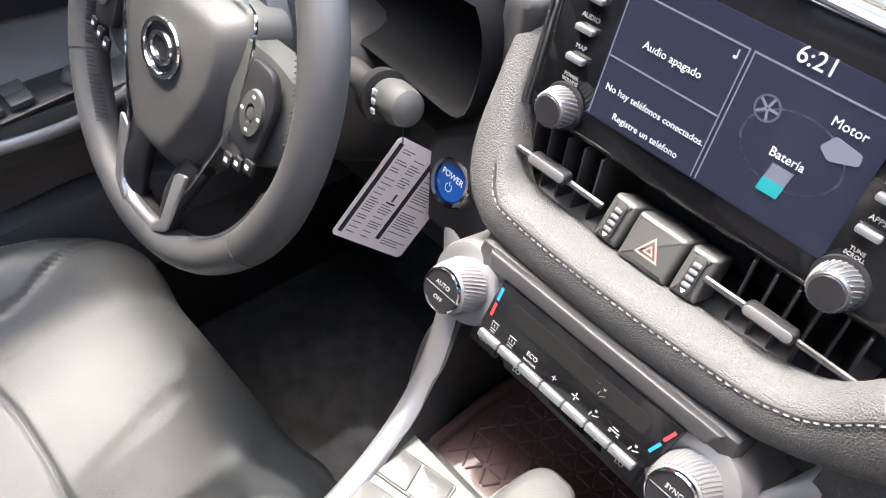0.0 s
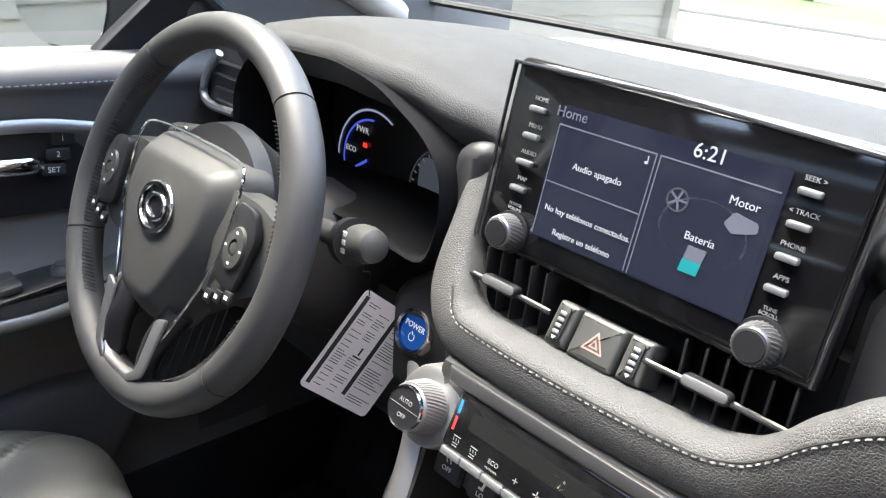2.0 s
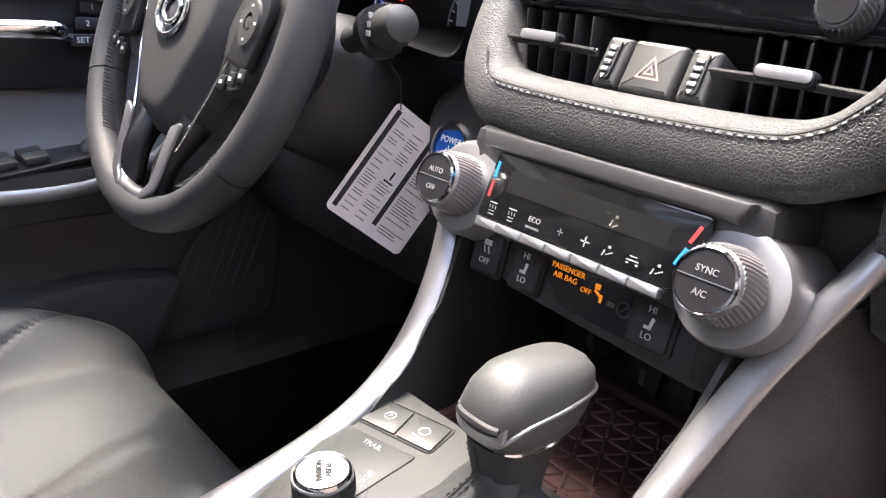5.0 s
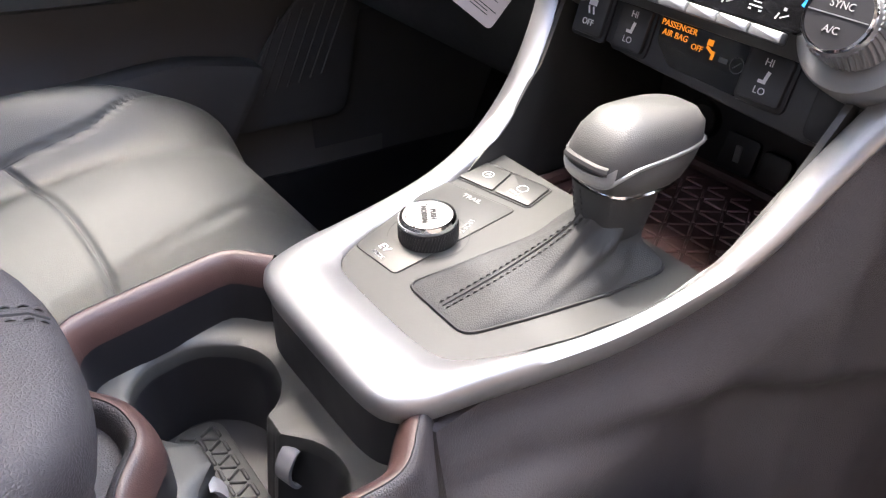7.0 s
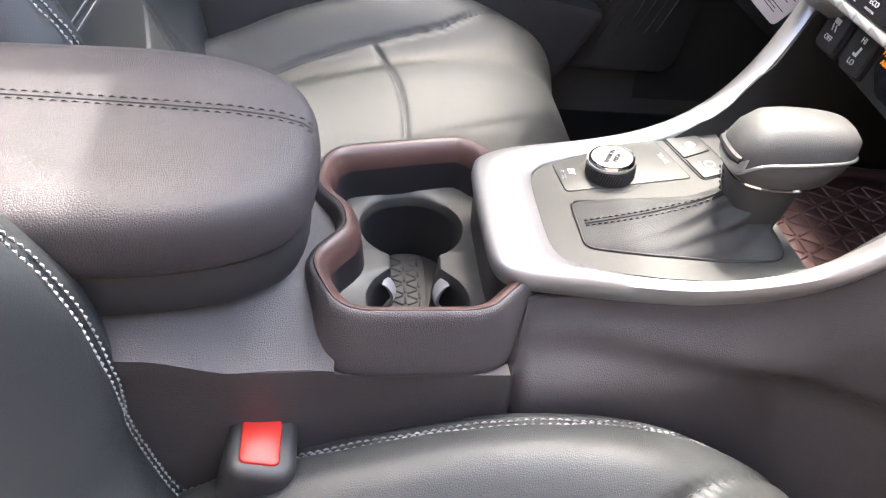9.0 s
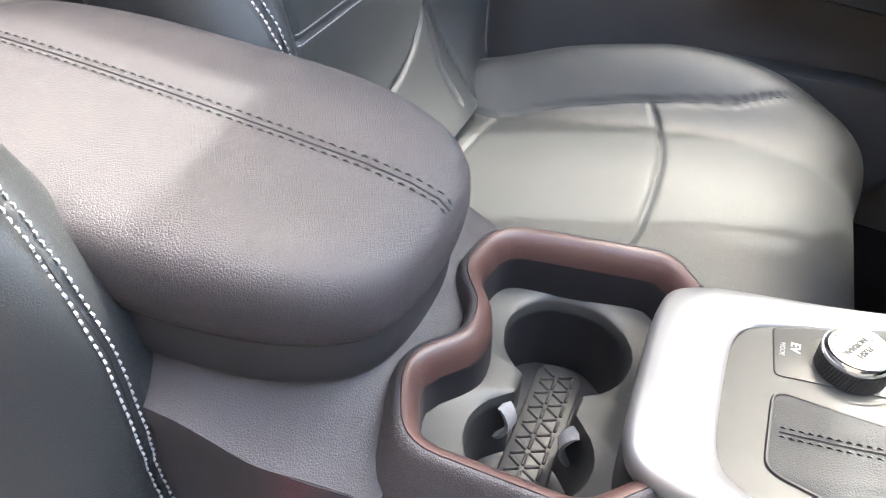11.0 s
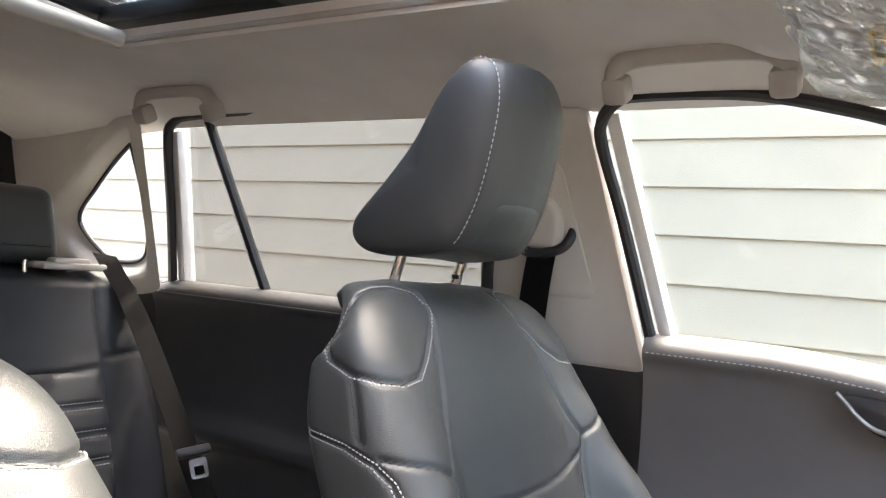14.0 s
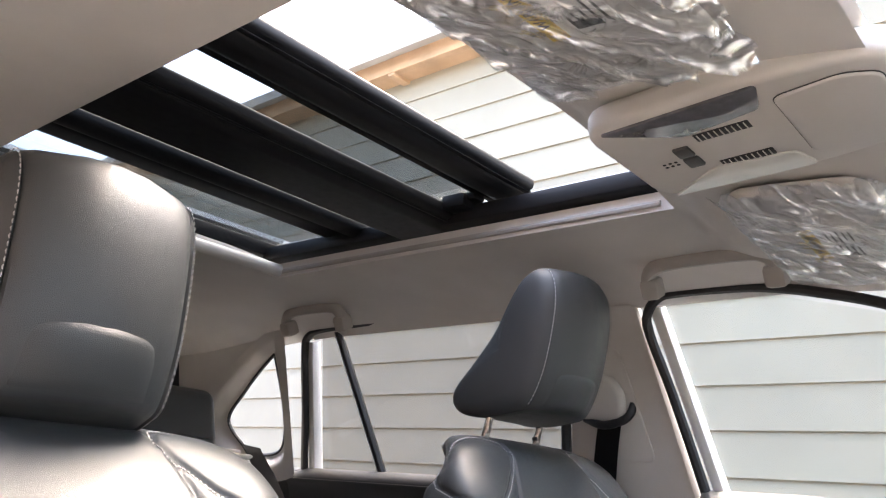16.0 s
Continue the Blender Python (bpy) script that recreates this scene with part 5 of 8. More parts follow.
def side_pad(u, v):
    """The grained face below the stitched pad on the passenger side."""
    x = 0.150 + 0.59 * u
    k = smooth(0.150, 0.26, x)
    y = lerp_table([(0.0, 0.572), (0.2, 0.563), (0.45, 0.567), (0.7, 0.590), (1.0, 0.640)], v)
    z = lerp_table([(0.0, 0.745), (0.2, 0.725), (0.45, 0.690), (0.7, 0.650), (1.0, 0.622)], v) + 0.03 * k * (1 - v)
    return (x, y + 0.020 * (1 - smooth(0.15, 0.20, x)), z)


part("passenger_pad", Shape().shell(side_pad, 60, 24, (0, 0.02, 0)), LEATHER_G, dash, "grained lower pad", sharp=60)
# near-black block that stands in for the shade under the pad
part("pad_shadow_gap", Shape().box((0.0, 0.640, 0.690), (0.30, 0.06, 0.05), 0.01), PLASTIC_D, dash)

# ---- centre vents ----
vents = thing("centre_vents", (0, 0.62, 0.735), "pair of black centre air vents with chrome vanes", "air vent")
part("vent_back", Shape().box((0.0, 0.668, 0.760), (0.29, 0.02, 0.07), 0.0).box((0, 0.63, 0.733), (0.28, 0.07, 0.004), 0.0), RUBBER_B, vents)
for s in (-1, 1):
    for i in range(6):
        x = s * (0.052 + 0.0145 * i)
        part("louvre", Shape().box((x, 0.635, 0.760), (0.0022, 0.045, 0.052), 0.0008, Matrix.Rotation(0.25 * s, 4, "Z")), PLASTIC_D, vents)
    x0, x1 = (0.040, 0.143)
    vane = part("vane", Shape().tube([(s * x0, 0.600, 0.7655), (s * 0.09, 0.600, 0.7662), (s * x1, 0.600, 0.7655)], 0.0018, 8, 1.4), PLASTIC_D, vents)
    part("vane_trim", Shape().tube([(s * x0, 0.5965, 0.7672), (s * 0.09, 0.5965, 0.768), (s * x1, 0.5965, 0.7672)], 0.0012, 6), PLASTIC_D, vane)
    tab = part("vane_tab", Shape().prism(rounded(0.033, 0.0092, 0.0035), 0.010, plane_at((s * 0.0845, 0.602, 0.7680), (0, -1, 0.25)), 0.002, 2), PLASTIC_D, vane)
    part("tab_trim", Shape().prism(rounded(0.031, 0.0066, 0.0030), 0.0012, plane_at((s * 0.0845, 0.602, 0.7680), (0, -1, 0.25)) @ Matrix.Translation((0, 0.0008, 0.0098)), 0.0004), SILVER, tab, "satin silver vane tab")
hz = part("hazard_block", Shape().prism(rounded_poly([(-0.0185, -0.017), (0.0185, -0.017), (0.0185, 0.0162), (-0.0185, 0.0162)], 0.003), 0.036, plane_at((0.002, 0.630, 0.7465), (0, -1, 0.50)), 0.004, 4), PLASTIC_G, vents, "hazard light button")
hm = plane_at((0.002, 0.630, 0.7465), (0, -1, 0.50)) @ Matrix.Translation((0, -0.001, 0.0362)) @ Matrix.Scale(0.70, 4)
tri = Shape()
A, Bq = [(0, 0.0115), (-0.0125, -0.0095), (0.0125, -0.0095)], [(0, 0.0082), (-0.0098, -0.0078), (0.0098, -0.0078)]
tri.add([hm @ Vector((x, y, 0)) for x, y in A + Bq], [(0, 1, 4, 3), (1, 2, 5, 4), (2, 0, 3, 5)])
C3 = [(0, 0.0035), (-0.0055, -0.0056), (0.0055, -0.0056)]
D3 = [(x * 0.55, y * 0.55 - 0.001) for x, y in C3]
tri.add([hm @ Vector((x, y, 0)) for x, y in C3 + D3], [(0, 1, 4, 3), (1, 2, 5, 4), (2, 0, 3, 5)])
part("hazard_mark", tri, mat("red print", (0.42, 0.24, 0.21), 0.5), hz, "red hazard triangle", tidy=False)
for s in (-1, 1):
    pod = part("thumbwheel_pod", Shape().prism(rounded_poly([(-0.0095, -0.0165), (0.0095, -0.0165), (0.0095, 0.0160), (-0.0095, 0.0160)], 0.003), 0.036, plane_at((0.002 + s * 0.0288, 0.6315, 0.7465), (0.05 * s, -1, 0.50)), 0.004, 3), PLASTIC_G, vents)
    wm = plane_at((0.002 + s * 0.0288, 0.6315, 0.7465), (0.05 * s, -1, 0.50)) @ Matrix.Translation((0, 0, 0.0360)) @ Matrix.Diagonal((0.9, 0.74, 1, 1))
    wheel_part = part("thumbwheel", Shape().prism(rounded(0.0095, 0.034, 0.003), 0.0022, wm, 0.0008), RUBBER_B, pod)
    for k in range(4):
        part("rib", Shape().prism(rounded(0.0062, 0.0036, 0.0008), 0.0014, wm @ Matrix.Translation((0.0, 0.0095 - 0.0062 * k, 0.002)), 0.0004), SILVER_D, wheel_part)
    part("open_mark", Shape().prism([(-0.002, -0.0135), (0.002, -0.0135), (0, -0.0168)], 0.0006, wm @ Matrix.Translation((0, 0, 0.0022))), WHITE_INK, wheel_part)

# ---- screen ----
head_unit = thing("head_unit", (0, 0.63, 0.79), "tablet-style touch screen with side buttons and two knobs", "head unit")
SN = Vector((0, -1, 0.16)).normalized()
SM = plane_at((0.004, 0.6215, 0.8585), SN)


def scr(x, z, d=0.0):
    """A place on the screen's face from the car's x and z."""
    return SM @ Matrix.Translation((x - 0.004, (z - 0.8585) / 0.9874, d))


part("housing", Shape().prism(rounded(0.268, 0.144, 0.007), 0.030, SM @ Matrix.Translation((0, 0, -0.034)), 0.005, 3), GLOSS, head_unit)
part("rear_block", Shape().box((0.004, 0.668, 0.850), (0.20, 0.05, 0.11), 0.012), PLASTIC, head_unit)
part("edge_trim", Shape().tube([scr(x, z, -0.001).translation for x, z in [(-0.129, 0.792), (-0.1295, 0.9245), (0.0, 0.9275), (0.1375, 0.9245), (0.137, 0.792)]], 0.0022, 8), SHADE_CHROME, head_unit, "dark chrome edge round the glass")
part("front_glass", Shape().prism(rounded(0.258, 0.134, 0.006), 0.003, SM @ Matrix.Translation((0, 0, -0.005)), 0.001), GLOSS, head_unit)
disp = part("display", Shape().prism(rounded(0.166, 0.096, 0.001), 0.001, scr(0.004, 0.8575, -0.0018)), SCREEN_MAT, head_unit, "lit navy display")
def box_on(x0, x1, z0, z1, m, name, d=0.0):
    c = scr((x0 + x1) / 2, (z0 + z1) / 2, d)
    return part(name, Shape().prism([(-abs(x1 - x0) / 2, -(z1 - z0) / 2), (abs(x1 - x0) / 2, -(z1 - z0) / 2), (abs(x1 - x0) / 2, (z1 - z0) / 2), (-abs(x1 - x0) / 2, (z1 - z0) / 2)], 0.0003, c), m, disp)


box_on(-0.077, 0.001, 0.8515, 0.8905, SCREEN_BOX, "tile", -0.0009)
box_on(-0.077, 0.001, 0.811, 0.8500, SCREEN_BOX, "tile", -0.0009)
box_on(0.0045, 0.084, 0.811, 0.8905, SCREEN_BOX, "tile", -0.0009)
for x0, x1, z0, z1 in ((-0.078, 0.0015, 0.8905, 0.8915), (0.004, 0.0845, 0.8905, 0.8915), (-0.077, 0.0015, 0.8502, 0.8512), (0.0010, 0.0018, 0.811, 0.891), (0.0040, 0.0048, 0.811, 0.891), (-0.0782, -0.0775, 0.811, 0.891)):
    box_on(x0, x1, z0, z1, SCREEN_LINE, "tile_line", -0.0006)
for tx, x, z, s in (("6:21", 0.036, 0.9005, 0.0135), ("Audio apagado", -0.038, 0.866, 0.0068), ("No hay teléfonos conectados.", -0.036, 0.8325, 0.0060), ("Registre un teléfono", -0.036, 0.8175, 0.0060), ("Motor", 0.066, 0.8785, 0.0076), ("Batería", 0.046, 0.849, 0.0074)):
    letters(tx, scr(x, z, -0.0003), s, disp, SCREEN_INK, "display_text")
letters("Home", scr(-0.083, 0.8995, -0.0003), 0.0105, disp, SCREEN_LINE, "display_text", align="LEFT")
part("note_icon", Shape().box(scr(-0.0035, 0.886, 0).translation, (0.0006, 0.0005, 0.005), 0).box(scr(-0.0045, 0.8838, 0).translation, (0.002, 0.0005, 0.0016), 0), SCREEN_INK, disp)
part("battery_icon", Shape().prism([(-0.0075, -0.008), (0.0055, -0.008), (0.0075, 0.008), (-0.0055, 0.008)], 0.0003, scr(0.0455, 0.836, -0.0005)), SCREEN_GREY, disp)
part("battery_level", Shape().prism([(-0.0075, -0.0085), (0.0055, -0.0085), (0.0065, 0.0), (-0.0065, 0.0)], 0.0003, scr(0.0455, 0.835, -0.0002)), SCREEN_TEAL, disp, "teal battery level")
part("battery_level", Shape().prism([(-0.006, 0), (0.0062, 0), (0.0075, 0.0085), (-0.0048, 0.0085)], 0.0003, scr(0.0455, 0.835, -0.0002)), SCREEN_LINE, disp)
part("motor_icon", Shape().prism(rounded_poly([(-0.011, -0.002), (-0.004, -0.007), (0.011, -0.002), (0.010, 0.004), (-0.006, 0.0065)], 0.002), 0.0004, scr(0.068, 0.866, -0.0005)), SCREEN_LINE, disp)
part("wheel_icon", arc_band((0, 0), 0.0065, 0.0078, 0, 360, scr(0.024, 0.868, -0.0003)), SCREEN_GREY, disp, tidy=False)
for k in range(5):
    a = 2 * math.pi * k / 5
    part("wheel_spoke", Shape().box((0, 0, 0), (0.006, 0.0014, 0.0003), 0, scr(0.024, 0.868, -0.0003) @ Matrix.Rotation(a, 4, "Z") @ Matrix.Translation((0.0035, 0, 0))), SCREEN_LINE, disp)
part("flow_ring", arc_band((0, 0), 0.0285, 0.0300, 0, 360, scr(0.0455, 0.853, -0.0006) @ Matrix.Diagonal((1, 0.72, 1, 1)), 60), SCREEN_GREY, disp, tidy=False)
for names, x in ((("HOME", "MENU", "AUDIO", "MAP"), -0.099), (("SEEK >", "< TRACK", "PHONE", "APPS"), 0.100)):
    for k, tx in enumerate(names):
        z = 0.8960 - 0.0195 * k
        b = part("side_button", Shape().prism(rounded(0.0142, 0.0044, 0.0015), 0.005, scr(x, z, -0.002), 0.0012), SILVER_D, head_unit, "slim silver button")
        letters(tx, scr(x, z + 0.0074, -0.0014), 0.0044, b, GREY_INK)
for x, tx in ((-0.098, "POWER\nVOLUME"), (0.101, "TUNE\nSCROLL")):
    km = scr(x, 0.8045, -0.002)
    kb = part("knob", Shape().lathe([(0.0135, 0), (0.0130, 0.008), (0.0118, 0.015), (0.0108, 0.0165), (0.0, 0.0165)], km, 48), KNOB_M, head_unit, "ribbed grey knob")
    part("knob_face", Shape().lathe([(0.0100, 0.0160), (0.0095, 0.0176), (0.0, 0.0176)], km, 32), PLASTIC_D, kb)
    part("knob_collar", Shape().lathe([(0.0165, -0.001), (0.0158, 0.002), (0.0136, 0.0022)], km, 40), PLASTIC_D, kb)
    for k in range(26):
        a = 2 * math.pi * k / 26
        part("rib", Shape().tube([km @ Vector((0.01345 * math.cos(a), 0.01345 * math.sin(a), 0.001)), km @ Vector((0.0131 * math.cos(a + 0.22), 0.0131 * math.sin(a + 0.22), 0.008)), km @ Vector((0.0119 * math.cos(a + 0.42), 0.0119 * math.sin(a + 0.42), 0.0148))], 0.00055, 5), SILVER_D, kb)
    letters(tx, scr(x - 0.001, 0.8235, -0.0014), 0.0034, kb, GREY_INK)

# ---- steering wheel ----
wheel = thing("steering_wheel", (-0.37, 0.50, 0.70), "black leather steering wheel with silver lower spoke inlay", "steering wheel")
WM = plane_at((-0.37, 0.488, 0.752), (0, -0.935, 0.354))
R = 0.1645
HUB = WM @ Matrix.Translation((0, 0, 0.026))


def wheel_at(x, y, z):
    return WM @ Vector((x, y, z))


def rim_section(a0, a1, name, grow=0.0, n=60, label=""):
    rings = []
    for i in range(n + 1):
        a = radians(a0 + (a1 - a0) * i / n)
        c = Vector((math.cos(a), math.sin(a), 0))
        thumb = 0.0025 * (math.exp(-((abs(math.degrees(a)) % 180 - 25) / 14) ** 2) + math.exp(-((abs(math.degrees(a)) % 180 - 155) / 14) ** 2))
        rx, rz = 0.0150 + grow + thumb, 0.0175 + grow
        rings.append([WM @ (c * (R + rx * math.cos(k * math.pi / 10)) + Vector((0, 0, rz * math.sin(k * math.pi / 10)))) for k in range(20)])
    return part(name, Shape().loft(rings), WHEEL_L, wheel, label, sharp=60)


SEAMS = [49, 131, 205, 323]
for a, b in zip(SEAMS, SEAMS[1:] + [SEAMS[0] + 360]):
    rim_section(a + 0.35, b - 0.35, "rim_section")
rim_section(0, 360, "rim_core", -0.0012)
for a0, a1 in ((131, 205), (0, 49), (323, 345), (205, 232), (300, 323)):
    sh = Shape()
    for i in range(int((a1 - a0) / 1.5)):
        a = radians(a0 + 1.5 * i)
        c = Vector((math.cos(a), math.sin(a), 0))
        t = Vector((-math.sin(a), math.cos(a), 0))
        p = c * (R - 0.0158) + Vector((0, 0, 0.005))
        sh.tube([WM @ (p + Vector((0, 0, 0.006)) - t * 0.0012), WM @ (p - c * 0.0006), WM @ (p - Vector((0, 0, 0.006)) + t * 0.0012)], 0.0007, 4)
    part("rim_stitching", sh, THREAD_D, wheel, "black cross stitching")



def hub_at(x, y, z):
    return HUB @ Vector((x, y, z))


pad_line = rounded_poly([(-0.074, 0.060), (0.074, 0.060), (0.082, 0.030), (0.078, -0.015), (0.040, -0.088), (0.022, -0.100), (-0.022, -0.100), (-0.040, -0.088), (-0.078, -0.015), (-0.082, 0.030)], 0.016, 4)
rings = []
for k, z in ((1.04, -0.055), (1.005, -0.036), (0.99, -0.0300), (0.96, -0.0265), (0.82, -0.0125), (0.78, -0.0090), (0.74, -0.0072), (0.68, -0.0064), (0.5, -0.0058), (0.2, -0.0055), (0.02, -0.0055)):
    rings.append([hub_at(x * k, -0.012 + (y + 0.012) * k, z) for x, y in pad_line])
pad = part("airbag_pad", Shape().loft(rings), PAD_L, wheel, "grained airbag cover", sharp=50)
em = Shape()
for (rx, ry, w, cy) in ((0.0255, 0.0210, 0.0026, 0.0), (0.0145, 0.0105, 0.0024, 0.0)):
    pts = [hub_at(rx * math.cos(2 * math.pi * k / 40), cy + ry * math.sin(2 * math.pi * k / 40), -0.003) for k in range(41)]
    em.tube(pts, w, 8, 0.7, HUB.to_3x3() @ Vector((0, 0, 1)), False)
part("emblem", em, CHROME, pad, "chrome oval emblem")
part("emblem_base", Shape().lathe([(0.0275, -0.008), (0.027, -0.0045), (0.0, -0.0042)], HUB @ Matrix.Diagonal((0.95, 0.8, 1, 1)), 36), SHADE_CHROME, pad)
# bright line round the cover
for s in (-1, 1):
    part("bright_line", Shape().tube(curve_pts([hub_at(0, 0.0665, -0.024), hub_at(s * 0.040, 0.0665, -0.023), hub_at(s * 0.072, 0.064, -0.021), hub_at(s * 0.086, 0.056, -0.018), hub_at(s * 0.090, 0.025, -0.018), hub_at(s * 0.083, -0.022, -0.020), hub_at(s * 0.050, -0.098, -0.020), hub_at(s * 0.028, -0.148, -0.014)], 6), 0.0014, 6), CHROME, wheel)
    # side spokes with switch pods
    arm = Shape()
    rings = []
    for i in range(9):
        x = 0.072 + 0.085 * i / 8
        h0, h1, z = -0.050 + 0.028 * smooth(0.09, 0.16, x), 0.046 - 0.018 * smooth(0.10, 0.165, x), -0.024 - 0.006 * smooth(0.10, 0.16, x)
        rings.append([hub_at(s * x, h0, z - 0.02), hub_at(s * x, h0 + 0.004, z), hub_at(s * x, (h0 + h1) / 2, z + 0.005), hub_at(s * x, h1 - 0.004, z), hub_at(s * x, h1, z - 0.02)])
    sp = part("spoke", arm.loft(rings), PLASTIC_G, wheel, "satin grey spoke cover")
    pod = part("switch_pod", Shape().prism(rounded_poly([(-0.021, -0.030), (0.012, -0.036), (0.021, 0.012), (0.010, 0.034), (-0.016, 0.036)], 0.008), 0.008, HUB @ Matrix.Translation((s * 0.112, 0.004, -0.021)) @ Matrix.Diagonal((s, 1, 1, 1)), 0.0025), PLASTIC_D, sp)
    part("switch_ring", Shape().lathe([(0.0055, 0.0), (0.006, 0.0035), (0.0135, 0.003), (0.0145, 0.0)], HUB @ Matrix.Translation((s * 0.113, 0.004, -0.0135)) @ Matrix.Diagonal((0.9, 1.25, 1, 1)), 32), PLASTIC_G, pod)
    part("switch_centre", Shape().lathe([(0.0, 0.0035), (0.0045, 0.003), (0.005, 0.0)], HUB @ Matrix.Translation((s * 0.113, 0.004, -0.0135)), 20), PLASTIC_G, pod)
    for k in range(3):
        part("switch_key", Shape().box((0, 0, 0), (0.010, 0.011, 0.004), 0.0015, HUB @ Matrix.Translation((s * (0.098 + 0.0125 * k), -0.042 + 0.004 * k, -0.014))), PLASTIC_D, pod)
        part("key_mark", Shape().box((0, 0, 0), (0.004, 0.003, 0.0006), 0, HUB @ Matrix.Translation((s * (0.098 + 0.0125 * k), -0.042 + 0.004 * k, -0.0117))), WHITE_INK, pod)
    for (dx, dy) in ((0, 0.0125), (0, -0.0125), (0.010, 0), (-0.010, 0)):
        part("key_mark", Shape().box((0, 0, 0), (0.003, 0.002, 0.0006), 0, HUB @ Matrix.Translation((s * 0.113 + dx, 0.004 + dy, -0.0103))), WHITE_INK, pod)
    # lower spoke leg with its silver inlay
    leg = curve_pts([hub_at(s * 0.040, -0.080, -0.034), hub_at(s * 0.034, -0.115, -0.024), wheel_at(s * 0.030, -0.145, 0.0), wheel_at(s * 0.033, -0.160, -0.004)], 6)
    part("spoke_leg", Shape().tube(leg, [0.017, 0.0165, 0.016, 0.0155, 0.015, 0.0145, 0.014, 0.0135, 0.013, 0.0125, 0.012, 0.012, 0.012, 0.012, 0.013, 0.014, 0.015, 0.016, 0.016], 12, 0.8), PLASTIC_D, wheel)
    inlay = Shape().prism(rounded_poly([(0.040, -0.088), (0.056, -0.082), (0.045, -0.142), (0.024, -0.155), (0.022, -0.148), (0.034, -0.138)], 0.005), 0.004, HUB @ Matrix.Translation((0, 0, -0.016)) @ Matrix.Diagonal((s, 1, 1, 1)), 0.0015)
    part("silver_inlay", inlay, SILVER, wheel, "satin silver spoke inlay")
part("spoke_bridge", Shape().tube(curve_pts([wheel_at(-0.034, -0.142, 0.006), wheel_at(-0.02, -0.152, 0.006), wheel_at(0.02, -0.152, 0.006), wheel_at(0.034, -0.142, 0.006)], 6), 0.0065, 10), SILVER, wheel, "satin silver spoke inlay")
part("hub", Shape().lathe([(0.085, -0.045), (0.09, -0.06), (0.075, -0.10), (0.06, -0.13)], HUB, 36), PLASTIC, wheel)

column = thing("steering_column", (-0.37, 0.62, 0.62), "black steering column shroud with two stalks", "steering column")
rings = []
for d, w, h in ((-0.085, 0.058, 0.050), (-0.10, 0.072, 0.062), (-0.14, 0.078, 0.070), (-0.20, 0.080, 0.075), (-0.30, 0.085, 0.085)):
    rings.append([WM @ Vector((x * w, y * h - 0.012, d)) for x, y in rounded(2, 2, 0.6, 5)])
part("shroud", Shape().loft(rings), PLASTIC, column)
st = part("wiper_stalk", Shape().tube(curve_pts([(-0.285, 0.585, 0.745), (-0.250, 0.575, 0.752), (-0.225, 0.570, 0.758), (-0.205, 0.567, 0.763)], 5), [0.011] * 16, 16), PLASTIC, column, "black wiper stalk")
part("stalk_collar", Shape().tube([(-0.232, 0.571, 0.756), (-0.222, 0.569, 0.759)], [0.0205, 0.0205], 24), PLASTIC_D, st)
part("stalk_knob", Shape().tube([(-0.220, 0.569, 0.7595), (-0.213, 0.568, 0.762), (-0.203, 0.566, 0.7645), (-0.192, 0.564, 0.7675), (-0.188, 0.5635, 0.7685)], [0.0150, 0.0160, 0.0160, 0.0135, 0.007], 24), PLASTIC_G, st, "grey stalk end with white marks")
for k in range(3):
    part("stalk_mark", Shape().box((-0.2185 + 0.0015 * k, 0.5545 - 0.002 * k, 0.771 - 0.0065 * k), (0.004, 0.0015, 0.004), 0.0), WHITE_INK, st)
st = part("light_stalk", Shape().tube(curve_pts([(-0.395, 0.592, 0.772), (-0.43, 0.578, 0.784), (-0.460, 0.571, 0.784), (-0.482, 0.568, 0.780)], 5), [0.0085] * 6 + [0.0105] * 10, 14), PLASTIC, column, "black light stalk")
knob = part("stalk_knob", Shape().tube([(-0.478, 0.5685, 0.7805), (-0.484, 0.568, 0.7795), (-0.516, 0.565, 0.7735), (-0.524, 0.5645, 0.772)], [0.0120, 0.0140, 0.0145, 0.009], 20), PLASTIC_G, st, "grey stalk end with white marks")
part("stalk_collar", Shape().tube([(-0.468, 0.570, 0.7825), (-0.477, 0.569, 0.781)], [0.0135, 0.0135], 20), PLASTIC_D, st)
for x, k in ((-0.489, 0), (-0.489, 1), (-0.489, -1), (-0.506, 0)):
    a = 0.55 + 0.42 * k
    part("stalk_mark", Shape().box((x, 0.5670 - 0.0146 * math.cos(a), 0.7775 + 0.0146 * math.sin(a)), (0.004, 0.0012, 0.0026), 0.0, None), WHITE_INK, knob)

card = thing("hang_tag", (-0.225, 0.578, 0.575), "pale printed card tag hanging from the wiper stalk", "tag")
T, Lc, Bc = Vector((-0.239, 0.602, 0.700)), Vector((-0.252, 0.539, 0.616)), Vector((-0.229, 0.600, 0.568))
ex, ey = (Bc - Lc), (T - Lc)
cw, ch = ex.length, ey.length
cn = ex.cross(ey).normalized()
ey2 = cn.cross(ex.normalized())
CM = Matrix((ex.normalized(), ey2, cn)).transposed().to_4x4()
CM.translation = Lc
part("card", Shape().prism([(x + cw / 2, y + ch / 2) for x, y in rounded(cw, ch, 0.005)], 0.0006, CM), PAPER, card)
ink = Shape()
def bar(x, y, w, h):
    ink.box(CM @ Vector((x, y, 0.0007)), (w, h, 0.0002), 0, CM.to_3x3().to_4x4())
    ink.box(CM @ Vector((x, y, -0.0001)), (w, h, 0.0002), 0, CM.to_3x3().to_4x4())


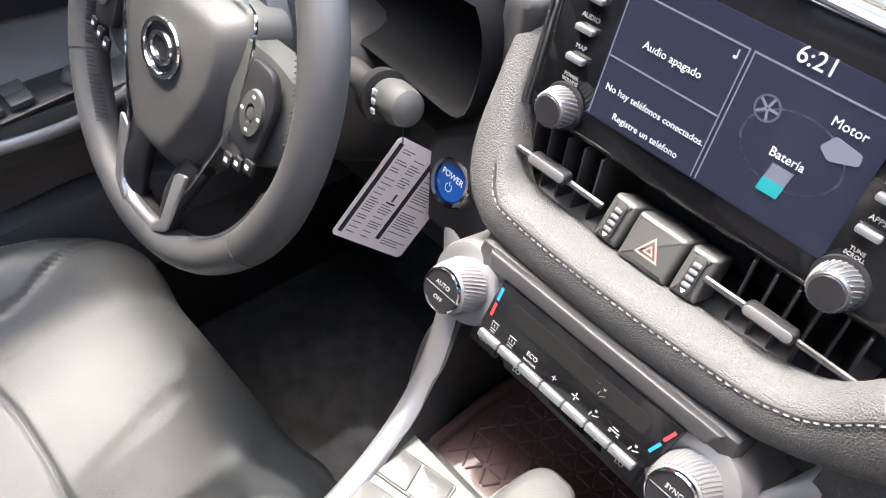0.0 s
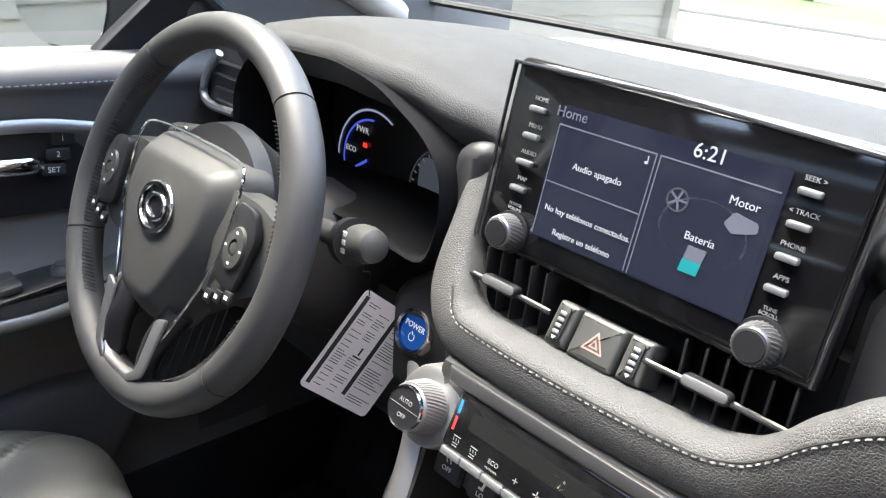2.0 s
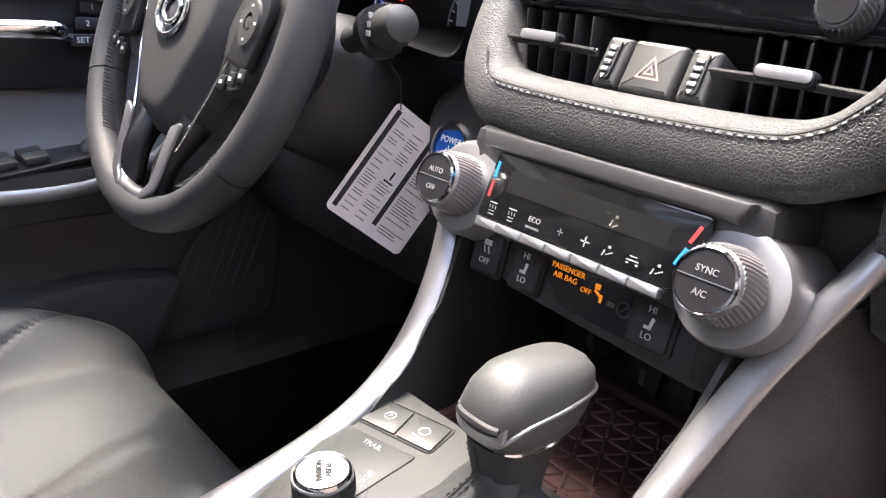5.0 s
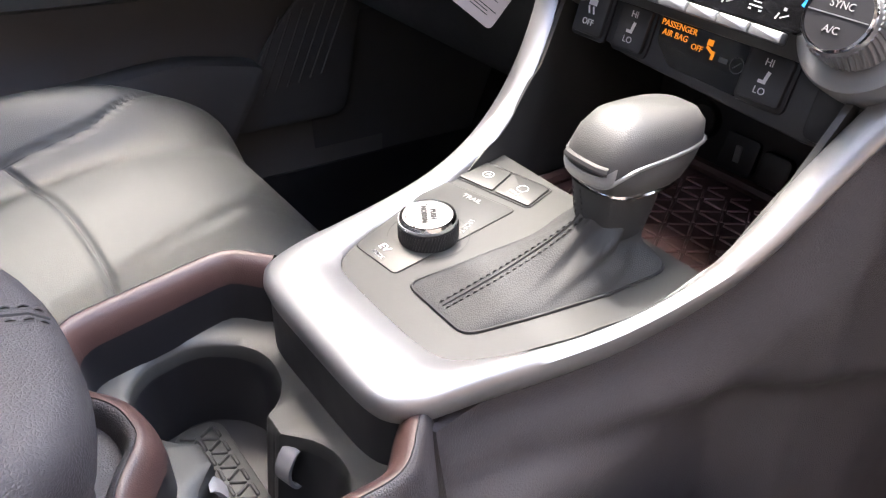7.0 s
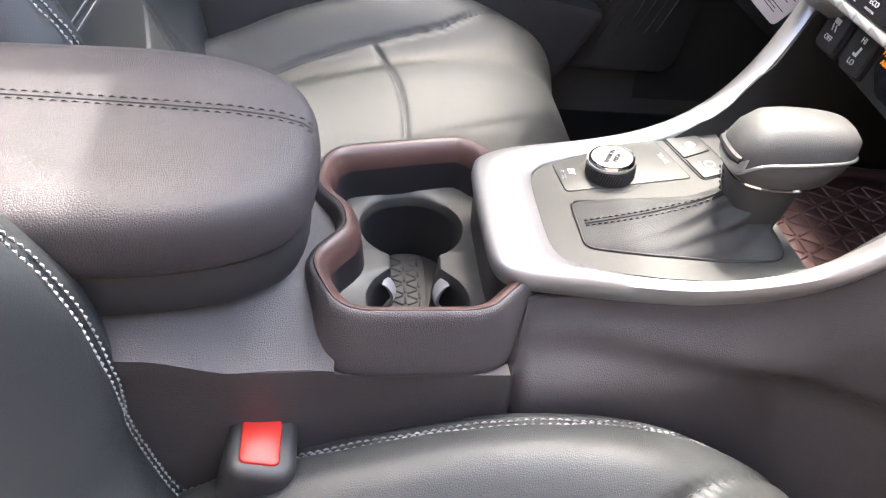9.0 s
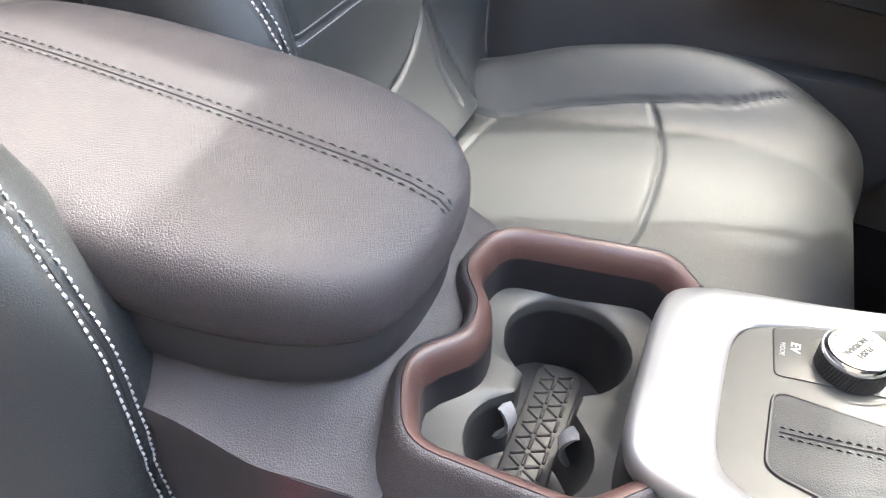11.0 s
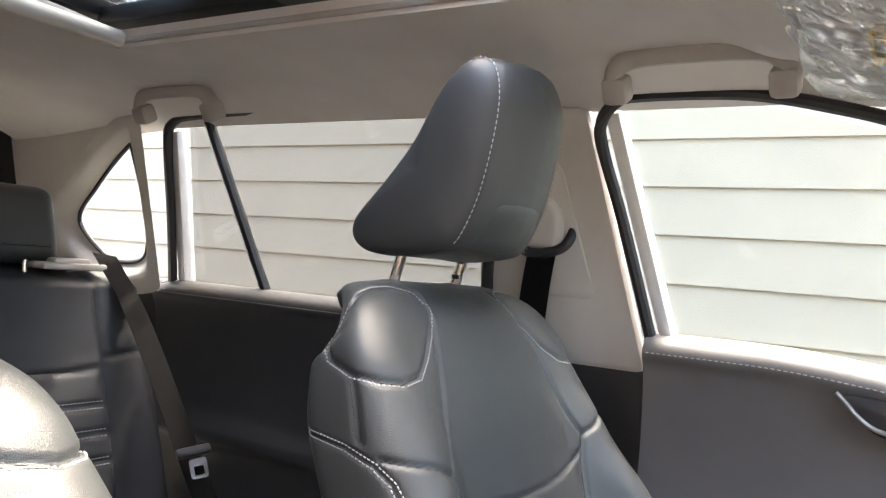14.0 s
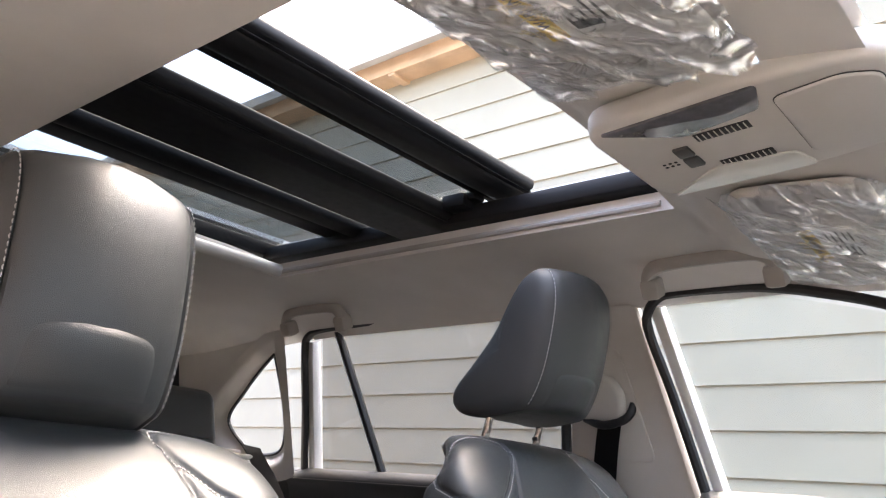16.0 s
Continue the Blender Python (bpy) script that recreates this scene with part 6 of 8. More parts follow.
rng = random.Random(4)
bar(0.006, ch / 2, 0.0045, ch * 0.90)
bar(cw * 0.56, ch / 2, 0.0045, ch * 0.80)
for k in range(34):
    y = ch * (0.08 + 0.86 * k / 34)
    for x0, x1 in ((0.011, cw * 0.30), (cw * 0.33, cw * 0.50), (cw * 0.62, cw * 0.95)):
        if rng.random() < 0.78 and not (x0 > 0.02 and x0 < cw * 0.6 and 13 < k < 21):
            L = (x1 - x0) * rng.uniform(0.6, 1.0)
            bar(x0 + L / 2, y, L, 0.0007)
bar(cw * 0.42, ch * 0.44, 0.010, 0.0016)
bar(cw * 0.42, ch * 0.50, 0.002, 0.008)
part("print", ink, BLACK_INK, card, "rows of black print")
part("string", Shape().tube(curve_pts([T + Vector((0.002, 0, -0.006)), T + Vector((0.004, -0.003, 0.018)), (-0.216, 0.574, 0.735), (-0.222, 0.588, 0.748)], 6), 0.0006, 5), BLACK_INK, card, "thin black string")

# ---- centre stack: climate unit ----
climate = thing("climate_panel", (0, 0.56, 0.61), "climate control panel with black display and two ribbed silver knobs", "climate control")
CN = Vector((0, -0.94, 0.34)).normalized()
FM = plane_at((0.004, 0.5495, 0.6805), CN)
DARK_PANE = mat("dark display glass", (0.010, 0.010, 0.011), 0.10, var=0.3, vscale=80, coat=0.2)
part("display_glass", Shape().prism(rounded_poly([(-0.078, -0.0225), (0.072, -0.0225), (0.080, 0.0205), (-0.076, 0.0205)], 0.004), 0.006, FM @ Matrix.Translation((0, 0, -0.004)), 0.001), DARK_PANE, climate, "black glass display")
part("lcd_window", Shape().prism(rounded(0.120, 0.014, 0.002), 0.0004, FM @ Matrix.Translation((0.0, 0.004, 0.0019))), mat("lcd grey", (0.013, 0.0135, 0.013), 0.15), climate)
part("top_shelf", Shape().prism([(-0.090, 0.0), (0.092, 0.0), (0.098, 0.012), (-0.094, 0.012)], 0.030, FM @ Matrix.Translation((0, 0.0205, -0.026)), 0.003, 3), PLASTIC, climate, "charcoal shelf above the display")
part("panel_body", Shape().box((0.004, 0.595, 0.675), (0.22, 0.07, 0.075), 0.01), PLASTIC, climate)
for k in range(7):
    part("key", Shape().prism(rounded(0.0195, 0.0060, 0.0012), 0.007, FM @ Matrix.Translation((-0.066 + 0.0203 * k, -0.0262, -0.003)), 0.0012), SILVER_D, climate, "slim silver key")
letters("ECO", FM @ Matrix.Translation((-0.0300, -0.0135, 0.0022)), 0.0048, climate, GREY_INK, "marking")
letters("HEAT/COOL", FM @ Matrix.Translation((-0.0300, -0.0185, 0.0022)), 0.0020, climate, GREY_INK, "marking")
ic = Shape()
def mark(x, y, w, h, m=FM, d=0.0022, rot=0.0):
    ic.box((0, 0, 0), (w * 0.8, h * 0.7, 0.0002), 0, m @ Matrix.Translation((x, y, d)) @ Matrix.Rotation(rot, 4, "Z"))


for x in (-0.066, -0.049):
    for k in range(3):
        mark(x - 0.0025 + 0.0025 * k, -0.0145, 0.0006, 0.0032, rot=0.2)
    mark(x, -0.0118, 0.0080, 0.0010)
    mark(x, -0.0172, 0.0060, 0.0007)
    mark(x, -0.0192, 0.0058, 0.0009)
for k in range(4):
    mark(-0.009 + 0.0012 * math.cos(k * 1.57), -0.0145 + 0.0012 * math.sin(k * 1.57), 0.0022, 0.0008, rot=k * 1.57)
    mark(0.010 + 0.0018 * math.cos(k * 1.57), -0.0145 + 0.0018 * math.sin(k * 1.57), 0.0032, 0.0012, rot=k * 1.57)
for x in (0.027, 0.060):
    mark(x, -0.0125, 0.0022, 0.0022)
    mark(x + 0.001, -0.0160, 0.0060, 0.0010, rot=0.5)
    mark(x - 0.003, -0.0165, 0.0012, 0.0050, rot=-0.3)
mark(0.0435, -0.0150, 0.0100, 0.0012)
mark(0.0435, -0.0128, 0.0060, 0.0010)
mark(0.0405, -0.0168, 0.0022, 0.0014)
mark(0.0468, -0.0168, 0.0022, 0.0014)
part("marking", ic, GREY_INK, climate, "row of small pale symbols")
ic = Shape()
mark(0.025, 0.0045, 0.0022, 0.0022)
mark(0.0225, 0.0005, 0.0014, 0.0055, rot=-0.35)
mark(0.0255, -0.0005, 0.0052, 0.0012, rot=0.5)
mark(0.0185, 0.0058, 0.0045, 0.0008)
part("lit_symbol", ic, mat("pale lcd symbol", (0.5, 0.47, 0.36), 0.5), climate)
BLUE_M, RED_M = mat("blue temperature mark", (0.02, 0.22, 0.55), 0.4), mat("red temperature mark", (0.55, 0.04, 0.05), 0.4)
for x, lean in ((-0.0725, 0.0), (0.0735, -0.35)):
    for y, m_ in ((0.009, BLUE_M if x < 0 else RED_M), (-0.004, RED_M if x < 0 else BLUE_M)):
        part("temperature_mark", Shape().box((0, 0, 0), (0.0022, 0.0105, 0.0003), 0, FM @ Matrix.Translation((x - 0.004 * (y < 0) * (lean != 0), y, 0.0022)) @ Matrix.Rotation(lean, 4, "Z")), m_, climate)


def climate_knob(x, y, z, top, low, notch):
    base = plane_at((x, y, z), CN) @ Matrix.Translation((0, 0, -0.036))
    kbase = base @ Matrix.Diagonal((0.64, 0.64, 1, 1))
    hs = part("knob_housing", Shape().lathe([(0.0470, -0.060), (0.0420, -0.030), (0.0395, -0.006), (0.0385, 0.004), (0.0365, 0.0085), (0.0325, 0.010), (0.022, 0.008)], base @ Matrix.Diagonal((0.85, 0.85, 1, 1)), 56), SILVER, climate, "satin silver knob housing")
    part("index_notch", Shape().box((0, 0, 0), (0.006, 0.010, 0.012), 0.002, base @ Matrix.Rotation(notch, 4, "Z") @ Matrix.Translation((0.0295, 0, -0.002))), SILVER_D, hs)
    kb = part("knob", Shape().lathe([(0.0312, 0.008), (0.0318, 0.012), (0.0300, 0.026), (0.0275, 0.033), (0.0262, 0.0345), (0.0, 0.0345)], kbase, 64), SILVER_D, hs, "ribbed grey knob")
    for k in range(44):
        a = 2 * math.pi * k / 44
        pts = [kbase @ Vector((r * math.cos(a + da), r * math.sin(a + da), h)) for r, h, da in ((0.0318, 0.0115, 0.0), (0.0311, 0.018, 0.10), (0.0300, 0.025, 0.20), (0.0282, 0.0315, 0.28))]
        part("rib", Shape().tube(pts, 0.0010, 5), SILVER, kb)
    part("chrome_ring", Shape().lathe([(0.0268, 0.0335), (0.0265, 0.0362), (0.0248, 0.0368), (0.0244, 0.0345)], kbase, 56), CHROME, kb, "chrome ring")
    part("knob_face", Shape().lathe([(0.0245, 0.0345), (0.0242, 0.0360), (0.0, 0.0364)], kbase, 48), PLASTIC_D, kb)
    fm = kbase @ Matrix.Translation((0, 0, 0.0366))
    part("split_line", Shape().box((0, 0, 0), (0.047, 0.0008, 0.0004), 0, fm), SILVER_D, kb)
    letters(top, fm @ Matrix.Translation((0, 0.0075, 0)), 0.0076, kb, GREY_INK)
    letters(low, fm @ Matrix.Translation((0, -0.0105, 0)), 0.0076, kb, GREY_INK)


climate_knob(-0.103, 0.527, 0.679, "AUTO", "OFF", 0.9)
climate_knob(0.100, 0.526, 0.678, "SYNC", "A/C", 0.75)

# ---- lower switch row ----
switches = thing("switch_panel", (0.01, 0.57, 0.60), "black lower switch row with seat heater buttons and amber airbag display", "switch panel")
PMx = plane_at((0.004, 0.5665, 0.6295), Vector((0, -0.97, 0.22)))
part("plate", Shape().prism(rounded_poly([(-0.105, 0.020), (-0.098, -0.012), (-0.055, -0.022), (0.085, -0.030), (0.106, -0.026), (0.112, 0.020)], 0.006), 0.03, PMx @ Matrix.Translation((0, 0, -0.030)), 0.003), PLASTIC, switches)
for x, w, marks in ((-0.086, 0.026, "OFF"), (-0.050, 0.025, "HI LO"), (0.049, 0.028, "HI LO")):
    fr = part("button_frame", Shape().prism(rounded(w + 0.005, 0.033, 0.004), 0.003, PMx @ Matrix.Translation((x, -0.004, -0.001)), 0.001), PLASTIC_D, switches)
    b = part("button", Shape().prism(rounded(w, 0.028, 0.003), 0.005, PMx @ Matrix.Translation((x, -0.004, 0.0)), 0.0015), PLASTIC, fr)
    fm = PMx @ Matrix.Translation((x, -0.004, 0.0052))
    if marks == "OFF":
        letters("OFF", fm @ Matrix.Translation((0, -0.006, 0)), 0.0058, b, WHITE_INK)
        sm = Shape().box((0, 0, 0), (0.007, 0.004, 0.0003), 0, fm @ Matrix.Translation((0, 0.007, 0))).box((0, 0, 0), (0.0012, 0.005, 0.0003), 0, fm @ Matrix.Translation((-0.002, 0.002, 0)) @ Matrix.Rotation(0.4, 4, "Z")).box((0, 0, 0), (0.0012, 0.005, 0.0003), 0, fm @ Matrix.Translation((0.002, 0.002, 0)) @ Matrix.Rotation(0.4, 4, "Z"))
    else:
        letters("HI", fm @ Matrix.Translation((0, 0.0085, 0)), 0.0058, b, WHITE_INK)
        letters("LO", fm @ Matrix.Translation((0, -0.0075, 0)), 0.0058, b, WHITE_INK)
        sm = Shape().box((0, 0, 0), (0.0022, 0.0060, 0.0003), 0, fm @ Matrix.Translation((0.0015, 0.001, 0)) @ Matrix.Rotation(-0.2, 4, "Z")).box((0, 0, 0), (0.0050, 0.0020, 0.0003), 0, fm @ Matrix.Translation((-0.0005, -0.0022, 0)))
    part("button_symbol", sm, WHITE_INK, b)
av = part("airbag_display", Shape().prism(rounded_poly([(-0.033, 0.013), (-0.031, -0.004), (-0.016, -0.016), (0.036, -0.018), (0.038, 0.011)], 0.004), 0.002, PMx @ Matrix.Translation((0.0, -0.002, -0.0012))), GLOSS, switches, "black window with amber airbag warning")
am = PMx @ Matrix.Translation((0, 0, 0.0012))
letters("PASSENGER", am @ Matrix.Translation((-0.018, 0.006, 0)), 0.0052, av, AMBER)
letters("AIR BAG", am @ Matrix.Translation((-0.019, 0.0005, 0)), 0.0052, av, AMBER)
letters("OFF", am @ Matrix.Translation((-0.0015, -0.002, 0)), 0.0048, av, AMBER)
part("airbag_symbol", Shape().box((0, 0, 0), (0.004, 0.0035, 0.0003), 0, am @ Matrix.Translation((0.0065, 0.0035, 0))).box((0, 0, 0), (0.006, 0.0018, 0.0003), 0, am @ Matrix.Translation((0.0075, -0.0005, 0)) @ Matrix.Rotation(-0.5, 4, "Z")).box((0, 0, 0), (0.002, 0.005, 0.0003), 0, am @ Matrix.Translation((0.0105, -0.003, 0))), AMBER, av)
part("dim_symbol", arc_band((0.028, -0.0035), 0.0042, 0.0048, 0, 360, am, 28).box((0, 0, 0), (0.006, 0.0006, 0.0002), 0, am @ Matrix.Translation((0.028, -0.0035, 0)) @ Matrix.Rotation(0.8, 4, "Z")).box((0, 0, 0), (0.006, 0.003, 0.0002), 0, am @ Matrix.Translation((0.0185, -0.0035, 0))), mat("dim print", (0.09, 0.09, 0.09), 0.5), av, tidy=False)
part("blank_cover", Shape().prism(rounded_poly([(-0.016, 0.020), (0.018, 0.020), (0.016, -0.024), (-0.014, -0.022)], 0.005), 0.003, PMx @ Matrix.Translation((0.094, -0.004, -0.001)), 0.001), PLASTIC_D, switches)

# ---- centre console ----
console = thing("centre_console", (0, 0.2, 0.05), "dark centre console with silver surround and cup holders", "centre console")


def top_x(y):
    return lerp_table([(-0.4, 0.100), (0.10, 0.106), (0.19, 0.106), (0.22, 0.104), (0.285, 0.100), (0.305, 0.088), (0.325, 0.078), (0.36, 0.082), (0.42, 0.095), (0.46, 0.102), (0.50, 0.110), (0.53, 0.117), (0.557, 0.127), (0.62, 0.145), (0.80, 0.17)], y)


def top_z(y):
    return lerp_table([(-0.4, 0.530), (0.12, 0.528), (0.18, 0.500), (0.29, 0.498), (0.33, 0.508), (0.40, 0.514), (0.44, 0.521), (0.47, 0.531), (0.50, 0.550), (0.53, 0.585), (0.557, 0.637), (0.60, 0.668), (0.80, 0.68)], y)


def deck_z(y):
    return lerp_table([(-0.36, 0.528), (0.10, 0.528), (0.16, 0.515), (0.20, 0.500), (0.24, 0.496)], y)


def edge_z(y):
    """Height at which the deck rounds over into the console's side."""
    return lerp_table([(-0.36, 0.500), (0.10, 0.495), (0.149, 0.485), (0.206, 0.474), (0.24, 0.470)], y)


def roll_x(y):
    return top_x(y) + 0.020 - 0.0105 * smooth(0.15, 0.206, y)


for s in (1, -1):
    def wall(u, v, s=s):
        y = -0.17 + 0.91 * u
        cup_part = smooth(0.201, 0.207, y) * (1 - smooth(0.316, 0.326, y))
        rear = 1 - smooth(0.201, 0.207, y)
        zt = (top_z(y) - 0.006 - 0.003 * smooth(0.32, 0.36, y)) * (1 - rear - cup_part) + edge_z(y) * rear + 0.470 * cup_part
        xt = (top_x(y) - (0.003 + (0.006 if s > 0 else 0.0)) * smooth(0.32, 0.36, y) * (1 - smooth(0.50, 0.55, y))) * (1 - rear - cup_part) + (roll_x(y) - 0.0015) * rear + 0.1125 * cup_part
        z = zt + (0.05 - zt) * v
        x = xt + max(0.0, 0.121 - xt, 0.018) * (1 - rear - cup_part) * smooth(0, 0.13, v) + 0.010 * (1 - rear - cup_part) * smooth(0.10, 0.5, v)
        line = np.interp(y, [-0.17, 0.09, 0.142, 0.16, 0.29, 0.74], [0.56, 0.540, 0.494, 0.487, 0.480, 0.470])
        groove = 0.0022 * math.exp(-((z - line) / 0.0025) ** 2)
        if 0.295 < y < 0.32:
            groove = max(groove, 0.002 * math.exp(-((y - 0.306 + 0.02 * v) / 0.002) ** 2) * (z > line))
        x -= 0.010 * (1 - rear - cup_part) * (1 - smooth(line - 0.006, line + 0.001, z))
        return (s * (x - groove), y, z)

    part("side_wall", Shape().shell(wall, 150, 60, (-0.012 * s, 0, -0.002)), ARM_TRIM, console, "grained console side", sharp=60)

# silver surround: outer and inner edge by y, down one side, round the back and up the other
OUT = [(0.168, 0.600, 0.722), (0.151, 0.574, 0.682), (0.133, 0.562, 0.643), (0.118, 0.533, 0.592), (0.111, 0.502, 0.555), (0.103, 0.462, 0.534), (0.096, 0.42, 0.525), (0.087, 0.375, 0.522), (0.078, 0.335, 0.521), (0.067, 0.311, 0.520), (0.050, 0.304, 0.520), (0.02, 0.303, 0.520)]
INN = [(0.152, 0.603, 0.718), (0.135, 0.577, 0.676), (0.114, 0.565, 0.641), (0.098, 0.533, 0.587), (0.092, 0.502, 0.549), (0.085, 0.462, 0.529), (0.077, 0.42, 0.521), (0.068, 0.385, 0.519), (0.058, 0.360, 0.518), (0.050, 0.350, 0.518), (0.036, 0.346, 0.518), (0.015, 0.345, 0.518)]
o = curve_pts(OUT, 5)
i_ = curve_pts(INN, 5)
o += [Vector((-p.x, p.y, p.z)) for p in reversed(o[5:])]
i_ += [Vector((-p.x, p.y, p.z)) for p in reversed(i_[5:])]
for p in o:
    if p.x > 0:
        p.x -= 0.007 * smooth(0.315, 0.36, p.y) * (1 - smooth(0.47, 0.53, p.y))
for _ in range(8):
    for line in (o, i_):
        line[1:-1] = [(line[k - 1] + 2 * line[k] + line[k + 1]) / 4 for k in range(1, len(line) - 1)]
rings = []
for a, b in zip(o, i_):
    d = (b - a)
    dn = d.normalized()
    up = Vector((0, 0, 1))
    rings.append([a + Vector((0, 0, -0.016)) + dn * 0.002, a + Vector((0, 0, -0.009)) - dn * 0.0005, a + Vector((0, 0, -0.0035)), a + dn * 0.004, a + d * 0.5 + up * 0.0016, b - dn * 0.003, b + Vector((0, 0, -0.002)), b + Vector((0, 0, -0.012)), b + Vector((0, 0, -0.030))])
part("silver_surround", Shape().loft(rings), SILVER, console, "satin silver surround", sharp=50)

lip = [p for p in o if p.y < 0.335]
part("lip_wall", Shape().loft([[p + Vector((-0.03 * p.x, 0.0012, -0.012)), p + Vector((-0.03 * p.x, 0.0024, -0.016)), p + Vector((-0.05 * p.x, 0.004, -0.052)), p + Vector((-0.05 * p.x, 0.008, -0.052)), p + Vector((-0.05 * p.x, 0.008, -0.012))] for p in lip], False), PLASTIC_D, console, "dark wall under the surround's rounded lip", sharp=60, tidy=False)

# shift panel, rising gently towards the dash
PZ = 0.5165
TP = Matrix.Translation((0, 0.367, PZ)) @ Matrix.Rotation(math.atan(0.11), 4, "X") @ Matrix.Translation((0, -0.367, 0))


def panel_half(y):
    return lerp_table([(0.345, 0.030), (0.348, 0.044), (0.352, 0.052), (0.360, 0.059), (0.385, 0.069), (0.42, 0.078), (0.462, 0.086), (0.502, 0.093), (0.53, 0.097)], y)


def panel_top(u, v):
    y = 0.345 + 0.161 * v
    return TP @ Vector(((2 * u - 1) * panel_half(y), y, -0.0002))


part("shift_panel", Shape().shell(panel_top, 30, 40, (0, 0, -0.008)), PANEL_G, console, "satin grey shift panel", sharp=60)
part("panel_front", Shape().prism([(-0.090, 0.506), (0.090, 0.506), (0.088, 0.520), (-0.088, 0.520)], 0.016, Matrix.Translation((0, 0, 0.496)), 0.0015), PANEL_G, console)
for s in (-1, 1):
    up_walls = Shape().shell(lambda u, v, s=s: (s * (lerp_table([(0.46, 0.084), (0.50, 0.091), (0.533, 0.097), (0.563, 0.104), (0.70, 0.118)], 0.47 + 0.23 * u) - 0.004 * v), 0.47 + 0.23 * u, (lerp_table([(0.46, 0.526), (0.50, 0.546), (0.533, 0.584), (0.563, 0.639), (0.70, 0.66)], 0.47 + 0.23 * u)) * (1 - v) + 0.500 * v), 24, 6, (0.004 * s, 0, 0))
    part("inner_wall", up_walls, PANEL_G, console)
PLATE = rounded_poly([(-0.0605, 0.367), (-0.023, 0.370), (-0.031, 0.466), (-0.090, 0.452)], 0.004)
plate_a = part("drive_plate", Shape().prism(PLATE, 0.0012, TP @ Matrix.Translation((0, 0, -0.0008)), 0.0004), PANEL_G, console)
part("plate_gap", Shape().tube([TP @ Vector((x, y, 0.0)) for x, y in PLATE + PLATE[:1]], 0.0006, 5), BLACK_INK, plate_a)
DX, DY = -0.042, 0.407
part("dial_gap", arc_band((DX, DY), 0.0245, 0.0252, -40, 235, TP @ Matrix.Translation((0, 0, 0.0005)), 60), BLACK_INK, plate_a, tidy=False)
DM = TP @ Matrix.Translation((DX, DY, 0))
dial = part("drive_dial", Shape().lathe([(0.0182, 0.0), (0.0180, 0.006), (0.0176, 0.0105), (0.0170, 0.0112)], DM, 56), PLASTIC_D, console, "knurled drive mode dial with bright top")
for k in range(60):
    a = 2 * math.pi * k / 60
    part("rib", Shape().tube([DM @ Vector((0.0180 * math.cos(a + da), 0.0180 * math.sin(a + da), h)) for da, h in ((0, 0.001), (0.08, 0.0055), (0.16, 0.0102))], 0.0005, 4), PANEL_G, dial)
BRUSHED = mat("brushed aluminium", (0.50, 0.50, 0.50), 0.30, metal=1.0, bump=0.04, scale=900, var=0.05, vscale=40)
part("dial_ring", Shape().lathe([(0.0172, 0.0108), (0.0178, 0.0118), (0.0178, 0.0140), (0.0166, 0.0156), (0.0152, 0.0154), (0.0150, 0.0146)], DM, 64), CHROME, dial, "polished ring round the dial top")
part("dial_top", Shape().lathe([(0.0151, 0.0144), (0.0150, 0.0150), (0.0100, 0.0151), (0.0, 0.0151)], DM, 64), BRUSHED, dial, "brushed metal dial top")
dt = DM @ Matrix.Translation((0, 0, 0.0154)) @ Matrix.Rotation(-0.55, 4, "Z")
letters("PUSH", dt @ Matrix.Translation((0, 0.0032, 0)), 0.0046, dial, BLACK_INK, bold=0.00012)
letters("NORMAL", dt @ Matrix.Translation((0, -0.0022, 0)), 0.0046, dial, BLACK_INK, bold=0.00012)
letters("EV", TP @ Matrix.Translation((-0.0475, 0.3790, 0.0006)), 0.0072, plate_a, WHITE_INK)
letters("MODE", TP @ Matrix.Translation((-0.0440, 0.3725, 0.0006)), 0.0038, plate_a, GREY_INK)
letters("TRAIL", TP @ Matrix.Translation((-0.058, 0.4525, 0.0006)) @ Matrix.Rotation(0.2, 4, "Z"), 0.0058, plate_a, GREY_INK)
letters("SPORT", TP @ Matrix.Translation((-0.0355, 0.431, 0.0006)) @ Matrix.Rotation(-1.2, 4, "Z"), 0.0050, plate_a, GREY_INK)
for quad, tx, bx, by in (([(-0.087, 0.4625), (-0.0575, 0.4690), (-0.0665, 0.4930), (-0.0880, 0.4890)], "P", -0.074, 0.479), ([(-0.0560, 0.4693), (-0.0290, 0.4750), (-0.0360, 0.4995), (-0.0650, 0.4935)], "HOLD", -0.046, 0.485)):
    b = part("brake_button", Shape().prism(rounded_poly(quad, 0.002), 0.0020, TP @ Matrix.Translation((0, 0, -0.0008)), 0.0006), PANEL_G, console)
    part("button_mark", arc_band((bx, by), 0.0034, 0.0040, 0, 360, TP @ Matrix.Translation((0, 0, 0.0015)), 24), WHITE_INK, b, tidy=False)
    letters(tx, TP @ Matrix.Translation((bx, by if tx == "P" else by - 0.0072, 0.0014)), 0.0048 if tx == "P" else 0.0030, b, WHITE_INK)
part("brake_recess", Shape().tube([TP @ Vector((x, y, 0.0)) for x, y in rounded_poly([(-0.0885, 0.4605), (-0.0275, 0.4735), (-0.0345, 0.5015), (-0.0905, 0.4900)], 0.004)], 0.0007, 5), BLACK_INK, console)

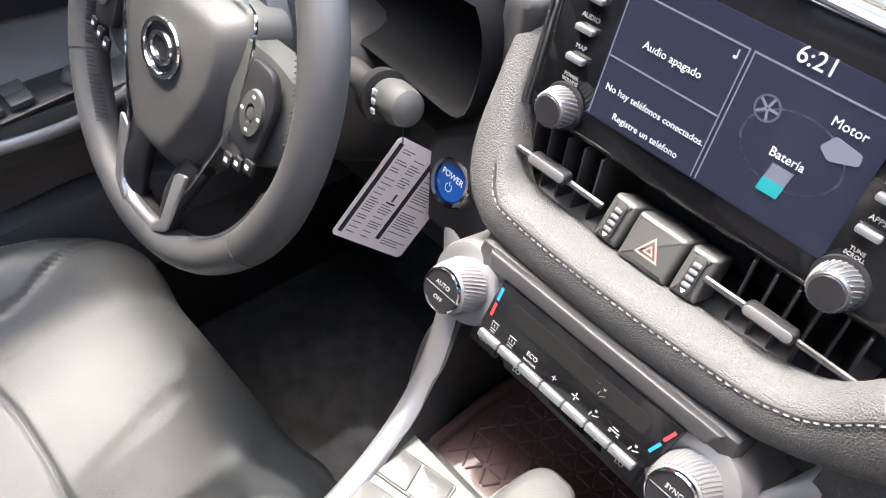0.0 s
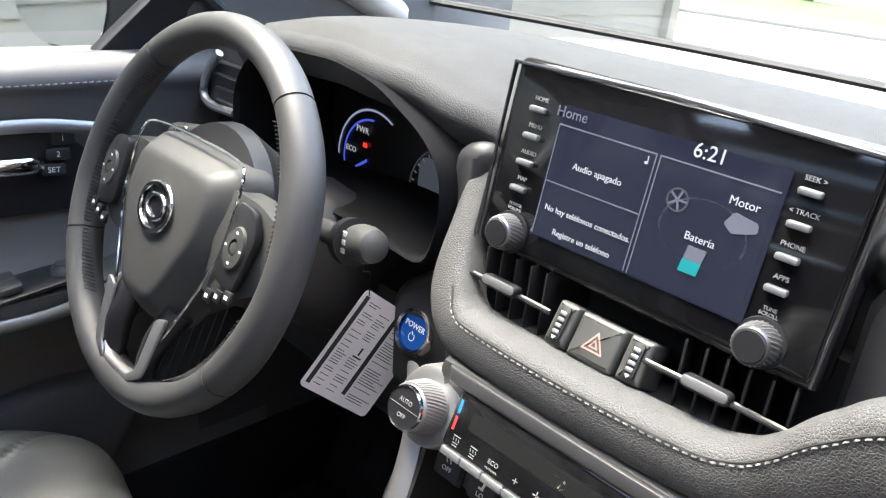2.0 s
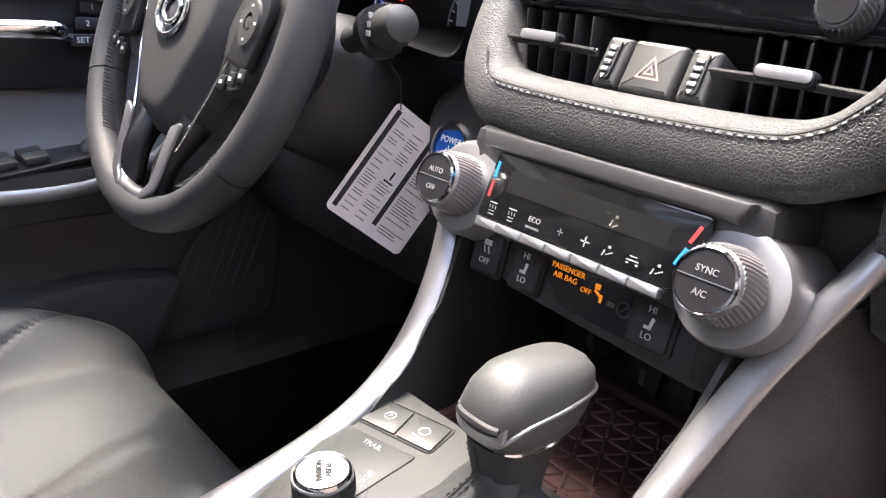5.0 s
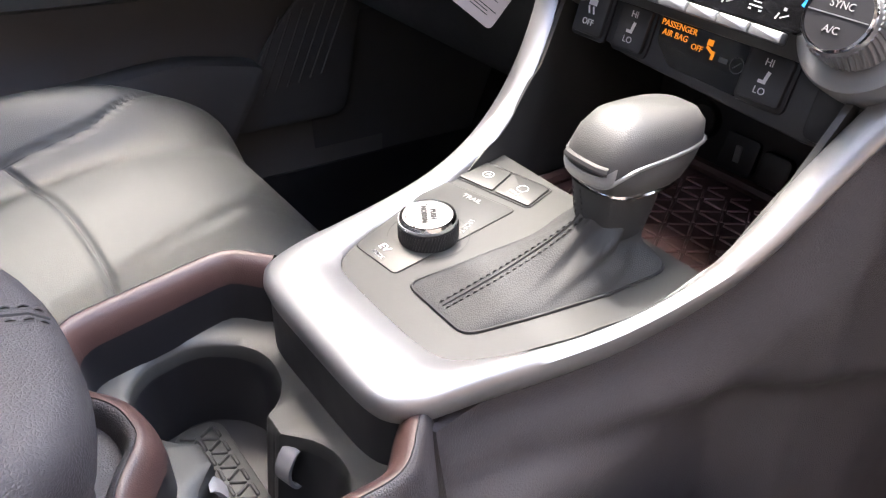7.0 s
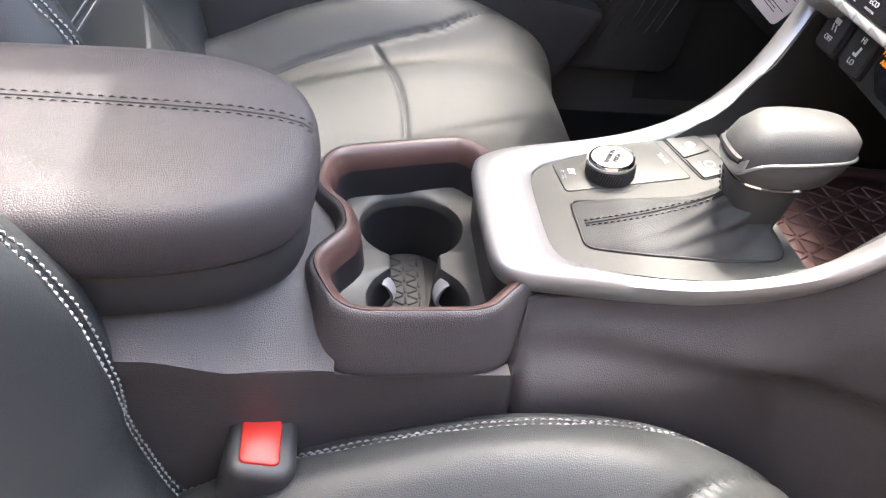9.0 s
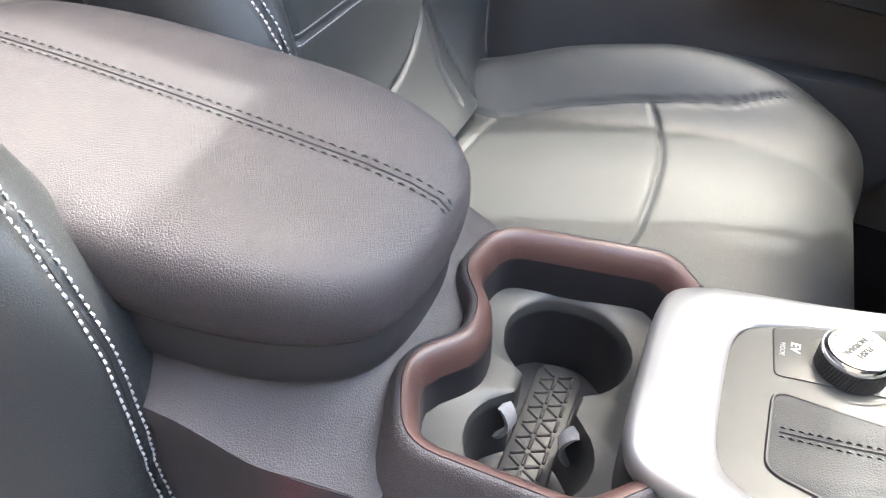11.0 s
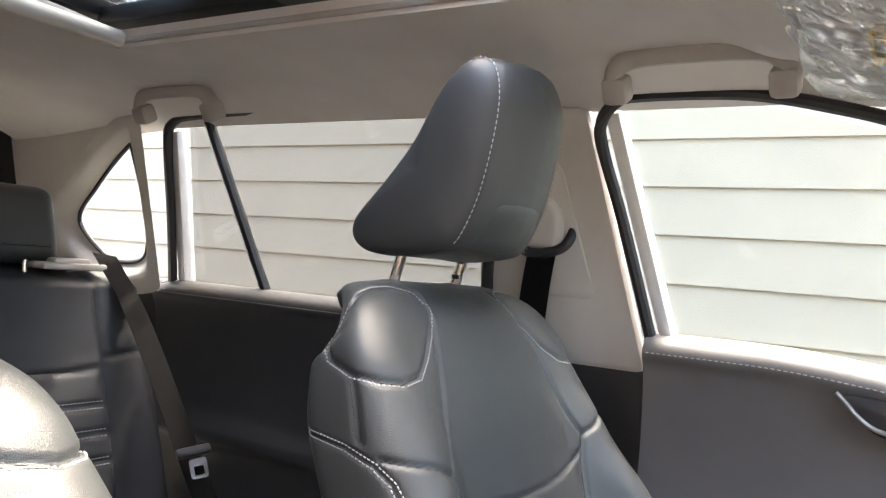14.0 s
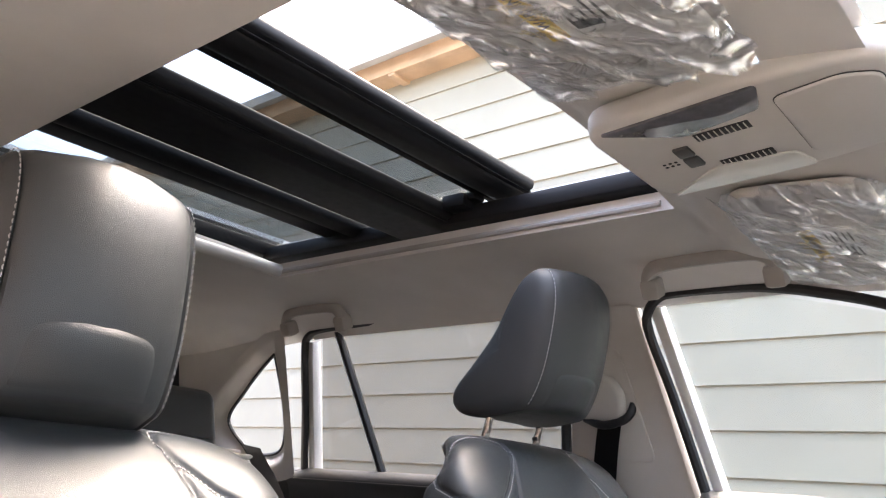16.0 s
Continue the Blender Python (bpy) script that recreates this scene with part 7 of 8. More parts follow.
# shift lever: gaiter, neck, head
lever = thing("shift_lever", (0.03, 0.43, 0.517), "leather shift lever with chrome trim and stitched gaiter", "shift lever")
corner_line = rounded_poly([(-0.011, 0.370), (0.042, 0.3695), (0.053, 0.407), (0.064, 0.454), (0.068, 0.490), (0.060, 0.4985), (0.018, 0.4965), (-0.004, 0.44)], 0.008, 5)
corner_line.append(corner_line[0])
walked = np.cumsum([0.0] + [math.dist(p, q) for p, q in zip(corner_line, corner_line[1:])])
n = 120
frame_line = [(float(np.interp(walked[-1] * k / n, walked, [p[0] for p in corner_line])), float(np.interp(walked[-1] * k / n, walked, [p[1] for p in corner_line]))) for k in range(n)]
part("gaiter_frame", Shape().tube([TP @ Vector((x, y, 0.0004)) for x, y in frame_line + frame_line[:1]], 0.0009, 6), PLASTIC_D, lever)
SEAM_A = math.atan2(0.370 - 0.435, 0.016 - 0.033)
rings = []
for k in range(33):
    t = k / 32
    shrink = (1 - t) ** 1.7
    ring = []
    for x, y in frame_line:
        a = math.atan2(y - 0.435, x - 0.033)
        off = math.atan2(math.sin(a - SEAM_A), math.cos(a - SEAM_A))
        calm = 1 - math.exp(-(off / 0.22) ** 2)
        nx, ny = 0.0125 * math.cos(a), 0.0160 * math.sin(a)
        w = 0.0040 * calm * math.sin(t * math.pi) ** 0.8 * (math.sin(3 * a + 5 * t) + 0.45 * math.sin(5 * a - 7 * t + 1)) + 0.0012 * math.exp(-(off / 0.10) ** 2) * math.sin(t * math.pi)
        px = (x - 0.033) * shrink + nx * (1 - shrink)
        py = (y - 0.435) * shrink + ny * (1 - shrink)
        L = math.hypot(px, py) + 1e-6
        base = PZ + 0.11 * (y - 0.367)
        sag = 0.0035 * calm * math.sin(2 * a + 5 * t) * math.sin(t * math.pi)
        ring.append((0.033 + 0.002 * t + px * (1 + w / L), 0.435 + 0.043 * (1 - shrink) + py * (1 + w / L), base * (1 - t) + 0.568 * t + sag))
    rings.append(ring)
gaiter = part("gaiter", Shape().loft(rings), GRIP_L, lever, "wrinkled black leather gaiter", sharp=70)
js = min(range(n), key=lambda j: abs(math.atan2(frame_line[j][1] - 0.435, frame_line[j][0] - 0.033) - SEAM_A))
part("seam", Shape().tube([Vector(r[js]) + Vector((-0.0002, -0.0003, 0.0004)) for r in rings[1:]], 0.0005, 5), THREAD_D, gaiter)
for dj in (-1, 1):
    pts = []
    for r in rings[1:]:
        p, q = Vector(r[js]), Vector(r[(js + 5 * dj) % n])
        pts.append(p + (q - p).normalized() * 0.0030 + Vector((-0.0002, -0.0003, 0.0004)))
    part("stitching", dashes([p for a, b in zip(pts, pts[1:]) for p in (a, (a + b) / 2)], [(-0.4, -0.5, 0.8)] * 80, 0.0028, 0.0014, 0.00035), THREAD_D, gaiter)


def head_outline(x0, x1, y0, y1, z, n=36, tip=0.0):
    cx, cy = (x0 + x1) / 2, (y0 + y1) / 2
    out = []
    for k in range(n):
        a = 2 * math.pi * k / n
        c, s = math.cos(a), math.sin(a)
        px = math.copysign(abs(c) ** 0.60, c) * (x1 - x0) / 2 * (1 - 0.10 * max(0, s))
        out.append((cx + px, cy + math.copysign(abs(s) ** 0.60, s) * (y1 - y0) / 2, z + tip * s))
    return out


neck = part("neck", Shape().loft([head_outline(0.019, 0.049, 0.459, 0.497, 0.546), head_outline(0.017, 0.051, 0.455, 0.500, 0.560), head_outline(0.016, 0.052, 0.451, 0.503, 0.5775)]), GRIP_L, lever)
for dx in (0.0, 0.0055):
    pts = [Vector((0.026 + dx, 0.4586 - 0.0085 * k / 10, 0.549 + 0.027 * k / 10)) for k in range(11)]
    part("stitching", dashes(pts, [(-0.1, -1, 0.2)] * 11, 0.0028, 0.0014, 0.00035), THREAD_D, neck)
HC = Vector((0.034, 0.487, 0.592))
HEAD = [(0.0145, 0.0535, 0.455, 0.509, 0.5755, -0.001), (0.0115, 0.0565, 0.4500, 0.516, 0.5800, 0.000), (0.0098, 0.0582, 0.4470, 0.522, 0.5880, 0.001), (0.0098, 0.0582, 0.4475, 0.5265, 0.5975, 0.001), (0.0120, 0.0560, 0.4515, 0.5265, 0.6070, 0.001), (0.0160, 0.0520, 0.4590, 0.521, 0.6140, 0.000), (0.0220, 0.0460, 0.469, 0.511, 0.6175, -0.001), (0.031, 0.037, 0.483, 0.495, 0.6185, -0.001)]
HRINGS = [[Vector(p) for p in head_outline(x0, x1, y0, y1, z, 72, tip=tp)] for x0, x1, y0, y1, z, tp in HEAD]


def on_head(deg, level, out=0.0):
    """A place on the grip, by the angle round it and the level up it."""
    k, l0 = int(round(deg / 5.0)) % 72, min(int(level), 6)
    p = HRINGS[l0][k].lerp(HRINGS[l0 + 1][k], level - l0)
    return p + (p - Vector((HC.x, HC.y, p.z - 0.004))).normalized() * out


hd = part("head", Shape().loft(HRINGS), HEAD_L, lever, "grained leather grip", sharp=70)
CAP_LINE = [(90, 2.9), (60, 3.0), (30, 3.05), (0, 3.0), (335, 2.8), (315, 2.3), (298, 1.75), (285, 1.45), (270, 1.38), (255, 1.45), (242, 1.75), (225, 2.3), (205, 2.8), (180, 3.0), (150, 3.05), (120, 3.0), (90, 2.9)]
part("cap_line", Shape().tube(curve_pts([on_head(a, l, 0.0002) for a, l in CAP_LINE], 4), 0.0012, 8), SILVER, hd, "bright metal line under the cap")


def button_plate(u, v):
    deg = 235 + 70 * u
    low = np.interp(deg, [235, 242, 255, 270, 285, 298, 305], [2.0, 1.75, 1.45, 1.38, 1.45, 1.75, 2.0])
    top = np.interp(deg, [235, 250, 270, 290, 305], [2.9, 2.35, 2.2, 2.35, 2.9])
    k, lv = deg / 5.0, low + (top - low) * v
    a, b = on_head(int(k) * 5, lv, 0.0012), on_head(int(k) * 5 + 5, lv, 0.0012)
    return a.lerp(b, k - int(k))


part("button_plate", Shape().shell(button_plate, 28, 8, (0, 0.002, 0)), SILVER, hd, "satin silver thumb plate", sharp=60)
part("button_slot", Shape().tube([on_head(a, 2.62, 0.0002) for a in range(245, 300, 5)], 0.0026, 8), RUBBER_B, hd, "dark slot above the thumb plate")
part("base_line", Shape().tube([on_head(5 * k, 0.15, 0.0005) for k in range(73)], 0.0013, 6), CHROME, hd, "bright metal line at the base")

# tray with its rubber mat and the sockets behind it
part("tray_wall", Shape().box((0.0, 0.700, 0.545), (0.22, 0.03, 0.13), 0.01).box((0.0, 0.61, 0.485), (0.20, 0.20, 0.012), 0.004), PLASTIC, console)
tray = thing("tray_mat", (0, 0.60, 0.492), "brown rubber tray mat with a raised triangle pattern", "tray mat")
part("base", Shape().prism(rounded_poly([(-0.088, 0.520), (0.088, 0.520), (0.092, 0.60), (0.086, 0.682), (-0.086, 0.682), (-0.092, 0.60)], 0.014), 0.004, Matrix.Translation((0, 0, 0.491)), 0.0015), RUBBER, tray)
part("rim", Shape().tube([(x, y, 0.4995) for x, y in rounded_poly([(-0.089, 0.519), (0.089, 0.519), (0.093, 0.60), (0.087, 0.683), (-0.087, 0.683), (-0.093, 0.60)], 0.016) + [(-0.089, 0.533)]], 0.0055, 8), BROWN, tray, "brown raised rim")


def tri_ribs(x0, x1, y0, y1, z, pitch, name, parent, m, inside_f=None):
    """Raised ribs that cross to form triangles, each rib a short bar."""
    h = pitch * 0.866
    made = 0
    rows = int((y1 - y0) / h) + 1
    for j in range(rows):
        for i in range(int((x1 - x0) / pitch) + 1):
            cx, cy = x0 + pitch * (i + 0.5 * (j % 2)), y0 + h * j
            for a in (0, math.pi / 3, -math.pi / 3):
                px, py = cx + pitch / 2 * math.cos(a), cy + pitch / 2 * math.sin(a)
                if not (x0 < px < x1 and y0 < py < y1) or (inside_f and not inside_f(px, py)):
                    continue
                part(name, Shape().box((px, py, z), (pitch * 0.74, 0.0022, 0.002), 0.0007, Matrix.Rotation(a, 4, "Z"), 1), m, parent)
                made += 1


tri_ribs(-0.078, 0.080, 0.532, 0.674, 0.4955, 0.021, "rib", tray, RUBBER)
usb = part("usb_socket", Shape().prism(rounded(0.030, 0.028, 0.004), 0.006, plane_at((-0.018, 0.685, 0.522), (0, -1, 0.2)), 0.001).prism(rounded(0.026, 0.026, 0.006), 0.012, plane_at((0.014, 0.688, 0.520), (0, -1, 0.2)), 0.002), PLASTIC_D, console, "black usb and power sockets")
part("usb_slot", Shape().box((-0.018, 0.6785, 0.523), (0.005, 0.002, 0.013), 0.0), SILVER_D, usb)
part("power_socket", Shape().lathe([(0.0, 0.004), (0.012, 0.004), (0.0155, 0.007), (0.0165, 0.0)], plane_at((-0.058, 0.684, 0.535), (0, -1, 0.2)), 28), PLASTIC_D, console, "round power socket cover")

# cup holders
RING = [(-0.080, 0.322), (-0.101, 0.303), (-0.079, 0.210), (-0.066, 0.199), (-0.032, 0.194), (-0.008, 0.213), (0.018, 0.216), (0.045, 0.195), (0.060, 0.195), (0.096, 0.211), (0.094, 0.297), (0.061, 0.327)]
ring_line = [RING[0]] + rounded_poly(RING, [0.008, 0.012, 0.010, 0.010, 0.012, 0.010, 0.010, 0.012, 0.012, 0.016, 0.012, 0.008], 5)[6:-6] + [RING[-1]]
rl = [Vector((x, y, 0.507)) for x, y in ring_line]
def ring_out(i):
    """Level direction away from the holder at a point of its rim."""
    t = rl[min(i + 1, len(rl) - 1)] - rl[max(i - 1, 0)]
    n = Vector((t.y, -t.x, 0)).normalized()
    return n


turn = 1 if ring_out(len(rl) // 2).dot(rl[len(rl) // 2] - Vector((0, 0.262, 0.507))) > 0 else -1


def ring_strip(prof):
    return Shape().loft([[p + ring_out(i) * (turn * d) + Vector((0, 0, z)) for d, z in prof] for i, p in enumerate(rl)], False)


cup = part("cup_holder", ring_strip([(-0.0078, -0.0135), (-0.0074, -0.0105), (-0.0062, -0.0050), (-0.0038, 0.0004), (-0.0005, 0.0036), (0.0018, 0.0044), (0.0030, 0.0044)]), BROWN, console, "brown soft rim round the cup holders", sharp=70, tidy=False)
part("rim_skirt", ring_strip([(0.0030, 0.0044), (0.0033, 0.0034), (0.0037, 0.0042), (0.0052, 0.0038), (0.0070, 0.0020), (0.0085, -0.002), (0.0120, -0.014), (0.0158, -0.025), (0.0178, -0.034), (0.0180, -0.0375), (0.0165, -0.0395), (0.002, -0.0395)]), ARM_TRIM, cup, "grained skirt", sharp=70, tidy=False)
inner_pts = [tuple((p - ring_out(i) * (turn * 0.0078)).xy) for i, p in enumerate(rl)] + [(0.055, 0.328), (-0.072, 0.328)]
well_c = Vector((0.0, 0.262, 0))


def ray_out(poly, a):
    best = 0.02
    d = Vector((math.cos(a), math.sin(a)))
    for (x0, y0), (x1, y1) in zip(poly, poly[1:] + poly[:1]):
        ex, ey = x1 - x0, y1 - y0
        den = d.x * ey - d.y * ex
        if abs(den) < 1e-9:
            continue
        t = ((x0 - well_c.x) * ey - (y0 - well_c.y) * ex) / den
        s = ((x0 - well_c.x) * d.y - (y0 - well_c.y) * d.x) / den
        if t > 0 and -1e-6 <= s <= 1 + 1e-6:
            best = max(best, t)
    return best


def cups_r(a):
    r = 0.0
    for k in range(1, 140):
        x, y = k * 0.0008 * math.cos(a), k * 0.0008 * math.sin(a)
        ok = math.hypot(x + 0.040, y - 0.0) < 0.040 or math.hypot(x - 0.043, y - 0.0) < 0.036 or (abs(y) < 0.019 and abs(x) < 0.05)
        if ok:
            r = k * 0.0008
    return max(r, 0.019)


N_A = 96
angs = [2 * math.pi * k / N_A for k in range(N_A)]
ro, ri = [ray_out(inner_pts, a) for a in angs], [cups_r(a) for a in angs]
ri = [min(b, a - 0.004) for a, b in zip(ro, ri)]
lv_ = lambda r, z: [(well_c.x + r[k] * math.cos(angs[k]), well_c.y + r[k] * math.sin(angs[k]), z) for k in range(N_A)]
part("upper_well", Shape().loft([lv_(ro, 0.4945), lv_([r - 0.001 for r in ro], 0.489), lv_([r - 0.003 for r in ro], 0.470)], False), PLASTIC_D, cup, tidy=False)
part("shelf", Shape().loft([lv_([r - 0.0020 for r in ro], 0.4720), lv_([a + (b - a) * 0.75 for a, b in zip(ro, ri)], 0.4705), lv_(ri, 0.4690), lv_([r - 0.0012 for r in ri], 0.4675), lv_([r - 0.0018 for r in ri], 0.460)], False), PANEL_G, cup, tidy=False)
part("cup_well", Shape().loft([lv_([r - 0.0018 for r in ri], 0.460), lv_([r - 0.004 for r in ri], 0.412), lv_([0.0005] * N_A, 0.411)], False), PLASTIC_D, cup, tidy=False)
mat_c = thing("cup_mat", (0, 0.262, 0.411), "dark rubber mat with triangle pattern in the cup holder", "cup holder mat")
part("base", Shape().prism(rounded(0.150, 0.030, 0.010), 0.004, Matrix.Translation((0.004, 0.262, 0.4115)), 0.001), PANEL_G, mat_c)
tri_ribs(-0.066, 0.072, 0.249, 0.276, 0.4158, 0.013, "rib", mat_c, PLASTIC)
TAB = mat("grey tab plastic", (0.20, 0.20, 0.21), 0.35)
for x, y, dx, dy in ((0.016, 0.2415, 0.25, 1.0), (0.016, 0.2830, 0.30, -1.0)):
    way = Vector((dx, dy, 0)).normalized()
    across = Vector((-way.y, way.x, 0))

    def strip(u, v, x=x, y=y, way=way, across=across):
        bulge = 0.007 * math.sin(v * math.pi) ** 0.7
        return Vector((x, y, 0.4615 - 0.026 * v)) + across * (0.010 * (u - 0.5)) + way * bulge

    part("cup_tab", Shape().shell(strip, 6, 16, tuple(way * -0.0022)), TAB, cup, "grey sprung cup tab", sharp=50)

# rear of the console and the armrest
def deck(u, v):
    y = -0.17 + 0.385 * v
    x = (2 * u - 1) * roll_x(y)
    yy = y
    lim = np.interp(x, [-0.13, -0.105, -0.080, -0.066, -0.032, -0.008, 0.018, 0.045, 0.060, 0.096, 0.13], [0.206, 0.206, 0.206, 0.198, 0.193, 0.211, 0.214, 0.194, 0.194, 0.206, 0.206])
    yy = -0.17 + (lim + 0.17) * v
    z = deck_z(yy) - (deck_z(yy) - edge_z(yy)) * smooth(0.045, roll_x(yy) + 0.012, abs(x)) ** 1.3 / smooth(0.045, roll_x(yy) + 0.012, roll_x(yy)) ** 1.3
    return (x, yy, z)


part("rear_deck", Shape().shell(deck, 40, 60, (0, 0, -0.012)), ARM_TRIM, console, "grained console deck", sharp=60)
arm = thing("armrest", (0.012, 0.03, 0.53), "padded console armrest lid in grained trim with a stitched seam", "armrest")
A_OUT = rounded_poly([(-0.056, -0.150), (0.090, -0.150), (0.112, -0.09), (0.114, 0.10), (0.096, 0.164), (0.062, 0.194), (-0.030, 0.194), (-0.070, 0.160), (-0.090, 0.10), (-0.084, -0.07)], 0.05, 6)
rings = []
acx, acy = 0.012, 0.02
for k, z in ((0.93, 0.540), (0.975, 0.542), (0.990, 0.546), (1.0, 0.554), (1.004, 0.562), (0.995, 0.571), (0.97, 0.578), (0.92, 0.583), (0.80, 0.587), (0.60, 0.5895), (0.35, 0.5905), (0.12, 0.591), (0.01, 0.591)):
    rings.append([(acx + (x - acx) * k, acy + (y - acy) * (1 - (1 - k) * 0.75 if k > 0.5 else 1 - (1 - 0.5) * 0.75 - (0.5 - k) * 1.25), z) for x, y in A_OUT])
lid = part("lid", Shape().loft(rings), ARM_TRIM, arm, sharp=70)
part("lid_base", Shape().prism([(acx + (x - acx) * 0.95, acy + (y - acy) * 0.97) for x, y in A_OUT], 0.030, Matrix.Translation((0, 0, 0.511)), 0.004), PLASTIC, arm)


lid_tree = BVHTree.FromPolygons([v.co[:] for v in lid.data.vertices], [tuple(q.vertices) for q in lid.data.polygons])


def arm_z(x, y):
    """Height of the lid's skin over a place."""
    hit = lid_tree.ray_cast(Vector((x, y, 0.7)), Vector((0, 0, -1)))[0]
    return hit.z if hit else 0.56


lid_seam = [Vector((0.004 + 0.006 * smooth(-0.1, 0.2, y), y, arm_z(0.008, y) + 0.0002)) for y in [-0.145 + 0.335 * i / 150 for i in range(151)]]
part("seam", Shape().tube(lid_seam, 0.0007, 5), THREAD_D, lid)
for dx in (-0.0045, 0.0045):
    ys_ = [-0.145 + 0.335 * i / 150 for i in range(151)]
    pts = [Vector((0.004 + dx + 0.006 * smooth(-0.1, 0.2, y), y, arm_z(0.008, y) + 0.0008)) for y in ys_]
    part("stitching", dashes(pts, [(0, 0, 1)] * 151, 0.0038, 0.0024, 0.0004), THREAD_D, lid, "dark double stitching")

# ---- outside ----
def ground_z(y):
    return -0.36


ASPHALT = mat("sun-bleached concrete drive", (0.26, 0.245, 0.22), 0.9, bump=0.4, scale=30, var=0.15, vscale=1.2)
GRASS = mat("mown grass", (0.075, 0.13, 0.028), 0.9, bump=1.0, scale=60, var=0.35, vscale=3.0)
KERB = mat("concrete kerb", (0.45, 0.43, 0.40), 0.85, bump=0.3, scale=40, var=0.12, vscale=3)
WOOD = mat("tan eave board", (0.42, 0.28, 0.17), 0.7, bump=0.3, scale=30, var=0.15, vscale=4)
DARK_CAR = mat("black car paint", (0.012, 0.012, 0.014), 0.45, var=0.1, spec=0.3)
BRICKISH = mat("orange brick house", (0.20, 0.125, 0.085), 0.85, bump=0.3, scale=20, var=0.15, vscale=3)

solo("ground", Shape().box((0, 60, -0.41), (400, 400, 0.1), 0.0), ASPHALT, "pale concrete ground outside the car", "ground", kind="structure")
lawn = Shape().prism([(-9.0, 16.5), (-1.0, 19.5), (14, 23.0), (14, 31), (-12.0, 25.0)], 0.16, Matrix.Translation((0, 0, -0.36)))
solo("lawn", lawn, GRASS, "strip of mown green grass beside the street", "lawn", kind="structure")
solo("kerb", Shape().tube([(-9.6, 16.1, -0.28), (-1.0, 19.2, -0.28), (14, 22.7, -0.28)], 0.18, 4), KERB, "pale concrete kerb along the grass", "kerb", kind="structure")

wall_house = thing("house_wall", (-2.25, -1.0, -0.36), "cream horizontal board siding wall with a tan eave", "house wall", kind="structure")
PITCH = 0.166
part("backing", Shape().box((-2.34, -2.0, 1.36), (0.12, 13.0, 3.44), 0.0), SIDING, wall_house)
sec = [(0.0, -0.004), (0.014, -0.004), (0.013, 0.004), (0.003, PITCH + 0.012), (0.0, PITCH + 0.012)]
rngb = random.Random(7)
for k in range(21):
    z = -0.38 + PITCH * k
    off = rngb.uniform(-1.2, 1.2)
    for y0, y1 in ((-8.5, -6.2 + off), (-6.2 + off + 0.003, 4.5)):
        m = Matrix(((-0.0, 0, 0, -2.28), (0, 0, 1, y0), (0, 1, 0, z), (0, 0, 0, 1)))
        m[0][0] = 1.0
        part("board", Shape().prism(sec, y1 - y0, m), SIDING, wall_house)
part("corner_board", Shape().box((-2.27, 4.53, 1.36), (0.10, 0.09, 3.44), 0.006), SIDING, wall_house)
part("fascia", Shape().box((-2.16, -2.0, 3.17), (0.05, 13.2, 0.20), 0.004), WOOD, wall_house, "tan fascia board")
part("soffit", Shape().box((-2.24, -2.0, 3.085), (0.20, 13.2, 0.02), 0.0), WOOD, wall_house)
part("roof_edge", Shape().box((-2.60, -2.0, 3.36), (1.2, 13.4, 0.05), 0.0, Matrix.Rotation(0.35, 4, "Y")), KERB, wall_house)
for k in range(18):
    part("rafter_end", Shape().box((-2.22, -8.2 + 0.72 * k, 3.10), (0.16, 0.05, 0.09), 0.004), WOOD, wall_house)

# unseen wall, added to hold back light through the open right doorway
solo("wall_light_block", Shape().box((2.1, -1.5, 1.2), (0.2, 12.0, 3.2), 0.0), mat("rough brown plaster", (0.11, 0.085, 0.07), 0.85, bump=0.4, scale=40, var=0.15, vscale=2), "unseen brown plaster wall added to cut light from the right", "wall", kind="structure")

# own bonnet and windscreen
def bonnet(u, v):
    x = -0.78 + 1.56 * u
    y = 1.22 + 0.95 * v
    return (x, y, 0.875 - 0.07 * v - 0.13 * v ** 4 - 0.09 * (abs(x) / 0.78) ** 3 - 0.012 * math.exp(-((abs(x) - 0.42) / 0.05) ** 2) * 0 + 0.012 * smooth(0.35, 0.5, abs(x)) * (1 - smooth(0.6, 0.75, abs(x))))


solo("bonnet", Shape().shell(bonnet, 40, 20, (0, 0, -0.02)), BODY_W, "white painted car bonnet seen through the windscreen", "bonnet", kind="structure", sharp=60)
ws = thing("window_3", (0, 0.8, 0.9), "clear curved windscreen with a black lower edge", "windscreen", kind="structure")


def wscreen(u, v):
    x = (2 * u - 1) * (0.70 - 0.10 * v)
    c = 1 - (2 * u - 1) ** 2
    return (x, 1.10 + 0.10 * c - (0.745 + 0.04 * c) * v, 0.885 + 0.280 * v ** 0.96 + 0.0 * c)


pane = part("pane", Shape().shell(wscreen, 24, 12, (0, 0.003, 0.004)), GLASS, ws)
pane.visible_shadow = False
part("lower_edge", Shape().tube([Vector(wscreen(i / 24, 0.0)) + Vector((0, -0.01, 0.004)) for i in range(25)], 0.010, 8, 0.6), RUBBER_B, ws, "black lower seal")
for s in (-1, 1):
    pts = curve_pts([(s * 0.600, 0.36, 1.165), (s * 0.640, 0.58, 1.085), (s * 0.680, 0.80, 0.975), (s * 0.715, 1.02, 0.865)], 8)
    part("front_pillar", Shape().tube(pts, 0.036, 12, 0.8), PILLAR, ws, "greige front pillar trim")
    part("pillar_skin", Shape().tube([p + Vector((s * 0.035, 0.03, 0.012)) for p in pts], 0.035, 10, 0.8), BODY_W, ws)

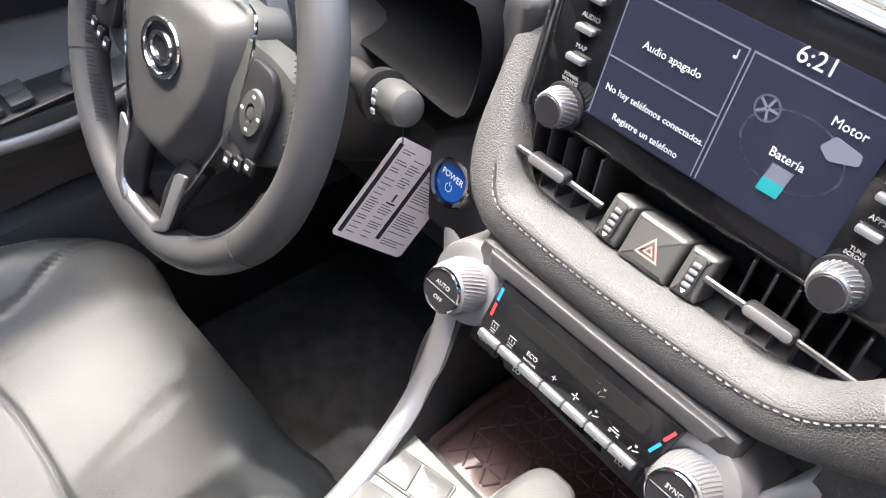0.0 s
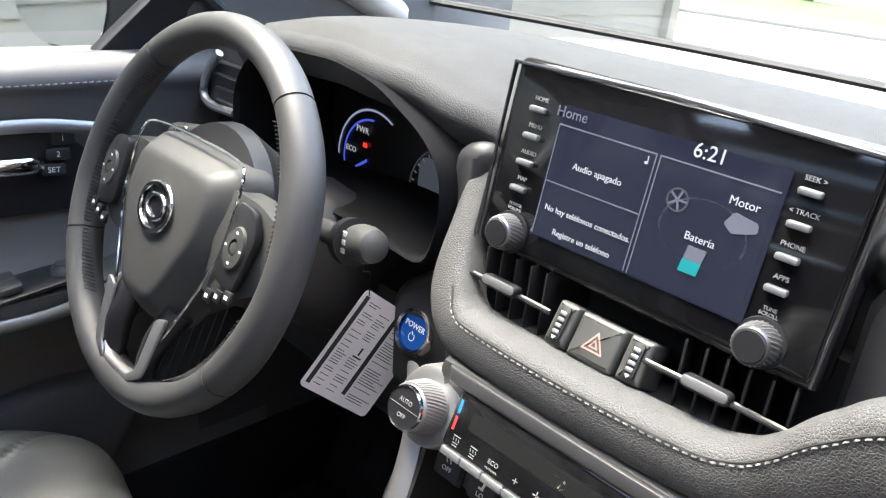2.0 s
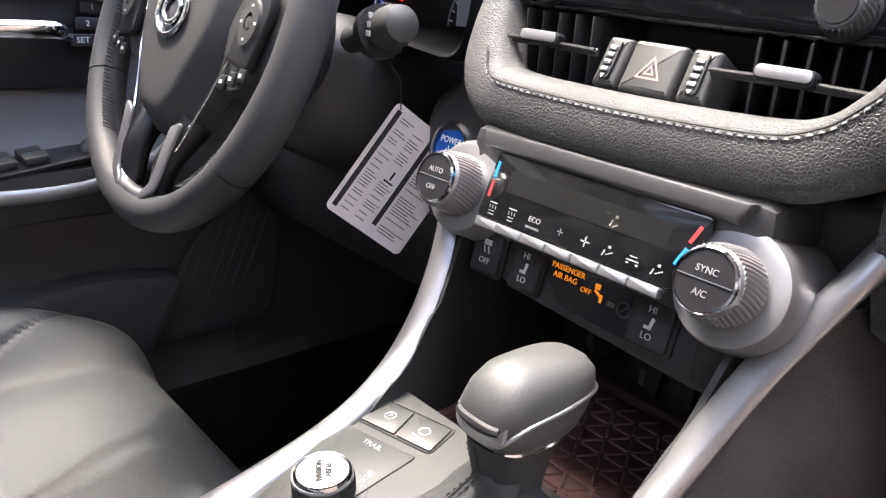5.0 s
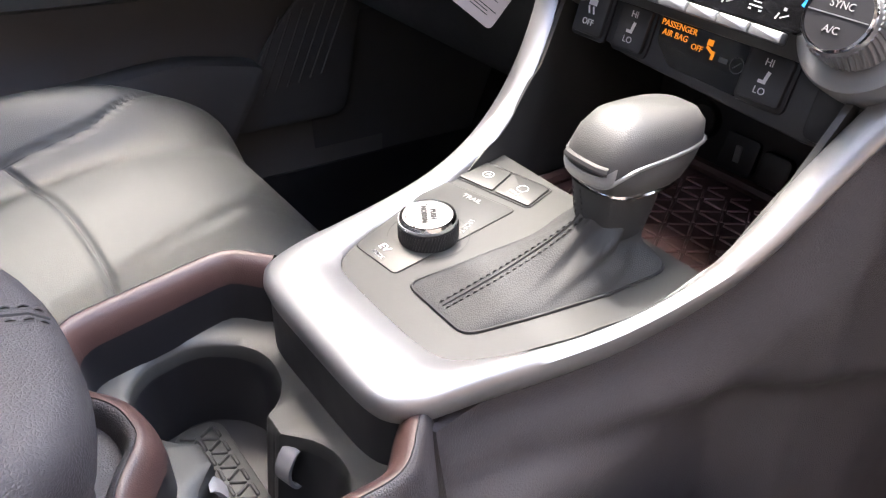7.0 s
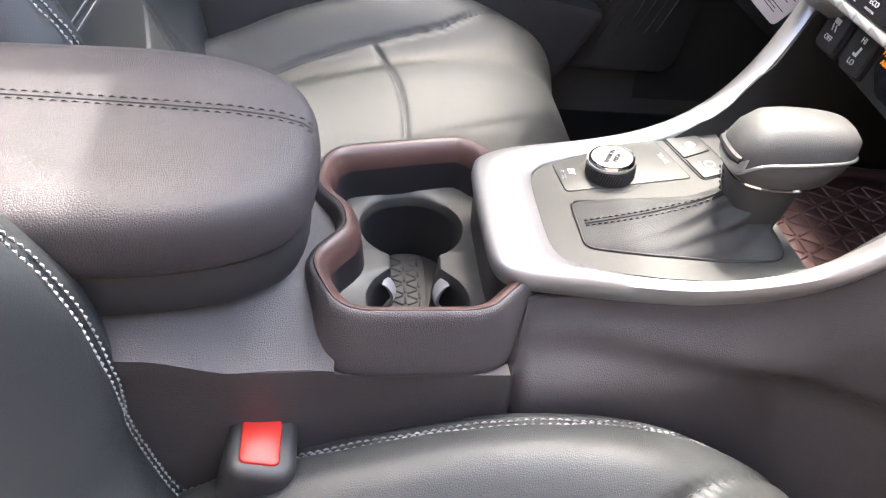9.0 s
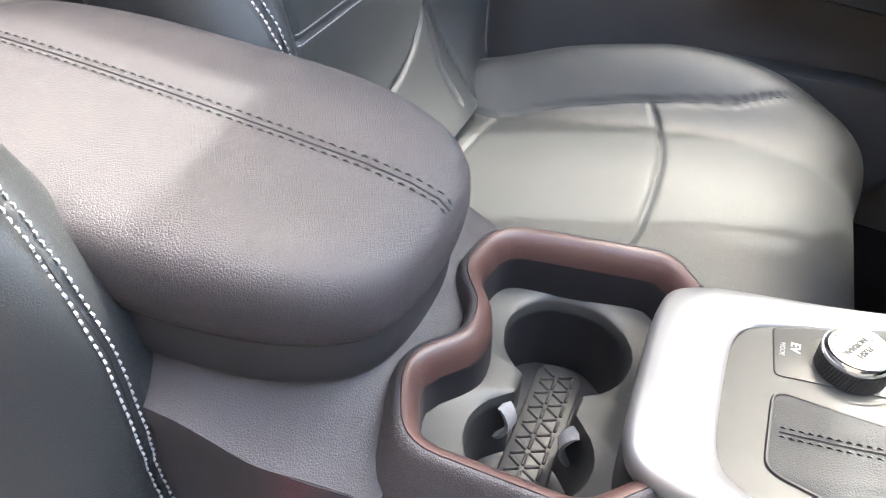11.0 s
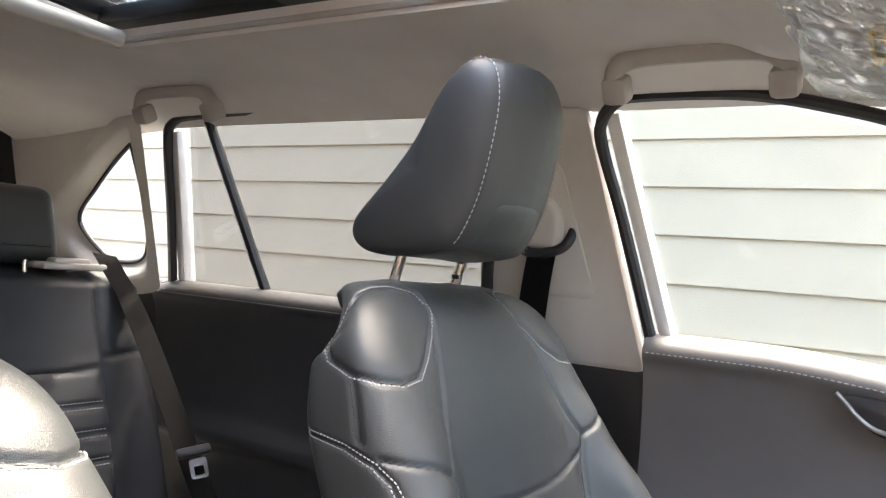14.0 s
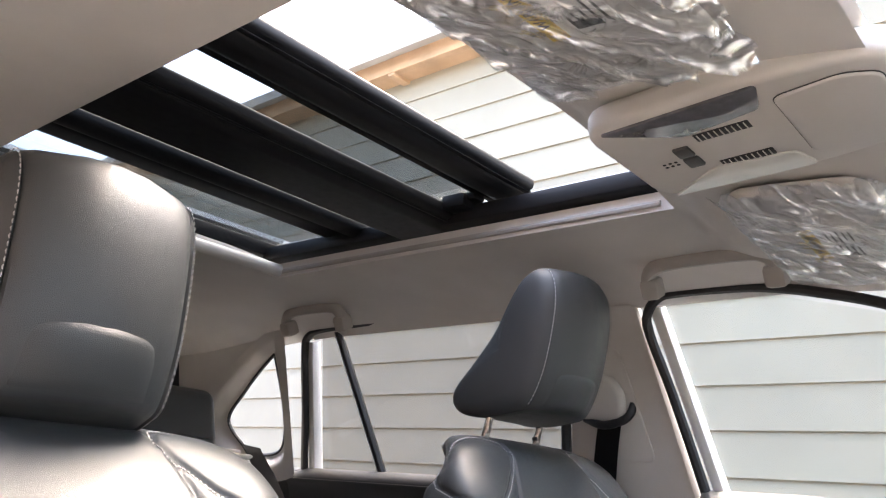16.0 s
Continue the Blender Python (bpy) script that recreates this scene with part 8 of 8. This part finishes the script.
mir = thing("door_mirror", (-0.95, 0.63, 0.78), "black door mirror with its glass", "door mirror")
MM = plane_at((-0.985, 0.625, 0.840), (0.28, -1, 0.02))
part("housing", Shape().prism(rounded_poly([(-0.125, 0.07), (0.115, 0.075), (0.125, 0.0), (0.09, -0.068), (-0.06, -0.075), (-0.12, -0.03)], 0.035), 0.10, MM @ Matrix.Translation((0, 0, -0.10)), 0.03, 4), PLASTIC, mir)
part("mirror_glass", Shape().prism(rounded_poly([(-0.108, 0.058), (0.098, 0.062), (0.106, 0.0), (0.075, -0.055), (-0.05, -0.062), (-0.103, -0.022)], 0.03), 0.002, MM @ Matrix.Translation((0, 0, 0.0005))), mat("mirror glass", (0.85, 0.87, 0.87), 0.02, metal=1.0, var=0.01, rvar=0.01), mir, "mirror glass")
part("mirror_foot", Shape().tube(curve_pts([(-0.87, 0.68, 0.80), (-0.80, 0.71, 0.805), (-0.735, 0.73, 0.83)], 5), 0.035, 12, 0.8), PLASTIC, mir)
part("mirror_sail", side_panel([(0.56, 0.825), (0.76, 0.825), (0.66, 0.93)], 0.02, 0.004, 0.01), PLASTIC_D, mir)

car = thing("parked_car", (-11.7, 25.0, -0.36), "black parked vehicle across the street", "parked car")
part("body", Shape().prism(rounded_poly([(-2.3, 0.35), (2.3, 0.35), (2.35, 0.9), (1.9, 1.05), (1.5, 1.75), (-1.9, 1.78), (-2.25, 1.1)], 0.2), 1.8, Matrix(((0.93, 0, 0.37, -11.7), (0.37, 0, -0.93, 26.0), (0, 1, 0, -0.36), (0, 0, 0, 1))), 0.08), DARK_CAR, car)
for a in (-1.45, 1.45):
    part("wheel", Shape().lathe([(0.0, -0.1), (0.36, -0.1), (0.37, 0.0), (0.34, 0.12), (0.2, 0.1), (0.0, 0.1)], Matrix.Translation((-11.7 + 0.93 * a + 0.0, 26.0 + 0.37 * a - 0.02, 0.0)) @ plane_at((0, 0, 0), (0.37, -0.93, 0)), 24), RUBBER_B, car)
house2 = thing("far_house", (4, 42, -0.36), "orange brick house across the street", "house")
part("wall", Shape().box((-9.0, 44, 1.6), (44, 6, 4.0), 0.0), BRICKISH, house2)
part("roof", Shape().prism([(-23, 0), (23, 0), (20, 2), (-20, 2)], 7.0, Matrix(((1, 0, 0, -9.0), (0, 0, -1, 47.5), (0, 1, 0, 3.6), (0, 0, 0, 1)))), WOOD, house2)

# ---- overhead console, visors, mirror ----
ohc = thing("overhead_console", (0, 0.24, 1.16), "greige overhead console with lamps and buttons", "overhead console")


ON = Vector((0.0, 0.06, -1)).normalized()
OM = plane_at((0.0, 0.245, 1.1745), ON, (0, 1, 0))
# in this frame y runs forward and x to the left seen from the front; pts take the car's x
def o2(x, y, d=0.0):
    return OM @ Matrix.Translation((-(x), (y - 0.245), d))


body_line = [(-x, y - 0.245) for x, y in rounded_poly([(-0.096, 0.118), (0.096, 0.118), (0.100, 0.30), (0.080, 0.395), (-0.080, 0.395), (-0.100, 0.30)], 0.035, 5)]
part("body", Shape().prism(body_line, 0.030, OM @ Matrix.Translation((0, 0, -0.018)), 0.010, 4), PILLAR, ohc)
for s in (1, -1):
    lens = [(-s * x, y - 0.245) for x, y in rounded_poly([(0.088, 0.135), (0.092, 0.285), (0.052, 0.275), (0.040, 0.20)], 0.008)]
    part("map_lamp", Shape().prism(lens, 0.004, OM @ Matrix.Translation((0, 0, 0.0105)), 0.0015), SMOKE if s > 0 else mat("pale lamp lens", (0.62, 0.62, 0.58), 0.15), ohc, "smoked map lamp lens" if s > 0 else "pale map lamp lens")
    for y in (0.205,):
        sl = part("mic_grille", Shape().box((0, 0, 0), (0.016, 0.052, 0.002), 0.001, o2(s * 0.034 - 0.006, 0.232, 0.0118)), RUBBER_B, ohc)
        for k in range(9):
            part("grille_rib", Shape().box((0, 0, 0), (0.014, 0.0007, 0.002), 0.0, o2(s * 0.034 - 0.006, 0.210 + 0.0055 * k, 0.013)), PILLAR, sl)
for k in range(2):
    part("roof_button", Shape().box((0, 0, 0), (0.022, 0.016, 0.006), 0.002, o2(0.008 - 0.026 * k, 0.186, 0.012)), PLASTIC_G, ohc, "dark sunroof button")
for k in range(6):
    part("speaker_hole", Shape().lathe([(0.0018, 0.0), (0.0018, 0.0006), (0, 0.0006)], o2(-0.010 - 0.007 * (k // 3), 0.158 + 0.006 * (k % 3), 0.0120), 10), RUBBER_B, ohc)
bx = [(-x, y - 0.245) for x, y in rounded_poly([(0.064, 0.288), (0.070, 0.345), (0.055, 0.372), (-0.055, 0.372), (-0.070, 0.345), (-0.064, 0.288)], 0.010)]
part("storage_door", Shape().prism(bx, 0.006, OM @ Matrix.Translation((0, 0, 0.0095)), 0.003, 3), PILLAR, ohc)
part("door_gap", Shape().tube([OM @ Vector((x, y, 0.0126)) for x, y in bx + bx[:1]], 0.0008, 5), BLACK_INK, ohc)

FILM = bpy.data.materials.new("clear plastic film")
FILM.use_nodes = True
N_, L_ = FILM.node_tree.nodes, FILM.node_tree.links
N_.remove(N_["Principled BSDF"])
tr_, gl_, mx_, fr_ = N_.new("ShaderNodeBsdfTransparent"), N_.new("ShaderNodeBsdfGlossy"), N_.new("ShaderNodeMixShader"), skin_gloss(FILM.node_tree)
gl_.inputs["Roughness"].default_value = 0.05
fr_.inputs[2].default_value = 0.38
L_.new(fr_.outputs[0], mx_.inputs[0])
L_.new(tr_.outputs[0], mx_.inputs[1])
L_.new(gl_.outputs[0], mx_.inputs[2])
df_, m2_ = N_.new("ShaderNodeBsdfTranslucent"), N_.new("ShaderNodeMixShader")
df_.inputs["Color"].default_value = (0.9, 0.9, 0.88, 1)
m2_.inputs[0].default_value = 0.10
L_.new(mx_.outputs[0], m2_.inputs[1])
L_.new(df_.outputs[0], m2_.inputs[2])
L_.new(m2_.outputs[0], N_["Material Output"].inputs["Surface"])


def visor(s, x0, x1, y0, y1, label):
    v = thing("sun_visor", (s * (x0 + x1) / 2, (y0 + y1) / 2, 1.17), label, "sun visor", "sun visors")
    xc, yc = s * (x0 + x1) / 2, (y0 + y1) / 2
    zc = roof_z(xc, yc)
    dzx = (roof_z(xc + 0.05, yc) - roof_z(xc - 0.05, yc)) / 0.1
    dzy = (roof_z(xc, yc + 0.03) - roof_z(xc, yc - 0.03)) / 0.06
    m = plane_at((xc, yc, zc - 0.014), (dzx, dzy, -1), (0, 1, 0))
    w, h = x1 - x0, y1 - y0
    b = part("board", Shape().prism(rounded(w, h, 0.03), 0.016, m @ Matrix.Translation((0, 0, -0.008)), 0.006, 3), HEADLINER, v)
    lab = part("warning_label", Shape().prism(rounded(0.105, 0.062, 0.003), 0.0006, m @ Matrix.Translation((0.01, 0.005, 0.0082))), mat("white label", (0.75, 0.75, 0.73), 0.5), b, "white warning label with black print")
    part("label_band", Shape().prism([(-0.052, 0), (0.052, 0), (0.052, 0.016), (-0.052, 0.016)], 0.0006, m @ Matrix.Translation((0.01, -0.025, 0.0086))), mat("yellow label band", (0.75, 0.48, 0.03), 0.5), lab, "yellow band")
    letters("WARNING", m @ Matrix.Translation((0.01, -0.017, 0.0094)) @ Matrix.Rotation(math.pi, 4, "Z"), 0.013, lab, BLACK_INK)
    pr_ = Shape()
    rr = random.Random(3)
    for k in range(5):
        for i in range(2):
            L = rr.uniform(0.026, 0.042)
            pr_.box((0, 0, 0), (L, 0.0022, 0.0003), 0, m @ Matrix.Translation((-0.012 + 0.048 * i, 0.003 + 0.0065 * k, 0.0091)))
    pr_.box((0, 0, 0), (0.012, 0.018, 0.0003), 0, m @ Matrix.Translation((0.048, 0.012, 0.0091)))
    part("label_print", pr_, BLACK_INK, lab, "rows of black print")

    def film(u, q):
        a, b2 = (u - 0.5) * (w + 0.025), (q - 0.5) * (h + 0.025)
        d, e = 0.8 * a + 0.6 * b2, 0.8 * b2 - 0.6 * a
        fold = lambda f, g, k: 1 - 2 * abs(noise.noise(Vector((d * f + k, e * g + s * 3.0, k))))
        n = 0.009 * abs(fold(5, 30, 1.0)) ** 6 + 0.006 * abs(fold(11, 62, 4.0)) ** 6 + 0.002 * abs(fold(40, 14, 8.0)) ** 5 + 0.004 * noise.noise(Vector((a * 9, b2 * 12, s * 2.0)))
        edge = max(abs(u - 0.5), abs(q - 0.5)) * 2
        return m @ Vector((a + n * 0.6 + 0.004 * math.sin(b2 * 120), b2 + n * 0.6 + 0.004 * math.sin(a * 90), 0.0125 + abs(n) * 0.9 - 0.012 * smooth(0.85, 1.0, edge)))

    part("wrapper", Shape().grid(film, 190, 120), FILM, v, "crinkled clear plastic wrapper", tidy=False, sharp=40)


visor(-1, 0.165, 0.47, 0.155, 0.31, "greige sun visor still wrapped in clear plastic film")
visor(1, 0.15, 0.46, 0.13, 0.29, "greige sun visor still wrapped in clear plastic film")
rv = thing("rear_view_mirror", (0, 0.42, 1.12), "black rear view mirror below the overhead console", "rear view mirror")
rm = plane_at((0.02, 0.375, 1.105), (0.25, -1, -0.1))
part("housing", Shape().prism(rounded(0.24, 0.065, 0.025), 0.035, rm @ Matrix.Translation((0, 0, -0.035)), 0.010, 4), PLASTIC_D, rv)
part("mirror_glass", Shape().prism(rounded(0.225, 0.054, 0.022), 0.001, rm @ Matrix.Translation((0, 0, 0.0))), mat("inner mirror glass", (0.7, 0.72, 0.72), 0.03, metal=1.0, var=0.01, rvar=0.01), rv)
part("stem", Shape().tube([(0.02, 0.40, 1.11), (0.02, 0.44, 1.13)], 0.012, 10), PLASTIC_D, rv)
